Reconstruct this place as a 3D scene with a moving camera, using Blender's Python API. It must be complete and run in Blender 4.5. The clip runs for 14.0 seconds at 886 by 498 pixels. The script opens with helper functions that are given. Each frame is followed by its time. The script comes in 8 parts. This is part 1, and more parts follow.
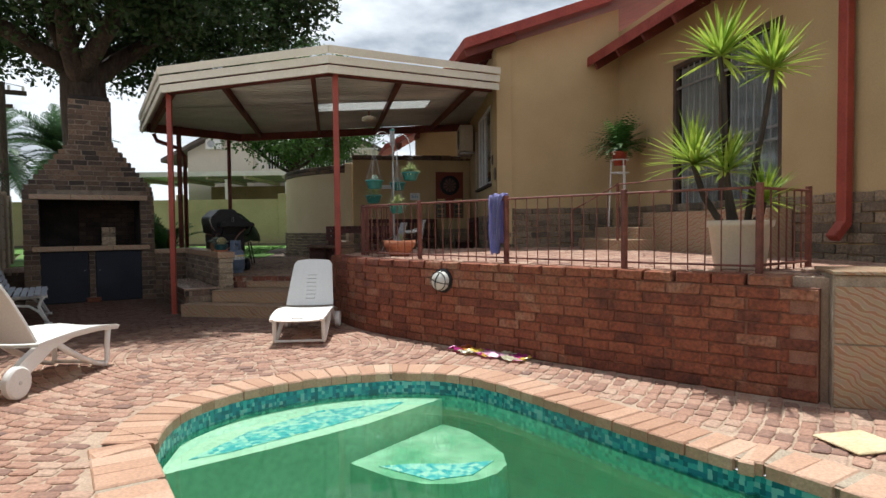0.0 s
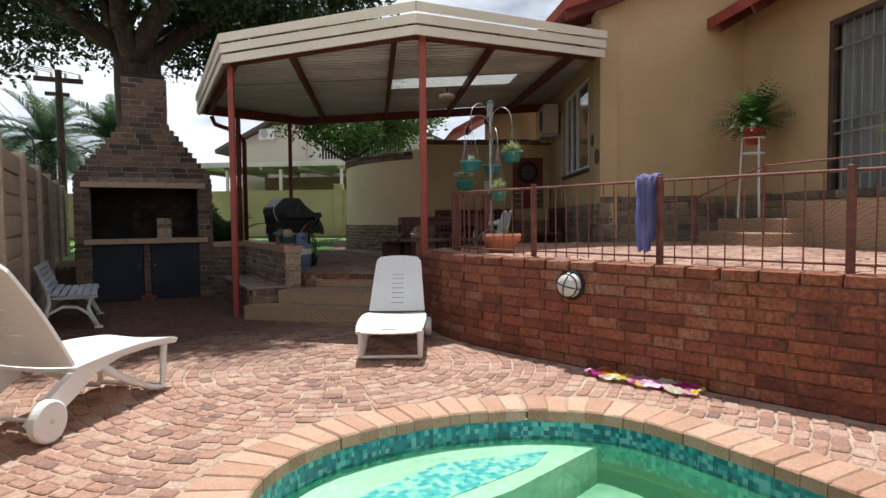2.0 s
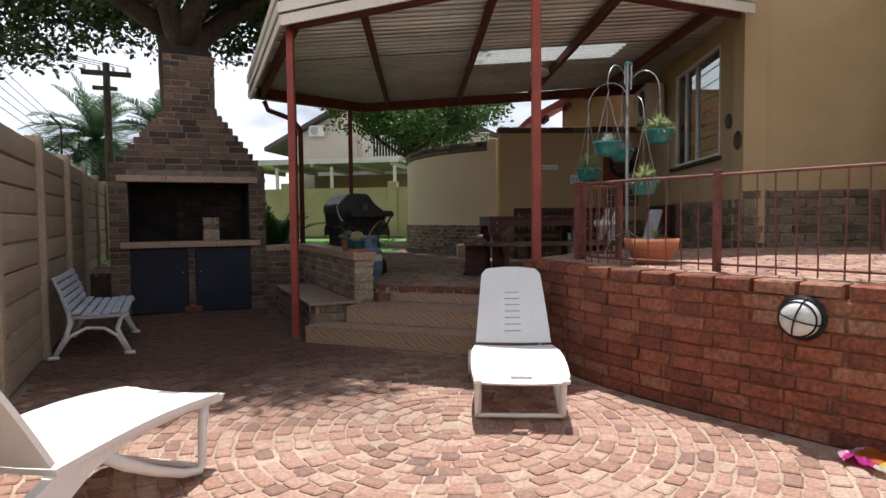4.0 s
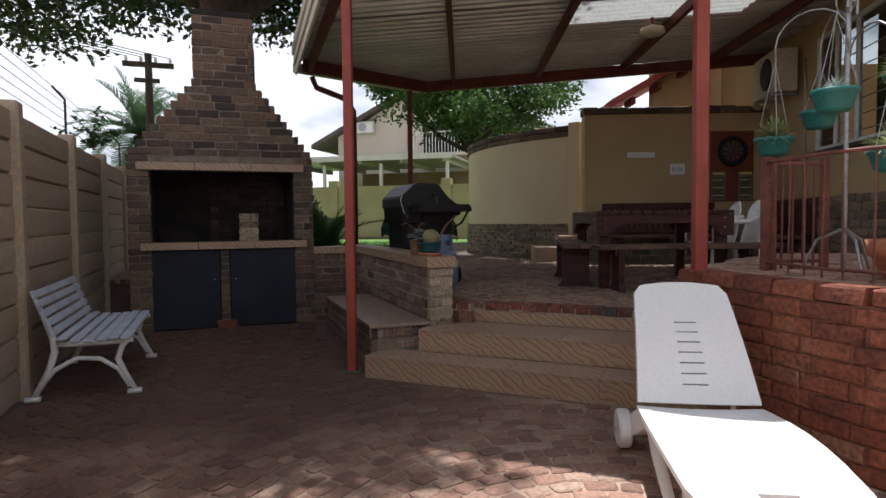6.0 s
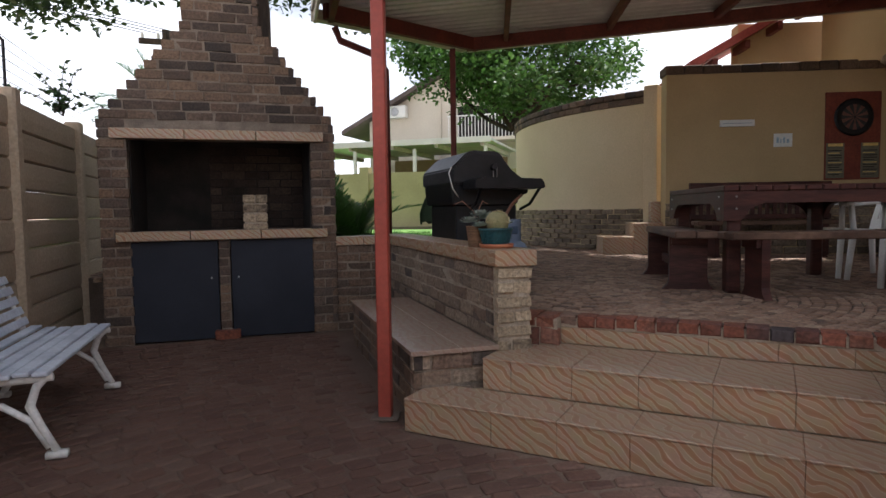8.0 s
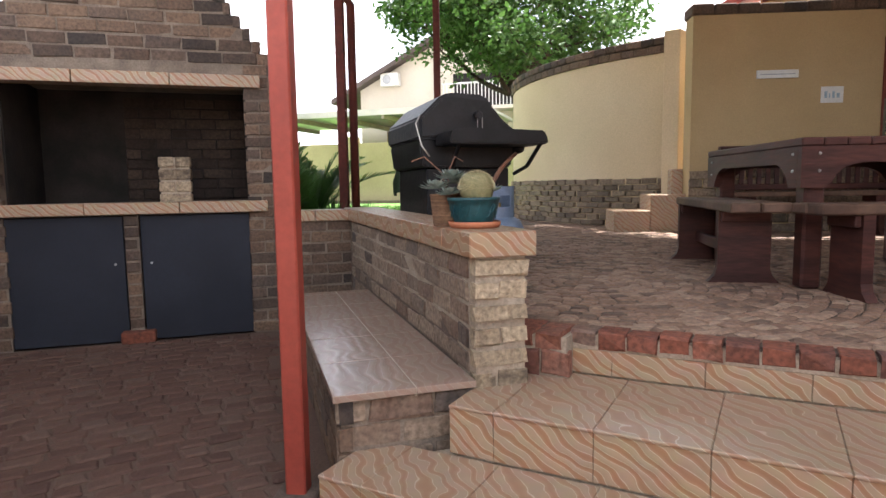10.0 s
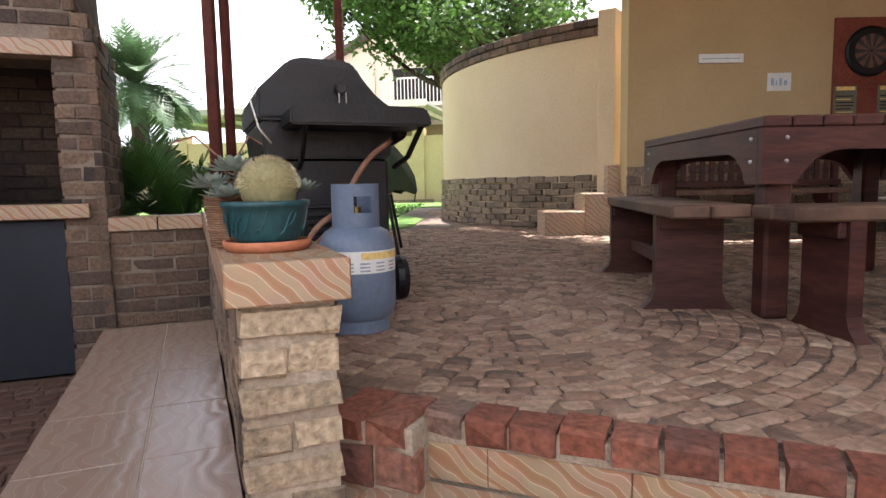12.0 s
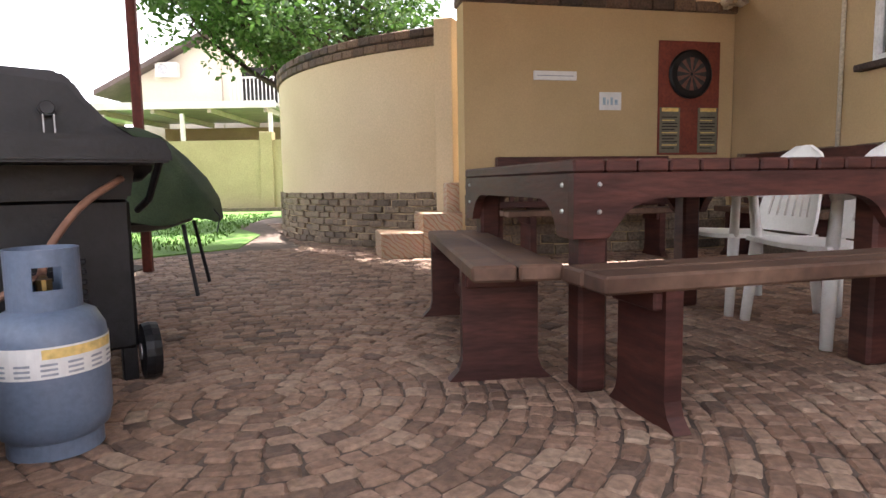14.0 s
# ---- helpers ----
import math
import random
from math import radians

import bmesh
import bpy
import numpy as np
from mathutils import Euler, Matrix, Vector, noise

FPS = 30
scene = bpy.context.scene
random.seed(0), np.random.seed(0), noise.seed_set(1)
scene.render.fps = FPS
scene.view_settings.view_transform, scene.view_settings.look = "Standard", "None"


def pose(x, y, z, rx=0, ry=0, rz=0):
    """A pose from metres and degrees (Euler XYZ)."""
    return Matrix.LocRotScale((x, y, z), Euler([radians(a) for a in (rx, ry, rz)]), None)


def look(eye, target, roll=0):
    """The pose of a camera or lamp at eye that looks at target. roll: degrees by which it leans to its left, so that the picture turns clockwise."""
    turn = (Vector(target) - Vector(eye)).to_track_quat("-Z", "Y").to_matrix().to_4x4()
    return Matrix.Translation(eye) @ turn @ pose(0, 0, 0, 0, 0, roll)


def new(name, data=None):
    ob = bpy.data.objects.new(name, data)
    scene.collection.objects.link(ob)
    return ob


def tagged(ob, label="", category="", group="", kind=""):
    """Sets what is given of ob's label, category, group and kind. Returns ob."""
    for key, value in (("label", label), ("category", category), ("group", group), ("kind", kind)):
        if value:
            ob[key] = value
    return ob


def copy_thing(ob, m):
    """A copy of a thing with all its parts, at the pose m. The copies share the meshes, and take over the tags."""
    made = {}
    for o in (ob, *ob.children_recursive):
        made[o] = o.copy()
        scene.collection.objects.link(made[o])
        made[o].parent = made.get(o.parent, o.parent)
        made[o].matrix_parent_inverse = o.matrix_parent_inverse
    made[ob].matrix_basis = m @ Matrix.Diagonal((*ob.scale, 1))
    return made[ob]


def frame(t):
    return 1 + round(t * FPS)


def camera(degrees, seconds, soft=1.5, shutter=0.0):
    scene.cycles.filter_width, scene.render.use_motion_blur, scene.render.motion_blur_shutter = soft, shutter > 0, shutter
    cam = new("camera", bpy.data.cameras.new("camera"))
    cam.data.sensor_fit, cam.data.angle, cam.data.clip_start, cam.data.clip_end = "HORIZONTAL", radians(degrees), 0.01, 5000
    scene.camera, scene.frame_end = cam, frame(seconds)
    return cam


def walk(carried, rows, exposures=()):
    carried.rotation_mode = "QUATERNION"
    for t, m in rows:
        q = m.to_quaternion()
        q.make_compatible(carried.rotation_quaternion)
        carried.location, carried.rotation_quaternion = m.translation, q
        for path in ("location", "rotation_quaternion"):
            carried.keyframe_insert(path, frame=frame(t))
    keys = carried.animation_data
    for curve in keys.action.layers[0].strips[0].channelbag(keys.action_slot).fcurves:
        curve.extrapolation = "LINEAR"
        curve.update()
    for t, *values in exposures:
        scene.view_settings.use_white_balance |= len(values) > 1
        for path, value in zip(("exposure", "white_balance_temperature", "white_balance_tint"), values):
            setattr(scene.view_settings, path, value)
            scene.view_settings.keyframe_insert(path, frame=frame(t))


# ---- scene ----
cam = camera(71.3, 14.0)
METRES, EYE, TILT, LEAN, TURN = 9.5, 1.27, 0.0, 0.0, -32.4
ROWS = [
    (0.0, 0.0, 0.0, 0.0, -0.02, -2.14, 0.62),
    (0.5, -0.0152, 0.0294, -0.0015, 1.28, -2.33, 0.59),
    (1.0, -0.0345, 0.0655, -0.0018, 2.53, -2.49, 0.56),
    (1.5, -0.0549, 0.102, -0.0018, 3.5, -2.67, 0.56),
    (2.0, -0.0745, 0.1371, -0.0017, 4.12, -2.8, 0.56),
    (2.5, -0.0947, 0.1795, -0.0007, 5.08, -2.82, 0.54),
    (3.0, -0.1164, 0.2202, -0.0007, 6.37, -2.82, 0.53),
    (5.5, -0.2153, 0.4254, -0.0028, 10.69, -2.72, 0.56),
    (6.0, -0.2328, 0.4658, -0.0061, 12.17, -2.7, 0.55),
    (6.5, -0.2482, 0.505, -0.0091, 13.41, -2.82, 0.62),
    (7.0, -0.2633, 0.544, -0.0108, 14.35, -2.9, 0.69),
    (7.5, -0.2799, 0.5863, -0.0126, 14.95, -3.06, 0.7),
    (10.0, -0.3086, 0.7593, -0.0206, 14.99, -5.88, 0.83),
    (10.5, -0.306, 0.7913, -0.0216, 14.51, -5.99, 0.84),
    (11.0, -0.3018, 0.818, -0.0227, 13.39, -6.02, 0.89),
    (11.5, -0.2956, 0.8431, -0.0225, 12.0, -6.03, 0.98),
    (12.0, -0.2899, 0.8625, -0.0222, 10.42, -6.02, 1.06),
    (12.5, -0.2837, 0.8801, -0.0199, 7.57, -6.02, 1.09),
    (13.0, -0.2782, 0.8958, -0.0163, 3.78, -6.1, 0.96),
    (13.5, -0.2696, 0.9098, -0.0121, 0.72, -6.1, 1.0),
    (14.0, -0.2613, 0.9206, -0.0055, -1.91, -6.1, 0.93),
]
EXPOSURES = [(0.0, 0.2, 6000, 7), (3.2, 0.3, 6000, 12), (5.3, 0.34, 6000, 13), (7.7, 0.78, 6000, 13), (9.8, 2.0, 6150, 14), (11.0, 2.15, 6250, 15), (12.5, 2.18, 6300, 17), (14.0, 2.36, 6300, 18)]
walk(cam, [(t, pose(0, 0, EYE, TILT, LEAN, TURN) @ pose(METRES * x, METRES * y, METRES * z, 90 + pitch, roll, yaw)) for t, x, y, z, yaw, pitch, roll in ROWS], EXPOSURES)

# ---- light ----
SUN = Vector((0.12, 0.27, 1.0)).normalized()  # towards the sun
world = bpy.data.worlds.new("sky")
scene.world = world
world.use_nodes = True
wn, wl = world.node_tree.nodes, world.node_tree.links
wn.clear()
w_out = wn.new("ShaderNodeOutputWorld")
w_bg = wn.new("ShaderNodeBackground")
w_sky = wn.new("ShaderNodeTexSky")
w_sky.sky_type = "NISHITA"
w_sky.sun_disc = False
w_sky.sun_elevation = math.asin(SUN.z)
w_sky.sun_rotation = math.atan2(SUN.x, SUN.y)
w_sky.air_density, w_sky.dust_density = 1.0, 2.0
w_co = wn.new("ShaderNodeTexCoord")
w_map = wn.new("ShaderNodeMapping")
w_map.inputs["Scale"].default_value = (2.2, 2.2, 5.0)
w_no = wn.new("ShaderNodeTexNoise")
w_no.inputs["Scale"].default_value, w_no.inputs["Detail"].default_value = 1.3, 7
w_ra = wn.new("ShaderNodeMapRange")
w_ra.inputs[1].default_value, w_ra.inputs[2].default_value = 0.38, 0.56
w_mix = wn.new("ShaderNodeMix")
w_mix.data_type = "RGBA"
w_mix.inputs["B"].default_value = (23.0, 23.2, 23.6, 1)
wl.new(w_co.outputs["Generated"], w_map.inputs["Vector"])
wl.new(w_map.outputs[0], w_no.inputs["Vector"])
w_sep = wn.new("ShaderNodeSeparateXYZ")
w_low = wn.new("ShaderNodeMath")
w_low.operation = "MULTIPLY_ADD"
w_low.inputs[1].default_value = -0.17
w_sum = wn.new("ShaderNodeMath")
w_sum.operation = "ADD"
wl.new(w_co.outputs["Generated"], w_sep.inputs[0])
wl.new(w_sep.outputs["Z"], w_low.inputs[0])
w_low.inputs[2].default_value = 0.10
wl.new(w_low.outputs[0], w_sum.inputs[0])
wl.new(w_no.outputs["Fac"], w_sum.inputs[1])
wl.new(w_sum.outputs[0], w_ra.inputs[0])
wl.new(w_ra.outputs[0], w_mix.inputs["Factor"])
wl.new(w_sky.outputs[0], w_mix.inputs["A"])
wl.new(w_mix.outputs["Result"], w_bg.inputs["Color"])
w_bg.inputs["Strength"].default_value = 0.040
wl.new(w_bg.outputs[0], w_out.inputs["Surface"])
sun = new("sun", bpy.data.lights.new("sun", "SUN"))
sun.data.energy, sun.data.angle, sun.data.color = 5.0, radians(0.6), (1.0, 0.95, 0.86)
sun.matrix_world = look((0, 0, 30), Vector((0, 0, 30)) - SUN)


# ---- materials ----
def mat(name, cols, scale=2.0, rough=0.75, grain=30.0, bump=0.25, metal=0.0, vary=0.0, per="object", dark=0.25, spec=0.4, stretch=None):
    """cols: two to four base colours spread by noise and, with vary, by a random value per object or island."""
    m = bpy.data.materials.new(name)
    m.use_nodes = True
    n, l = m.node_tree.nodes, m.node_tree.links
    b = n["Principled BSDF"]
    geo = n.new("ShaderNodeNewGeometry")
    co = geo.outputs["Position"]
    if stretch:
        mp = n.new("ShaderNodeMapping")
        mp.inputs["Scale"].default_value = stretch
        l.new(co, mp.inputs["Vector"])
        co = mp.outputs[0]
    n1 = n.new("ShaderNodeTexNoise")
    n1.inputs["Scale"].default_value, n1.inputs["Detail"].default_value = scale, 4
    n2 = n.new("ShaderNodeTexNoise")
    n2.inputs["Scale"].default_value, n2.inputs["Detail"].default_value = grain, 6
    l.new(co, n1.inputs["Vector"]), l.new(co, n2.inputs["Vector"])
    fac = n1.outputs["Fac"]
    if vary:
        rnd = n.new("ShaderNodeObjectInfo").outputs["Random"] if per == "object" else geo.outputs["Random Per Island"]
        mx = n.new("ShaderNodeMix")
        mx.inputs["Factor"].default_value = vary
        l.new(fac, mx.inputs["A"]), l.new(rnd, mx.inputs["B"])
        fac = mx.outputs["Result"]
    ramp = n.new("ShaderNodeValToRGB")
    el = ramp.color_ramp.elements
    lo, hi = 0.34 - 0.3 * vary, 0.66 + 0.3 * vary
    for i, c in enumerate(cols):
        p = lo + (hi - lo) * i / max(1, len(cols) - 1)
        e = el[i] if i < 2 else el.new(p)
        e.position, e.color = p, (*c, 1)
    for i, c in enumerate(cols):
        el[i].position, el[i].color = lo + (hi - lo) * i / max(1, len(cols) - 1), (*c, 1)
    l.new(fac, ramp.inputs["Fac"])
    mr = n.new("ShaderNodeMapRange")
    mr.inputs[1].default_value, mr.inputs[2].default_value = 0.3, 0.7
    mr.inputs[3].default_value, mr.inputs[4].default_value = 1 - dark, 1 + dark * 0.6
    l.new(n2.outputs["Fac"], mr.inputs[0])
    mul = n.new("ShaderNodeMix")
    mul.data_type, mul.blend_type = "RGBA", "MULTIPLY"
    mul.inputs["Factor"].default_value = 1.0
    l.new(ramp.outputs["Color"], mul.inputs["A"]), l.new(mr.outputs[0], mul.inputs["B"])
    l.new(mul.outputs["Result"], b.inputs["Base Color"])
    rr = n.new("ShaderNodeMapRange")
    rr.inputs[3].default_value, rr.inputs[4].default_value = max(0.05, rough - 0.12), min(1.0, rough + 0.12)
    l.new(n2.outputs["Fac"], rr.inputs[0])
    l.new(rr.outputs[0], b.inputs["Roughness"])
    b.inputs["Metallic"].default_value = metal
    b.inputs["Specular IOR Level"].default_value = spec
    if bump:
        bp = n.new("ShaderNodeBump")
        bp.inputs["Strength"].default_value, bp.inputs["Distance"].default_value = bump, 0.01
        l.new(n2.outputs["Fac"], bp.inputs["Height"])
        l.new(bp.outputs[0], b.inputs["Normal"])
    return m


def leafy(name, cols, rough=0.45, through_light=0.35):
    m = mat(name, cols, 0.9, rough, 9, 0.0, vary=0.7, per="island", dark=0.3, spec=0.35)
    n, l = m.node_tree.nodes, m.node_tree.links
    tr = n.new("ShaderNodeBsdfTranslucent")
    mx = n.new("ShaderNodeMixShader")
    mx.inputs[0].default_value = through_light
    b = n["Principled BSDF"]
    l.new(b.inputs["Base Color"].links[0].from_socket, tr.inputs["Color"])
    l.new(b.outputs[0], mx.inputs[1]), l.new(tr.outputs[0], mx.inputs[2])
    l.new(mx.outputs[0], n["Material Output"].inputs["Surface"])
    return m


BRICK_RED = mat("red_clay_brick", [(0.12, 0.044, 0.03), (0.23, 0.072, 0.040), (0.29, 0.10, 0.053), (0.32, 0.165, 0.105)], 5.5, 0.87, 38, 0.6, vary=0.42, dark=0.5)
BRICK_BROWN = mat("brown_face_brick", [(0.048, 0.038, 0.033), (0.125, 0.082, 0.058), (0.19, 0.125, 0.083), (0.095, 0.070, 0.057)], 6, 0.88, 55, 0.5, vary=0.75, dark=0.4)
BRICK_TAN = mat("weathered_tan_brick", [(0.10, 0.075, 0.055), (0.35, 0.275, 0.185), (0.48, 0.385, 0.265), (0.24, 0.18, 0.13)], 22, 0.92, 60, 1.0, vary=0.5, dark=0.42)
MORTAR = mat("grey_mortar", [(0.30, 0.24, 0.18), (0.42, 0.35, 0.27)], 8, 0.95, 90, 0.5)
MORTAR_DARK = mat("smoke_darkened_mortar", [(0.16, 0.125, 0.098), (0.25, 0.20, 0.155)], 8, 0.95, 90, 0.5)
MORTAR_RED = mat("dark_red_mortar", [(0.19, 0.082, 0.053), (0.29, 0.145, 0.097)], 8, 0.95, 90, 0.5)
SOOT = mat("sooty_brick", [(0.012, 0.011, 0.010), (0.035, 0.028, 0.024)], 4, 0.95, 50, 0.4)
PAVER = mat("red_brown_clay_sett", [(0.21, 0.125, 0.10), (0.34, 0.19, 0.135), (0.40, 0.24, 0.175), (0.45, 0.32, 0.24)], 2.5, 0.82, 50, 0.5, vary=0.6, dark=0.3)
PATIO_SETT = mat("grey_brown_clay_sett", [(0.115, 0.078, 0.060), (0.235, 0.145, 0.10), (0.31, 0.20, 0.14), (0.365, 0.265, 0.19)], 2.2, 0.7, 45, 0.6, vary=0.55, dark=0.35)
PATIO_SETT_I = mat("grey_brown_clay_setts", [(0.115, 0.078, 0.060), (0.235, 0.145, 0.10), (0.31, 0.20, 0.14), (0.365, 0.265, 0.19)], 2.2, 0.7, 45, 0.6, vary=0.55, per="island", dark=0.35)
PAVER_I = mat("red_brown_clay_setts", [(0.21, 0.125, 0.10), (0.34, 0.19, 0.135), (0.40, 0.24, 0.175), (0.45, 0.32, 0.24)], 2.5, 0.82, 50, 0.5, vary=0.6, per="island", dark=0.3)
BRICK_EDGE = mat("weathered_red_edge_brick", [(0.07, 0.055, 0.055), (0.20, 0.072, 0.045), (0.27, 0.095, 0.058), (0.19, 0.13, 0.10)], 7, 0.85, 50, 0.6, vary=0.65, dark=0.45)
JOINT_DARK = mat("dark_soil_joint", [(0.095, 0.069, 0.054), (0.155, 0.115, 0.09)], 5, 0.95, 80, 0.5)
BRICK_WORN = mat("worn_grey_brown_brick", [(0.085, 0.070, 0.062), (0.21, 0.155, 0.115), (0.29, 0.22, 0.16), (0.17, 0.11, 0.08)], 9, 0.92, 45, 0.7, vary=0.65, dark=0.45)
JOINT = mat("sandy_joint", [(0.36, 0.26, 0.19), (0.48, 0.36, 0.27)], 3, 0.95, 80, 0.5)


def shade_and_dirt(m, centre, reach, colour, most):
    """Paints shade and some dirt into paving round a hearth, with a ragged edge."""
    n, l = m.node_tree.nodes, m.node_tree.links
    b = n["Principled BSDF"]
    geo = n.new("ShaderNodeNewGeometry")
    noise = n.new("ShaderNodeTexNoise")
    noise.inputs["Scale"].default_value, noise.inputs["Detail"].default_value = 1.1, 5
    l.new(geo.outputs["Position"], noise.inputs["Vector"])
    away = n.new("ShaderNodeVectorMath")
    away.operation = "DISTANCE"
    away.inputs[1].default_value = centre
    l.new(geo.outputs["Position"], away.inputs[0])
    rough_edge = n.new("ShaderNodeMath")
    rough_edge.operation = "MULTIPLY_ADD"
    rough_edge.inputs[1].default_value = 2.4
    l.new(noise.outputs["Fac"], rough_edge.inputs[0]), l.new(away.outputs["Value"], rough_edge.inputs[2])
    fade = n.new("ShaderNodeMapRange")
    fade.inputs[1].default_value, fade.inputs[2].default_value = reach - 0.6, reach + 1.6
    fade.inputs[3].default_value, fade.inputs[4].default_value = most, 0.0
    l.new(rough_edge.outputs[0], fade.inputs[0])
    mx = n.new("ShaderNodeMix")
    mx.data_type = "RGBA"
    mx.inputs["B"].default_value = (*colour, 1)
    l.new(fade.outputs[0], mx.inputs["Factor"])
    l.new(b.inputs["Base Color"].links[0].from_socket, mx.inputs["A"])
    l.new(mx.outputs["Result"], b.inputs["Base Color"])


# Tree shade by the fireplace, put into the paving colours along with dirt.
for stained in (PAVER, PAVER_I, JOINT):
    shade_and_dirt(stained, (0.6, 10.6, 0.0), 3.6, (0.055, 0.026, 0.019), 0.82)
COPING = mat("orange_coping_brick", [(0.36, 0.20, 0.13), (0.46, 0.28, 0.19), (0.54, 0.36, 0.26)], 4, 0.8, 60, 0.35, vary=0.6, dark=0.2)
PLASTER = mat("yellow_ochre_plaster", [(0.425, 0.308, 0.158), (0.485, 0.355, 0.19)], 1.2, 0.9, 70, 0.15, dark=0.08)
PLASTER_PALE = mat("pale_cream_plaster", [(0.62, 0.49, 0.31), (0.68, 0.55, 0.36)], 1.0, 0.9, 60, 0.15, dark=0.1)
HOUSE_FAR = mat("pale_far_plaster", [(0.52, 0.46, 0.37), (0.58, 0.52, 0.42)], 0.5, 0.9, 20, 0.05, dark=0.08)
STONE = mat("rough_grey_brown_stone", [(0.10, 0.08, 0.06), (0.22, 0.165, 0.115), (0.30, 0.23, 0.16)], 6, 0.92, 40, 0.7, vary=0.5, dark=0.45)
STONE_I = mat("rough_grey_brown_stones", [(0.10, 0.08, 0.06), (0.22, 0.165, 0.115), (0.30, 0.23, 0.16)], 6, 0.92, 40, 0.7, vary=0.5, per="island", dark=0.45)
RED_STEEL = mat("red_oxide_painted_steel", [(0.26, 0.045, 0.030), (0.34, 0.065, 0.042)], 3, 0.5, 40, 0.06, dark=0.15)
RUST_STEEL = mat("rusty_red_railing_paint", [(0.13, 0.045, 0.033), (0.22, 0.078, 0.056)], 12, 0.65, 60, 0.15, dark=0.3)
DARK_RED = mat("dark_red_painted_wood", [(0.10, 0.022, 0.016), (0.16, 0.036, 0.025)], 4, 0.7, 30, 0.15)
ROOF_SHEET = mat("galvanised_roof_sheet", [(0.44, 0.43, 0.41), (0.60, 0.59, 0.56)], 1.2, 0.42, 14, 0.0, metal=0.55, dark=0.07)
FASCIA = mat("cream_painted_metal_fascia", [(0.66, 0.62, 0.50), (0.72, 0.68, 0.56)], 2, 0.5, 40, 0.05, dark=0.08)
HOUSE_ROOF = mat("red_roof_tile", [(0.24, 0.04, 0.032), (0.33, 0.07, 0.05)], 3, 0.7, 30, 0.3)
WHITE_PLASTIC = mat("white_resin", [(0.80, 0.79, 0.76), (0.84, 0.83, 0.80)], 1.5, 0.38, 60, 0.03, dark=0.05, spec=0.5)
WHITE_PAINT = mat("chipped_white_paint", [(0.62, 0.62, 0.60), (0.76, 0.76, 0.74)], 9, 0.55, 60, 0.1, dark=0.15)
SLAT_BLUE = mat("pale_blue_grey_painted_slat", [(0.44, 0.48, 0.56), (0.58, 0.62, 0.70)], 5, 0.5, 50, 0.08, dark=0.15)
BEAM_BEIGE = mat("beige_painted_beam", [(0.34, 0.31, 0.25), (0.42, 0.38, 0.31)], 3, 0.7, 30, 0.1)
WOOD_DARK = mat("dark_red_stained_timber", [(0.040, 0.015, 0.013), (0.084, 0.030, 0.023)], 2.0, 0.52, 12, 0.2, dark=0.35, spec=0.25, stretch=(1, 1, 6))
WOOD_TOP = mat("worn_brown_timber", [(0.075, 0.042, 0.030), (0.165, 0.10, 0.068)], 2.5, 0.6, 18, 0.2, dark=0.35, spec=0.25)
BLACK = mat("black_powder_coat", [(0.006, 0.006, 0.007), (0.013, 0.013, 0.015)], 6, 0.42, 60, 0.15, dark=0.3, spec=0.3)
BLACK_COVER = mat("black_vinyl", [(0.007, 0.007, 0.009), (0.016, 0.016, 0.020)], 3, 0.42, 30, 0.3, dark=0.35, spec=0.35)
DOOR_DARK = mat("dark_slate_steel_door", [(0.011, 0.014, 0.024), (0.019, 0.023, 0.036)], 2, 0.7, 40, 0.06, dark=0.2)
GREEN_COVER = mat("green_canvas", [(0.030, 0.055, 0.025), (0.055, 0.085, 0.04)], 5, 0.8, 90, 0.3)
GAS_GREY = mat("blue_grey_painted_cylinder", [(0.115, 0.155, 0.225), (0.155, 0.195, 0.265)], 5, 0.42, 60, 0.06, dark=0.12)
LABEL_WHITE = mat("white_label", [(0.66, 0.66, 0.64), (0.72, 0.72, 0.70)], 9, 0.5, 50, 0.0, dark=0.06)
LABEL_GREY = mat("grey_print", [(0.28, 0.31, 0.36), (0.34, 0.36, 0.40)], 9, 0.6, 50, 0.0)
LABEL_YELLOW = mat("yellow_print", [(0.70, 0.50, 0.16), (0.74, 0.55, 0.2)], 9, 0.6, 50, 0.0)
COPPER = mat("brown_rubber_hose", [(0.20, 0.10, 0.065), (0.27, 0.14, 0.09)], 9, 0.5, 40, 0.1)
TEAL = mat("teal_glazed_ceramic", [(0.015, 0.062, 0.075), (0.026, 0.10, 0.112)], 9, 0.35, 45, 0.35, dark=0.3)
TEAL_PLASTIC = mat("teal_plastic", [(0.025, 0.15, 0.135), (0.04, 0.20, 0.18)], 6, 0.4, 50, 0.04)
TERRACOTTA = mat("terracotta", [(0.40, 0.14, 0.07), (0.50, 0.20, 0.105)], 5, 0.8, 60, 0.1, dark=0.15)
POT_CREAM = mat("cream_plastic_pot", [(0.60, 0.50, 0.39), (0.68, 0.57, 0.45)], 4, 0.6, 50, 0.06, dark=0.08)
WICKER = mat("brown_wicker", [(0.14, 0.075, 0.04), (0.32, 0.19, 0.11)], 30, 0.8, 90, 0.5, vary=0.4, per="island")
SOIL = mat("dark_soil", [(0.03, 0.022, 0.016), (0.07, 0.05, 0.036)], 20, 0.95, 80, 0.6)
CONCRETE = mat("buff_precast_concrete", [(0.36, 0.28, 0.20), (0.45, 0.36, 0.26)], 1.6, 0.92, 45, 0.3, vary=0.3, dark=0.2)
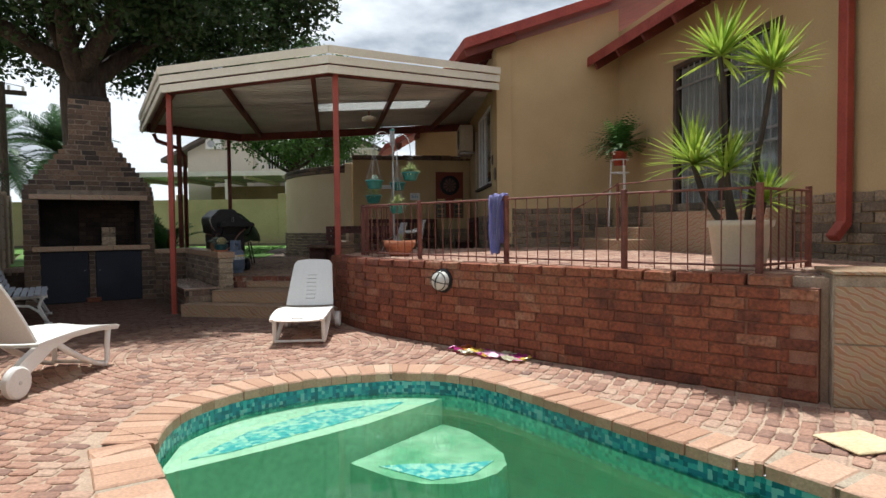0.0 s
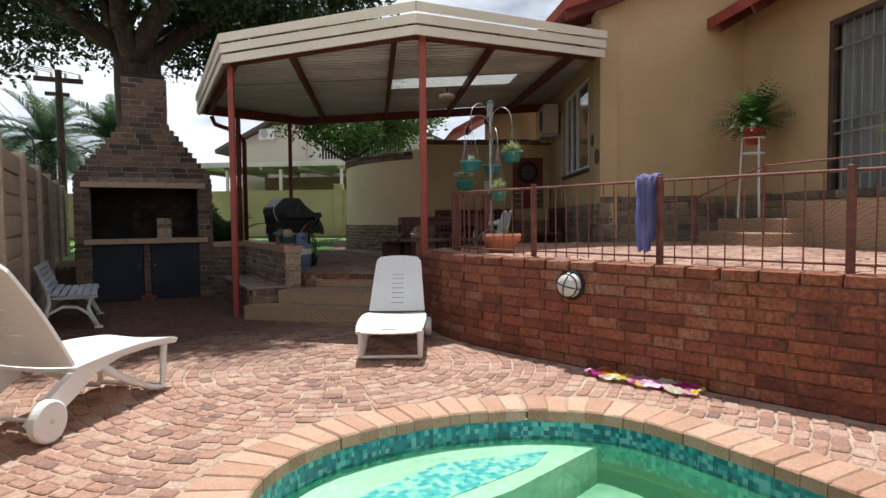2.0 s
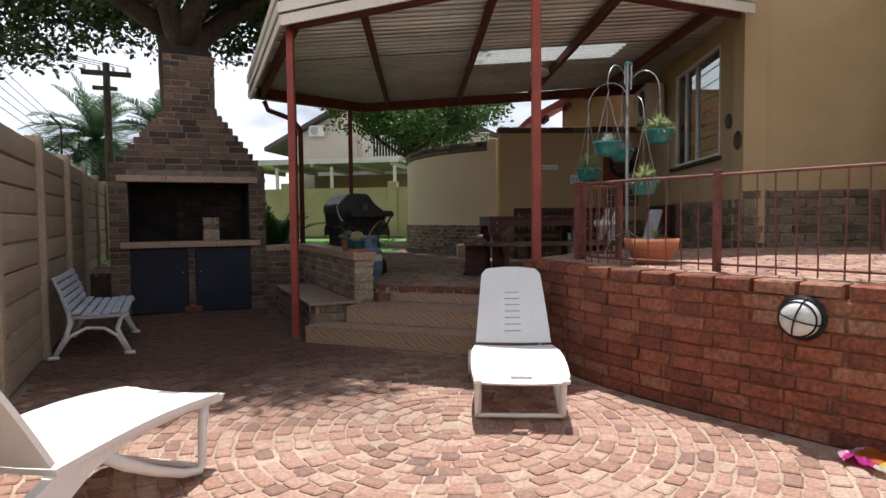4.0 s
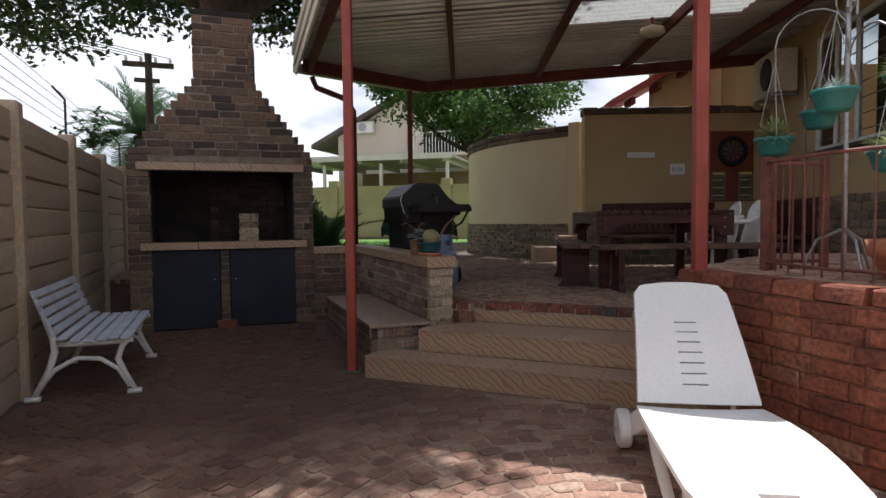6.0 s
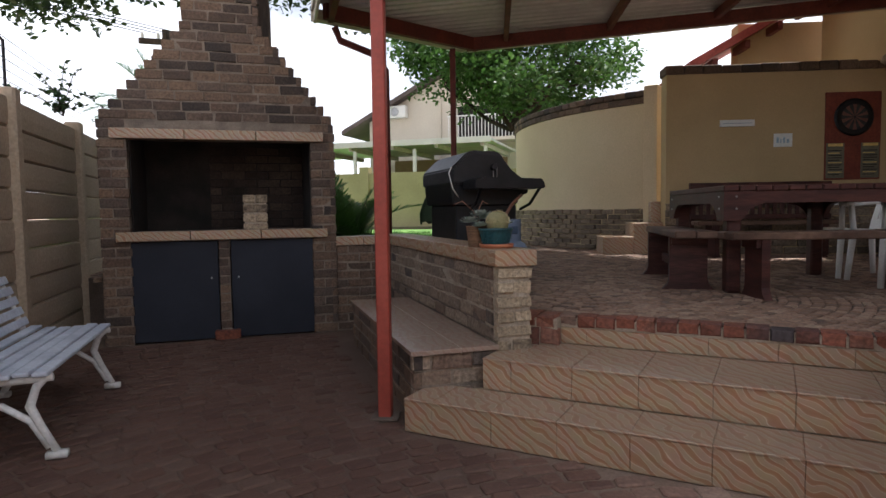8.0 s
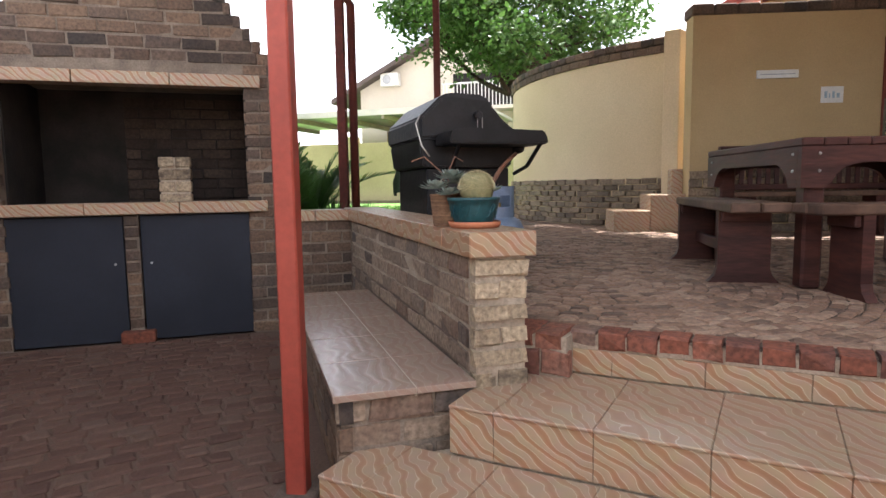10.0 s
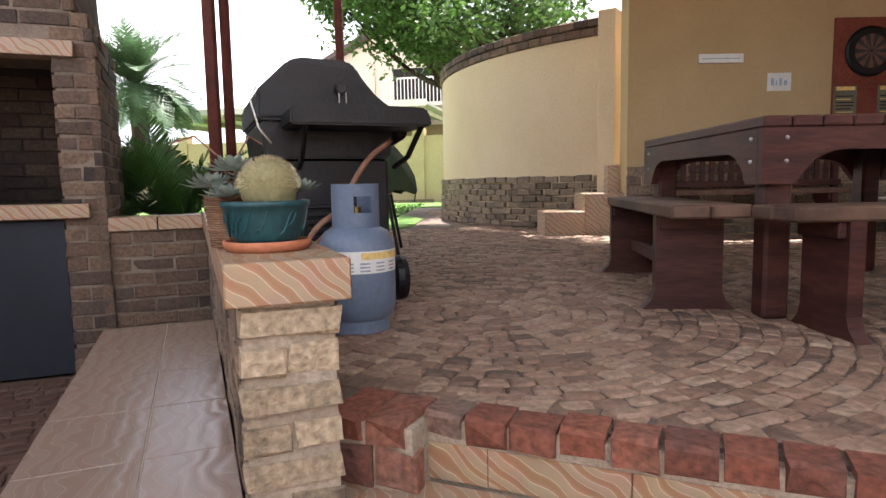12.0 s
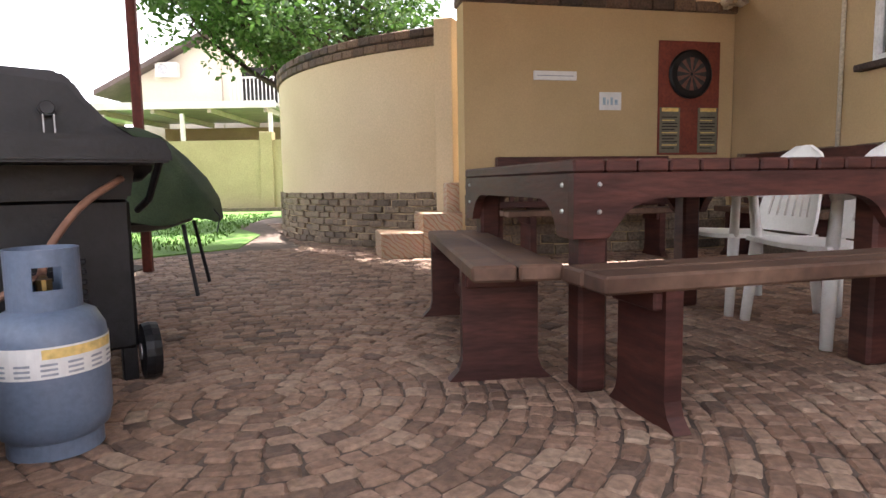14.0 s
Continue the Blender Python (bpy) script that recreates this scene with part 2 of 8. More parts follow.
GRASS = mat("lawn", [(0.07, 0.16, 0.025), (0.12, 0.24, 0.04)], 2.0, 0.9, 40, 0.5, dark=0.4)
EARTH = mat("dry_earth", [(0.14, 0.12, 0.07), (0.12, 0.16, 0.05)], 0.1, 0.95, 4, 0.2)
BARK = mat("dark_bark", [(0.035, 0.026, 0.020), (0.075, 0.056, 0.042)], 4, 0.95, 18, 0.8, dark=0.5, stretch=(1, 1, 0.25))
LEAF_DARK = leafy("dark_tree_leaf", [(0.020, 0.045, 0.014), (0.045, 0.09, 0.025)], 0.5, 0.18)
LEAF_BRIGHT = leafy("bright_tree_leaf", [(0.045, 0.11, 0.022), (0.10, 0.20, 0.045)], 0.45, 0.4)
LEAF_PALM = leafy("palm_leaf", [(0.05, 0.10, 0.045), (0.10, 0.17, 0.08)], 0.5, 0.3)
LEAF_YUCCA = leafy("yellow_green_yucca_leaf", [(0.20, 0.34, 0.035), (0.48, 0.58, 0.09)], 0.4, 0.45)
LEAF_FERN = leafy("fern_leaf", [(0.05, 0.13, 0.025), (0.10, 0.22, 0.05)], 0.5, 0.4)
LEAF_PALE = leafy("pale_variegated_leaf", [(0.22, 0.30, 0.10), (0.50, 0.52, 0.26)], 0.5, 0.35)
SUCCULENT = mat("blue_grey_succulent", [(0.34, 0.42, 0.37), (0.50, 0.56, 0.50)], 12, 0.6, 50, 0.1)
CACTUS = mat("olive_cactus", [(0.20, 0.19, 0.09), (0.30, 0.27, 0.14)], 12, 0.8, 70, 0.4)
SPINE = mat("straw_cactus_spine", [(0.55, 0.48, 0.28), (0.66, 0.58, 0.36)], 20, 0.7, 50, 0.0)
GREY_METAL = mat("grey_metal", [(0.30, 0.30, 0.30), (0.42, 0.42, 0.41)], 6, 0.4, 50, 0.05, metal=0.7)
WHITE_ENAMEL = mat("white_enamel", [(0.60, 0.59, 0.55), (0.68, 0.67, 0.62)], 2, 0.45, 50, 0.03, dark=0.08)
CREAM_ENAMEL = mat("aged_cream_enamel", [(0.50, 0.44, 0.33), (0.58, 0.52, 0.40)], 3, 0.5, 50, 0.03)
FABRIC_LILAC = mat("lilac_towel", [(0.26, 0.25, 0.50), (0.36, 0.34, 0.60)], 8, 0.95, 160, 0.6)
BRONZE = mat("bronze_window_frame", [(0.05, 0.032, 0.024), (0.09, 0.06, 0.045)], 5, 0.5, 50, 0.05)
CURTAIN = mat("grey_net_curtain", [(0.46, 0.45, 0.47), (0.62, 0.61, 0.63)], 3, 0.95, 50, 0.1, stretch=(6, 6, 0.3))
# Near-black: unlit shade painted for rooms behind glass; also used as print ink.
NEAR_BLACK = mat("near_black_paint", [(0.012, 0.010, 0.009), (0.02, 0.017, 0.014)], 2, 0.9, 20, 0.0)
RED_POSTER = mat("red_orange_board", [(0.16, 0.034, 0.02), (0.20, 0.046, 0.026)], 5, 0.7, 40, 0.05)
CREAM_LID = mat("cream_plastic_lid", [(0.60, 0.50, 0.30), (0.68, 0.58, 0.38)], 5, 0.6, 40, 0.05)


def tile_material(name, strength=1.0, rough=0.42):
    """Buff ceramic tile with flowing diagonal bands of orange and fawn between pale lines."""
    m = bpy.data.materials.new(name)
    m.use_nodes = True
    n, l = m.node_tree.nodes, m.node_tree.links
    b = n["Principled BSDF"]
    geo = n.new("ShaderNodeNewGeometry")
    mp = n.new("ShaderNodeMapping")
    mp.inputs["Rotation"].default_value = (0.5, 0.75, 0.4)
    wv = n.new("ShaderNodeTexWave")
    wv.inputs["Scale"].default_value = 8.2
    wv.inputs["Distortion"].default_value = 7.0
    wv.inputs["Detail"].default_value = 1.0
    wv.inputs["Detail Scale"].default_value = 1.0
    no = n.new("ShaderNodeTexNoise")
    no.inputs["Scale"].default_value = 14
    l.new(geo.outputs["Position"], mp.inputs["Vector"])
    l.new(mp.outputs[0], wv.inputs["Vector"])
    l.new(mp.outputs[0], no.inputs["Vector"])
    ramp = n.new("ShaderNodeValToRGB")
    el = ramp.color_ramp.elements
    el[0].position, el[0].color = 0.0, (0.37, 0.195, 0.10, 1)
    el[1].position, el[1].color = 1.0, (0.43, 0.315, 0.205, 1)
    for p, c in ((0.42, (0.42, 0.25, 0.145, 1)), (0.46, (0.64, 0.54, 0.40, 1)), (0.54, (0.64, 0.54, 0.40, 1)), (0.58, (0.42, 0.305, 0.2, 1))):
        e = el.new(p)
        e.color = c
    l.new(wv.outputs["Fac"], ramp.inputs["Fac"])
    mx = n.new("ShaderNodeMix")
    mx.data_type, mx.blend_type = "RGBA", "MULTIPLY"
    mx.inputs["Factor"].default_value = 0.3
    l.new(ramp.outputs["Color"], mx.inputs["A"]), l.new(no.outputs["Color"], mx.inputs["B"])
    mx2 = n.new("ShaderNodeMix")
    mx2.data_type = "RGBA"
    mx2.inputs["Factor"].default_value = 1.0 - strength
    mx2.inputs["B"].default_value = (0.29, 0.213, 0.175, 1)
    l.new(mx.outputs["Result"], mx2.inputs["A"])
    l.new(mx2.outputs["Result"], b.inputs["Base Color"])
    b.inputs["Roughness"].default_value = rough
    bp = n.new("ShaderNodeBump")
    bp.inputs["Strength"].default_value, bp.inputs["Distance"].default_value = 0.25, 0.004
    l.new(wv.outputs["Fac"], bp.inputs["Height"])
    l.new(bp.outputs[0], b.inputs["Normal"])
    return m


TILE = tile_material("buff_wave_tile", 0.92)
TILE_MID = tile_material("buff_worn_tread_tile", 0.72, 0.35)
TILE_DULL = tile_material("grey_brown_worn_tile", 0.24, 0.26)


def glass_material(name, tint, gloss_rough=0.02, murk=None):
    m = bpy.data.materials.new(name)
    m.use_nodes = True
    n, l = m.node_tree.nodes, m.node_tree.links
    tr, gl, mx, fr = (n.new("ShaderNodeBsdfTransparent"), n.new("ShaderNodeBsdfGlossy"), n.new("ShaderNodeMixShader"), n.new("ShaderNodeLayerWeight"))
    tr.inputs["Color"].default_value = (*tint, 1)
    gl.inputs["Roughness"].default_value = gloss_rough
    rise, gain = n.new("ShaderNodeMath"), n.new("ShaderNodeMath")
    rise.operation, gain.operation = "POWER", "MULTIPLY_ADD"
    rise.inputs[1].default_value = 4.0
    gain.inputs[1].default_value, gain.inputs[2].default_value = 0.85, 0.035
    fr.inputs["Blend"].default_value = 0.5
    l.new(fr.outputs["Facing"], rise.inputs[0]), l.new(rise.outputs[0], gain.inputs[0])
    l.new(gain.outputs[0], mx.inputs[0]), l.new(tr.outputs[0], mx.inputs[1]), l.new(gl.outputs[0], mx.inputs[2])
    l.new(mx.outputs[0], n["Material Output"].inputs["Surface"])
    if murk:
        df, m2 = n.new("ShaderNodeBsdfDiffuse"), n.new("ShaderNodeMixShader")
        df.inputs["Color"].default_value = (*murk, 1)
        m2.inputs[0].default_value = 0.27
        l.new(tr.outputs[0], m2.inputs[1]), l.new(df.outputs[0], m2.inputs[2])
        l.new(m2.outputs[0], mx.inputs[1])
    return m


GLASS = glass_material("window_glass", (0.75, 0.78, 0.77))
WATER = glass_material("green_pool_water", (0.66, 0.92, 0.78), 0.03, (0.07, 0.33, 0.15))
wb = WATER.node_tree.nodes.new("ShaderNodeBump")
wx = WATER.node_tree.nodes.new("ShaderNodeTexNoise")
wx.inputs["Scale"].default_value = 3.5
wb.inputs["Strength"].default_value, wb.inputs["Distance"].default_value = 0.25, 0.02
WATER.node_tree.links.new(wx.outputs["Fac"], wb.inputs["Height"])
for nd in WATER.node_tree.nodes:
    if nd.type == "BSDF_GLOSSY":
        WATER.node_tree.links.new(wb.outputs[0], nd.inputs["Normal"])


def mosaic_material(name, cols, cell):
    m = bpy.data.materials.new(name)
    m.use_nodes = True
    n, l = m.node_tree.nodes, m.node_tree.links
    b = n["Principled BSDF"]
    geo, vo, ramp = n.new("ShaderNodeNewGeometry"), n.new("ShaderNodeTexVoronoi"), n.new("ShaderNodeValToRGB")
    vo.distance = "CHEBYCHEV"
    vo.inputs["Scale"].default_value = 1 / cell
    vo.inputs["Randomness"].default_value = 0.25
    l.new(geo.outputs["Position"], vo.inputs["Vector"])
    sep = n.new("ShaderNodeSeparateColor")
    l.new(vo.outputs["Color"], sep.inputs[0])
    ramp.color_ramp.interpolation = "CONSTANT"
    el = ramp.color_ramp.elements
    for i, c in enumerate(cols):
        e = el[i] if i < 2 else el.new(i / len(cols))
        e.position = i / len(cols)
        e.color = (*c, 1)
    l.new(sep.outputs[0], ramp.inputs["Fac"])
    l.new(ramp.outputs["Color"], b.inputs["Base Color"])
    b.inputs["Roughness"].default_value = 0.25
    return m


MOSAIC = mosaic_material("turquoise_glass_mosaic", [(0.01, 0.13, 0.16), (0.02, 0.25, 0.27), (0.05, 0.36, 0.36), (0.015, 0.18, 0.24), (0.16, 0.46, 0.44)], 0.03)
MOSAIC_LIGHT = mosaic_material("pale_blue_glass_mosaic", [(0.10, 0.42, 0.62), (0.35, 0.66, 0.76), (0.70, 0.82, 0.82), (0.16, 0.52, 0.68), (0.55, 0.76, 0.80)], 0.035)
POOL_SHELL = mat("pale_green_pool_plaster", [(0.20, 0.36, 0.22), (0.42, 0.52, 0.38), (0.30, 0.46, 0.28)], 1.1, 0.9, 7, 0.1, dark=0.3)
POOL_DEEP = mat("algae_green_pool_plaster", [(0.035, 0.16, 0.055), (0.07, 0.25, 0.10)], 0.7, 0.9, 4, 0.05, dark=0.3)
# Tinted green to put the murk of the deeper water into the plaster.
POOL_STEP_LOW = mat("murk_green_pool_step_plaster", [(0.20, 0.40, 0.26), (0.46, 0.58, 0.46)], 2.6, 0.9, 9, 0.1, dark=0.25)
POOL_STEP = mat("pale_pool_step_plaster", [(0.66, 0.70, 0.60), (0.80, 0.82, 0.74)], 2.2, 0.9, 20, 0.1, dark=0.2)


# ---- shape helpers ----
def part(name, bm, material, parent=None, label="", smooth=False, m=None, keep=False):
    """Links a bmesh as one mesh object, under a thing or a part."""
    me = bpy.data.meshes.new(name)
    if not keep:
        bmesh.ops.recalc_face_normals(bm, faces=bm.faces[:])
    bm.to_mesh(me)
    bm.free()
    me.materials.append(material)
    if smooth:
        me.polygons.foreach_set("use_smooth", [True] * len(me.polygons))
    ob = new(name, me)
    if parent is not None:
        ob.parent = parent
    if m is not None:
        ob.matrix_basis = m
    if label:
        ob["label"] = label
    return ob


def thing(name, m, label, category, group=""):
    ob = new(name)
    ob.matrix_basis = m
    ob.empty_display_size = 0.1
    return tagged(ob, label, category, group)


def setting(ob, label, category):
    return tagged(ob, label, category, kind="structure")


def box(bm, a, b, m=None):
    """A box between two corners; m: a pose for it."""
    vs = [bm.verts.new((x, y, z)) for x in (a[0], b[0]) for y in (a[1], b[1]) for z in (a[2], b[2])]
    for f in ((0, 1, 3, 2), (4, 6, 7, 5), (0, 4, 5, 1), (2, 3, 7, 6), (0, 2, 6, 4), (1, 5, 7, 3)):
        bm.faces.new([vs[i] for i in f])
    if m is not None:
        bmesh.ops.transform(bm, matrix=m, verts=vs)
    return vs


def bbox(a, b, bevel=0.005, m=None, seg=1):
    bm = bmesh.new()
    box(bm, a, b)
    if bevel:
        bmesh.ops.bevel(bm, geom=bm.edges[:], offset=bevel, segments=seg, affect="EDGES")
    if m is not None:
        bmesh.ops.transform(bm, matrix=m, verts=bm.verts[:])
    return bm


def tube(bm, pts, r, seg=8, cap=True):
    """A round bar along points; r: a radius, or one for each point."""
    pts = [Vector(p) for p in pts]
    rs = list(r) if isinstance(r, (list, tuple)) else [r] * len(pts)
    rings, side = [], None
    for i, p in enumerate(pts):
        d = (pts[min(i + 1, len(pts) - 1)] - pts[max(i - 1, 0)]).normalized()
        if side is None:
            side = d.orthogonal().normalized()
        side = (side - d * side.dot(d)).normalized()
        up = d.cross(side)
        rings.append([bm.verts.new(p + rs[i] * (math.cos(a) * side + math.sin(a) * up)) for a in (2 * math.pi * k / seg for k in range(seg))])
    for a, b in zip(rings, rings[1:]):
        for k in range(seg):
            bm.faces.new((a[k], a[(k + 1) % seg], b[(k + 1) % seg], b[k]))
    if cap:
        bm.faces.new(rings[0][::-1]), bm.faces.new(rings[-1])
    return bm


def lathe(profile, seg=32, jitter=0.0):
    """A turned body from rows of radius and height."""
    bm = bmesh.new()
    rings = []
    for r, z in profile:
        if r < 1e-4:
            rings.append([bm.verts.new((0, 0, z))])
        else:
            rings.append([bm.verts.new((r * math.cos(a), r * math.sin(a), z)) for a in (2 * math.pi * k / seg for k in range(seg))])
    for a, b in zip(rings, rings[1:]):
        for k in range(seg):
            q = (k + 1) % seg
            if len(a) == 1 and len(b) == 1:
                continue
            if len(a) == 1:
                bm.faces.new((a[0], b[q], b[k]))
            elif len(b) == 1:
                bm.faces.new((a[k], a[q], b[0]))
            else:
                bm.faces.new((a[k], a[q], b[q], b[k]))
    return bm


def prism(poly, z0, z1, bm=None):
    """An upright body over a polygon; z0 and z1 may be functions of x, y."""
    bm = bm or bmesh.new()
    lo = z0 if callable(z0) else (lambda x, y: z0)
    hi = z1 if callable(z1) else (lambda x, y: z1)
    a = [bm.verts.new((x, y, lo(x, y))) for x, y in poly]
    b = [bm.verts.new((x, y, hi(x, y))) for x, y in poly]
    n = len(poly)
    bm.faces.new(a[::-1]), bm.faces.new(b)
    for i in range(n):
        bm.faces.new((a[i], a[(i + 1) % n], b[(i + 1) % n], b[i]))
    return bm


def frame_at(o, u, n):
    """The pose with x along u, y along n (both level), z up, at o."""
    u, n = Vector((*u[:2], 0)).normalized(), Vector((*n[:2], 0)).normalized()
    return Matrix(((u.x, n.x, 0, o[0]), (u.y, n.y, 0, o[1]), (0, 0, 1, o[2]), (0, 0, 0, 1)))


# ---- bricks ----
def brick_mesh(name, l, d, h, rng, rough=0.004):
    """Front face in the plane y = 0, looking to +y, its body behind; 18 triangles."""
    def j():
        return rng.uniform(-rough, rough)
    c = 0.006
    back = [(-l / 2, -d, -h / 2), (l / 2, -d, -h / 2), (l / 2, -d, h / 2), (-l / 2, -d, h / 2)]
    rim = [(x + j(), -c, z + j()) for x, _, z in back]
    face = [(x * (1 - 2 * c / l) + j() * 0.5, j() * 0.6, z * (1 - 2 * c / h) + j() * 0.5) for x, _, z in back]
    me = bpy.data.meshes.new(name)
    fs = [(8, 9, 10, 11)]
    for i in range(4):
        k = (i + 1) % 4
        fs += [(i, k, 4 + k, 4 + i), (4 + i, 4 + k, 8 + k, 8 + i)]
    me.from_pydata(back + rim + face, [], fs)
    return me


BRICK_SOOTY = mat("smoke_stained_brick", [(0.016, 0.013, 0.012), (0.045, 0.030, 0.023), (0.085, 0.058, 0.042)], 2.2, 0.92, 50, 0.5, vary=0.3, dark=0.4)
rng = random.Random(7)
BL, BH, BD, PITCH_L, PITCH_H = 0.222, 0.073, 0.05, 0.234, 0.085
BRICKS = {}
for bm_mat in (BRICK_RED, BRICK_BROWN, BRICK_SOOTY, BRICK_TAN, STONE, BRICK_EDGE, BRICK_WORN):
    BRICKS[bm_mat.name] = []
    for k in range(6):
        me = brick_mesh("brick", BL, BD, BH, rng, 0.009 if bm_mat in (BRICK_TAN, STONE, BRICK_WORN, BRICK_EDGE) else 0.006)
        me.materials.append(bm_mat)
        BRICKS[bm_mat.name].append(me)


def brick_row(parent, material, m, u0, u1, z, offset, name="brick", pitch=PITCH_L, height=BH, skip=()):
    """One course of bricks from u0 to u1 along the x of the pose m, its middle at height z."""
    x = u0 - offset
    n = 0
    while x < u1 - 0.03:
        a, b = max(x, u0), min(x + pitch - 0.012, u1)
        x += pitch
        if b - a < 0.035 or any(s0 < (a + b) / 2 < s1 and t0 < z < t1 for s0, s1, t0, t1 in skip):
            continue
        ob = new(name, rng.choice(BRICKS[material.name]))
        ob.parent = parent
        ob.matrix_basis = m @ pose((a + b) / 2, rng.uniform(-0.010, 0.001), z, 0, 0, rng.uniform(-0.9, 0.9)) @ Matrix.Diagonal(((b - a) / BL, 1, height / BH, 1))
        n += 1
    return n


def brick_face(parent, material, m, u0, u1, z0, z1, name="brick", skip=(), pitch=PITCH_L, course=PITCH_H, edge=None):
    """Courses in running bond; edge: a function of z that gives (u0, u1) where the outline is stepped."""
    n = max(1, round((z1 - z0) / course))
    c = (z1 - z0) / n
    for i in range(n):
        z = z0 + (i + 0.5) * c
        a, b = edge(z) if edge else (u0, u1)
        brick_row(parent, material, m, a, b, z, (i % 2) * pitch / 2 + rng.uniform(0, 0.015), name, pitch, c - 0.012, skip)


# ---- plan ----
TERRACE, UPPER = 0.52, 0.89
HC, HB, HR = Vector((6.40, 8.35)), Vector((0.375, 0.927)), Vector((0.927, -0.375))  # house corner, its way back and to the right


def house(u, v):
    p = HC + HR * u + HB * v
    return (p.x, p.y)


HOUSE = frame_at((HC.x, HC.y, 0), (HR.x, HR.y), (HB.x, HB.y))
WALL_LINE = [(3.33, 8.22), (3.26, 7.85), (3.22, 7.40), (3.21, 6.90), (3.31, 6.30), (3.52, 5.50), (3.78, 4.60), (4.06, 3.60), (4.28, 2.85), (4.51, 2.13)]
STEP_A, STEP_B = Vector((1.56, 9.56)), Vector((3.02, 8.08))
STEP_U = (STEP_B - STEP_A).normalized()
STEP_IN = Vector((-STEP_U.y, STEP_U.x)) * (1 if -STEP_U.y + STEP_U.x > 0 else -1)
POOL_IN = [(0.44, -5.0), (0.44, 3.30), (0.47, 3.94), (0.72, 4.52), (1.18, 4.83), (1.84, 4.90), (2.46, 4.72), (2.86, 4.36), (3.00, 3.80), (3.03, 2.70), (3.08, 1.90), (3.14, 1.20), (3.14, -5.0)]


def smooth_line(pts, step):
    """Points at even steps along a smooth curve through pts."""
    out = []
    ps = [Vector((*p, 0)) for p in pts]
    for i in range(len(ps) - 1):
        p0, p1, p2, p3 = ps[max(i - 1, 0)], ps[i], ps[i + 1], ps[min(i + 2, len(ps) - 1)]
        k = max(2, int((p2 - p1).length / step * 4))
        for j in range(k):
            t = j / k
            out.append(0.5 * (2 * p1 + (p2 - p0) * t + (2 * p0 - 5 * p1 + 4 * p2 - p3) * t * t + (3 * p1 - p0 - 3 * p2 + p3) * t ** 3))
    out.append(ps[-1])
    even, acc, last = [out[0]], 0.0, out[0]
    for p in out[1:]:
        acc += (p - last).length
        last = p
        if acc >= step:
            even.append(p)
            acc = 0.0
    return [(p.x, p.y) for p in even]


POOL_EDGE = smooth_line(POOL_IN, 0.118)


def inside(x, y, poly):
    c, j = False, len(poly) - 1
    for i in range(len(poly)):
        (xi, yi), (xj, yj) = poly[i], poly[j]
        if (yi > y) != (yj > y) and x < (xj - xi) * (y - yi) / (yj - yi) + xi:
            c = not c
        j = i
    return c


# ground: one sheet to the horizon with the pool's opening, the raised garden a step above it
bm = bmesh.new()
outer = [bm.verts.new(p) for p in ((-400, -400, -0.004), (400, -400, -0.004), (400, 400, -0.004), (-400, 400, -0.004))]
hole = [bm.verts.new((x, y, -0.004)) for x, y in POOL_EDGE]
edges = [bm.edges.new((outer[i], outer[(i + 1) % 4])) for i in range(4)] + [bm.edges.new((hole[i], hole[(i + 1) % len(hole)])) for i in range(len(hole))]
bmesh.ops.triangle_fill(bm, use_beauty=True, edges=edges)
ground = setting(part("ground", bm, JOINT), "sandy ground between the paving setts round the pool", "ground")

TERRACE_POLY = [(2.14, 9.90), (2.52, 9.84), (3.42, 8.92), (3.9, 8.45), (4.3, 8.05), (12, 6.0), (12, 24), (-0.85, 24), (-0.85, 13.4), (1.7, 13.4), (2.14, 12.4)]
patio = setting(part("patio_floor", prism(TERRACE_POLY, -0.1, TERRACE - 0.009), JOINT_DARK), "covered patio floor of small worn brown setts, a few steps above the pool", "floor")
UPPER_POLY = [(x + 0.1, y) for x, y in WALL_LINE] + [(4.61, 2.11), (9.0, -3.25), (14, -3.25), (14, 6), house(2.2, 0.5), house(0.02, 0.02), (5.2, 9.0)]
upper = setting(part("upper_terrace", prism(UPPER_POLY, -0.1, UPPER - 0.012), JOINT), "raised paved terrace beside the house behind a railing", "terrace")
lawn_bm = prism([(-0.8, 15.6), (2.6, 15.2), (4.6, 15.8), (5.4, 17.5), (5.6, 19.5), (7.0, 22), (30, 22), (30, 60), (-30, 60), (-30, 24), (-0.8, 24)], 0.3, TERRACE + 0.004)
lawn = setting(part("lawn", lawn_bm, GRASS), "sunlit green lawn beyond the patio", "lawn")
blades = bmesh.new()
gr = random.Random(3)
for _ in range(9000):
    x, y = gr.uniform(1.5, 9), gr.uniform(15.4, 24)
    if not (y > 15.9 and (x < 4.2 + (y - 15.9) * 0.45)):
        continue
    a, hgt = gr.uniform(0, 6.28), gr.uniform(0.03, 0.07)
    dx, dy = math.cos(a) * 0.012, math.sin(a) * 0.012
    v = [blades.verts.new(p) for p in ((x - dx, y - dy, TERRACE), (x + dx, y + dy, TERRACE), (x + gr.uniform(-0.03, 0.03), y + gr.uniform(-0.03, 0.03), TERRACE + hgt))]
    blades.faces.new(v)
tagged(part("grass", blades, GRASS), "short green blades of the lawn", "grass", kind="stuff")

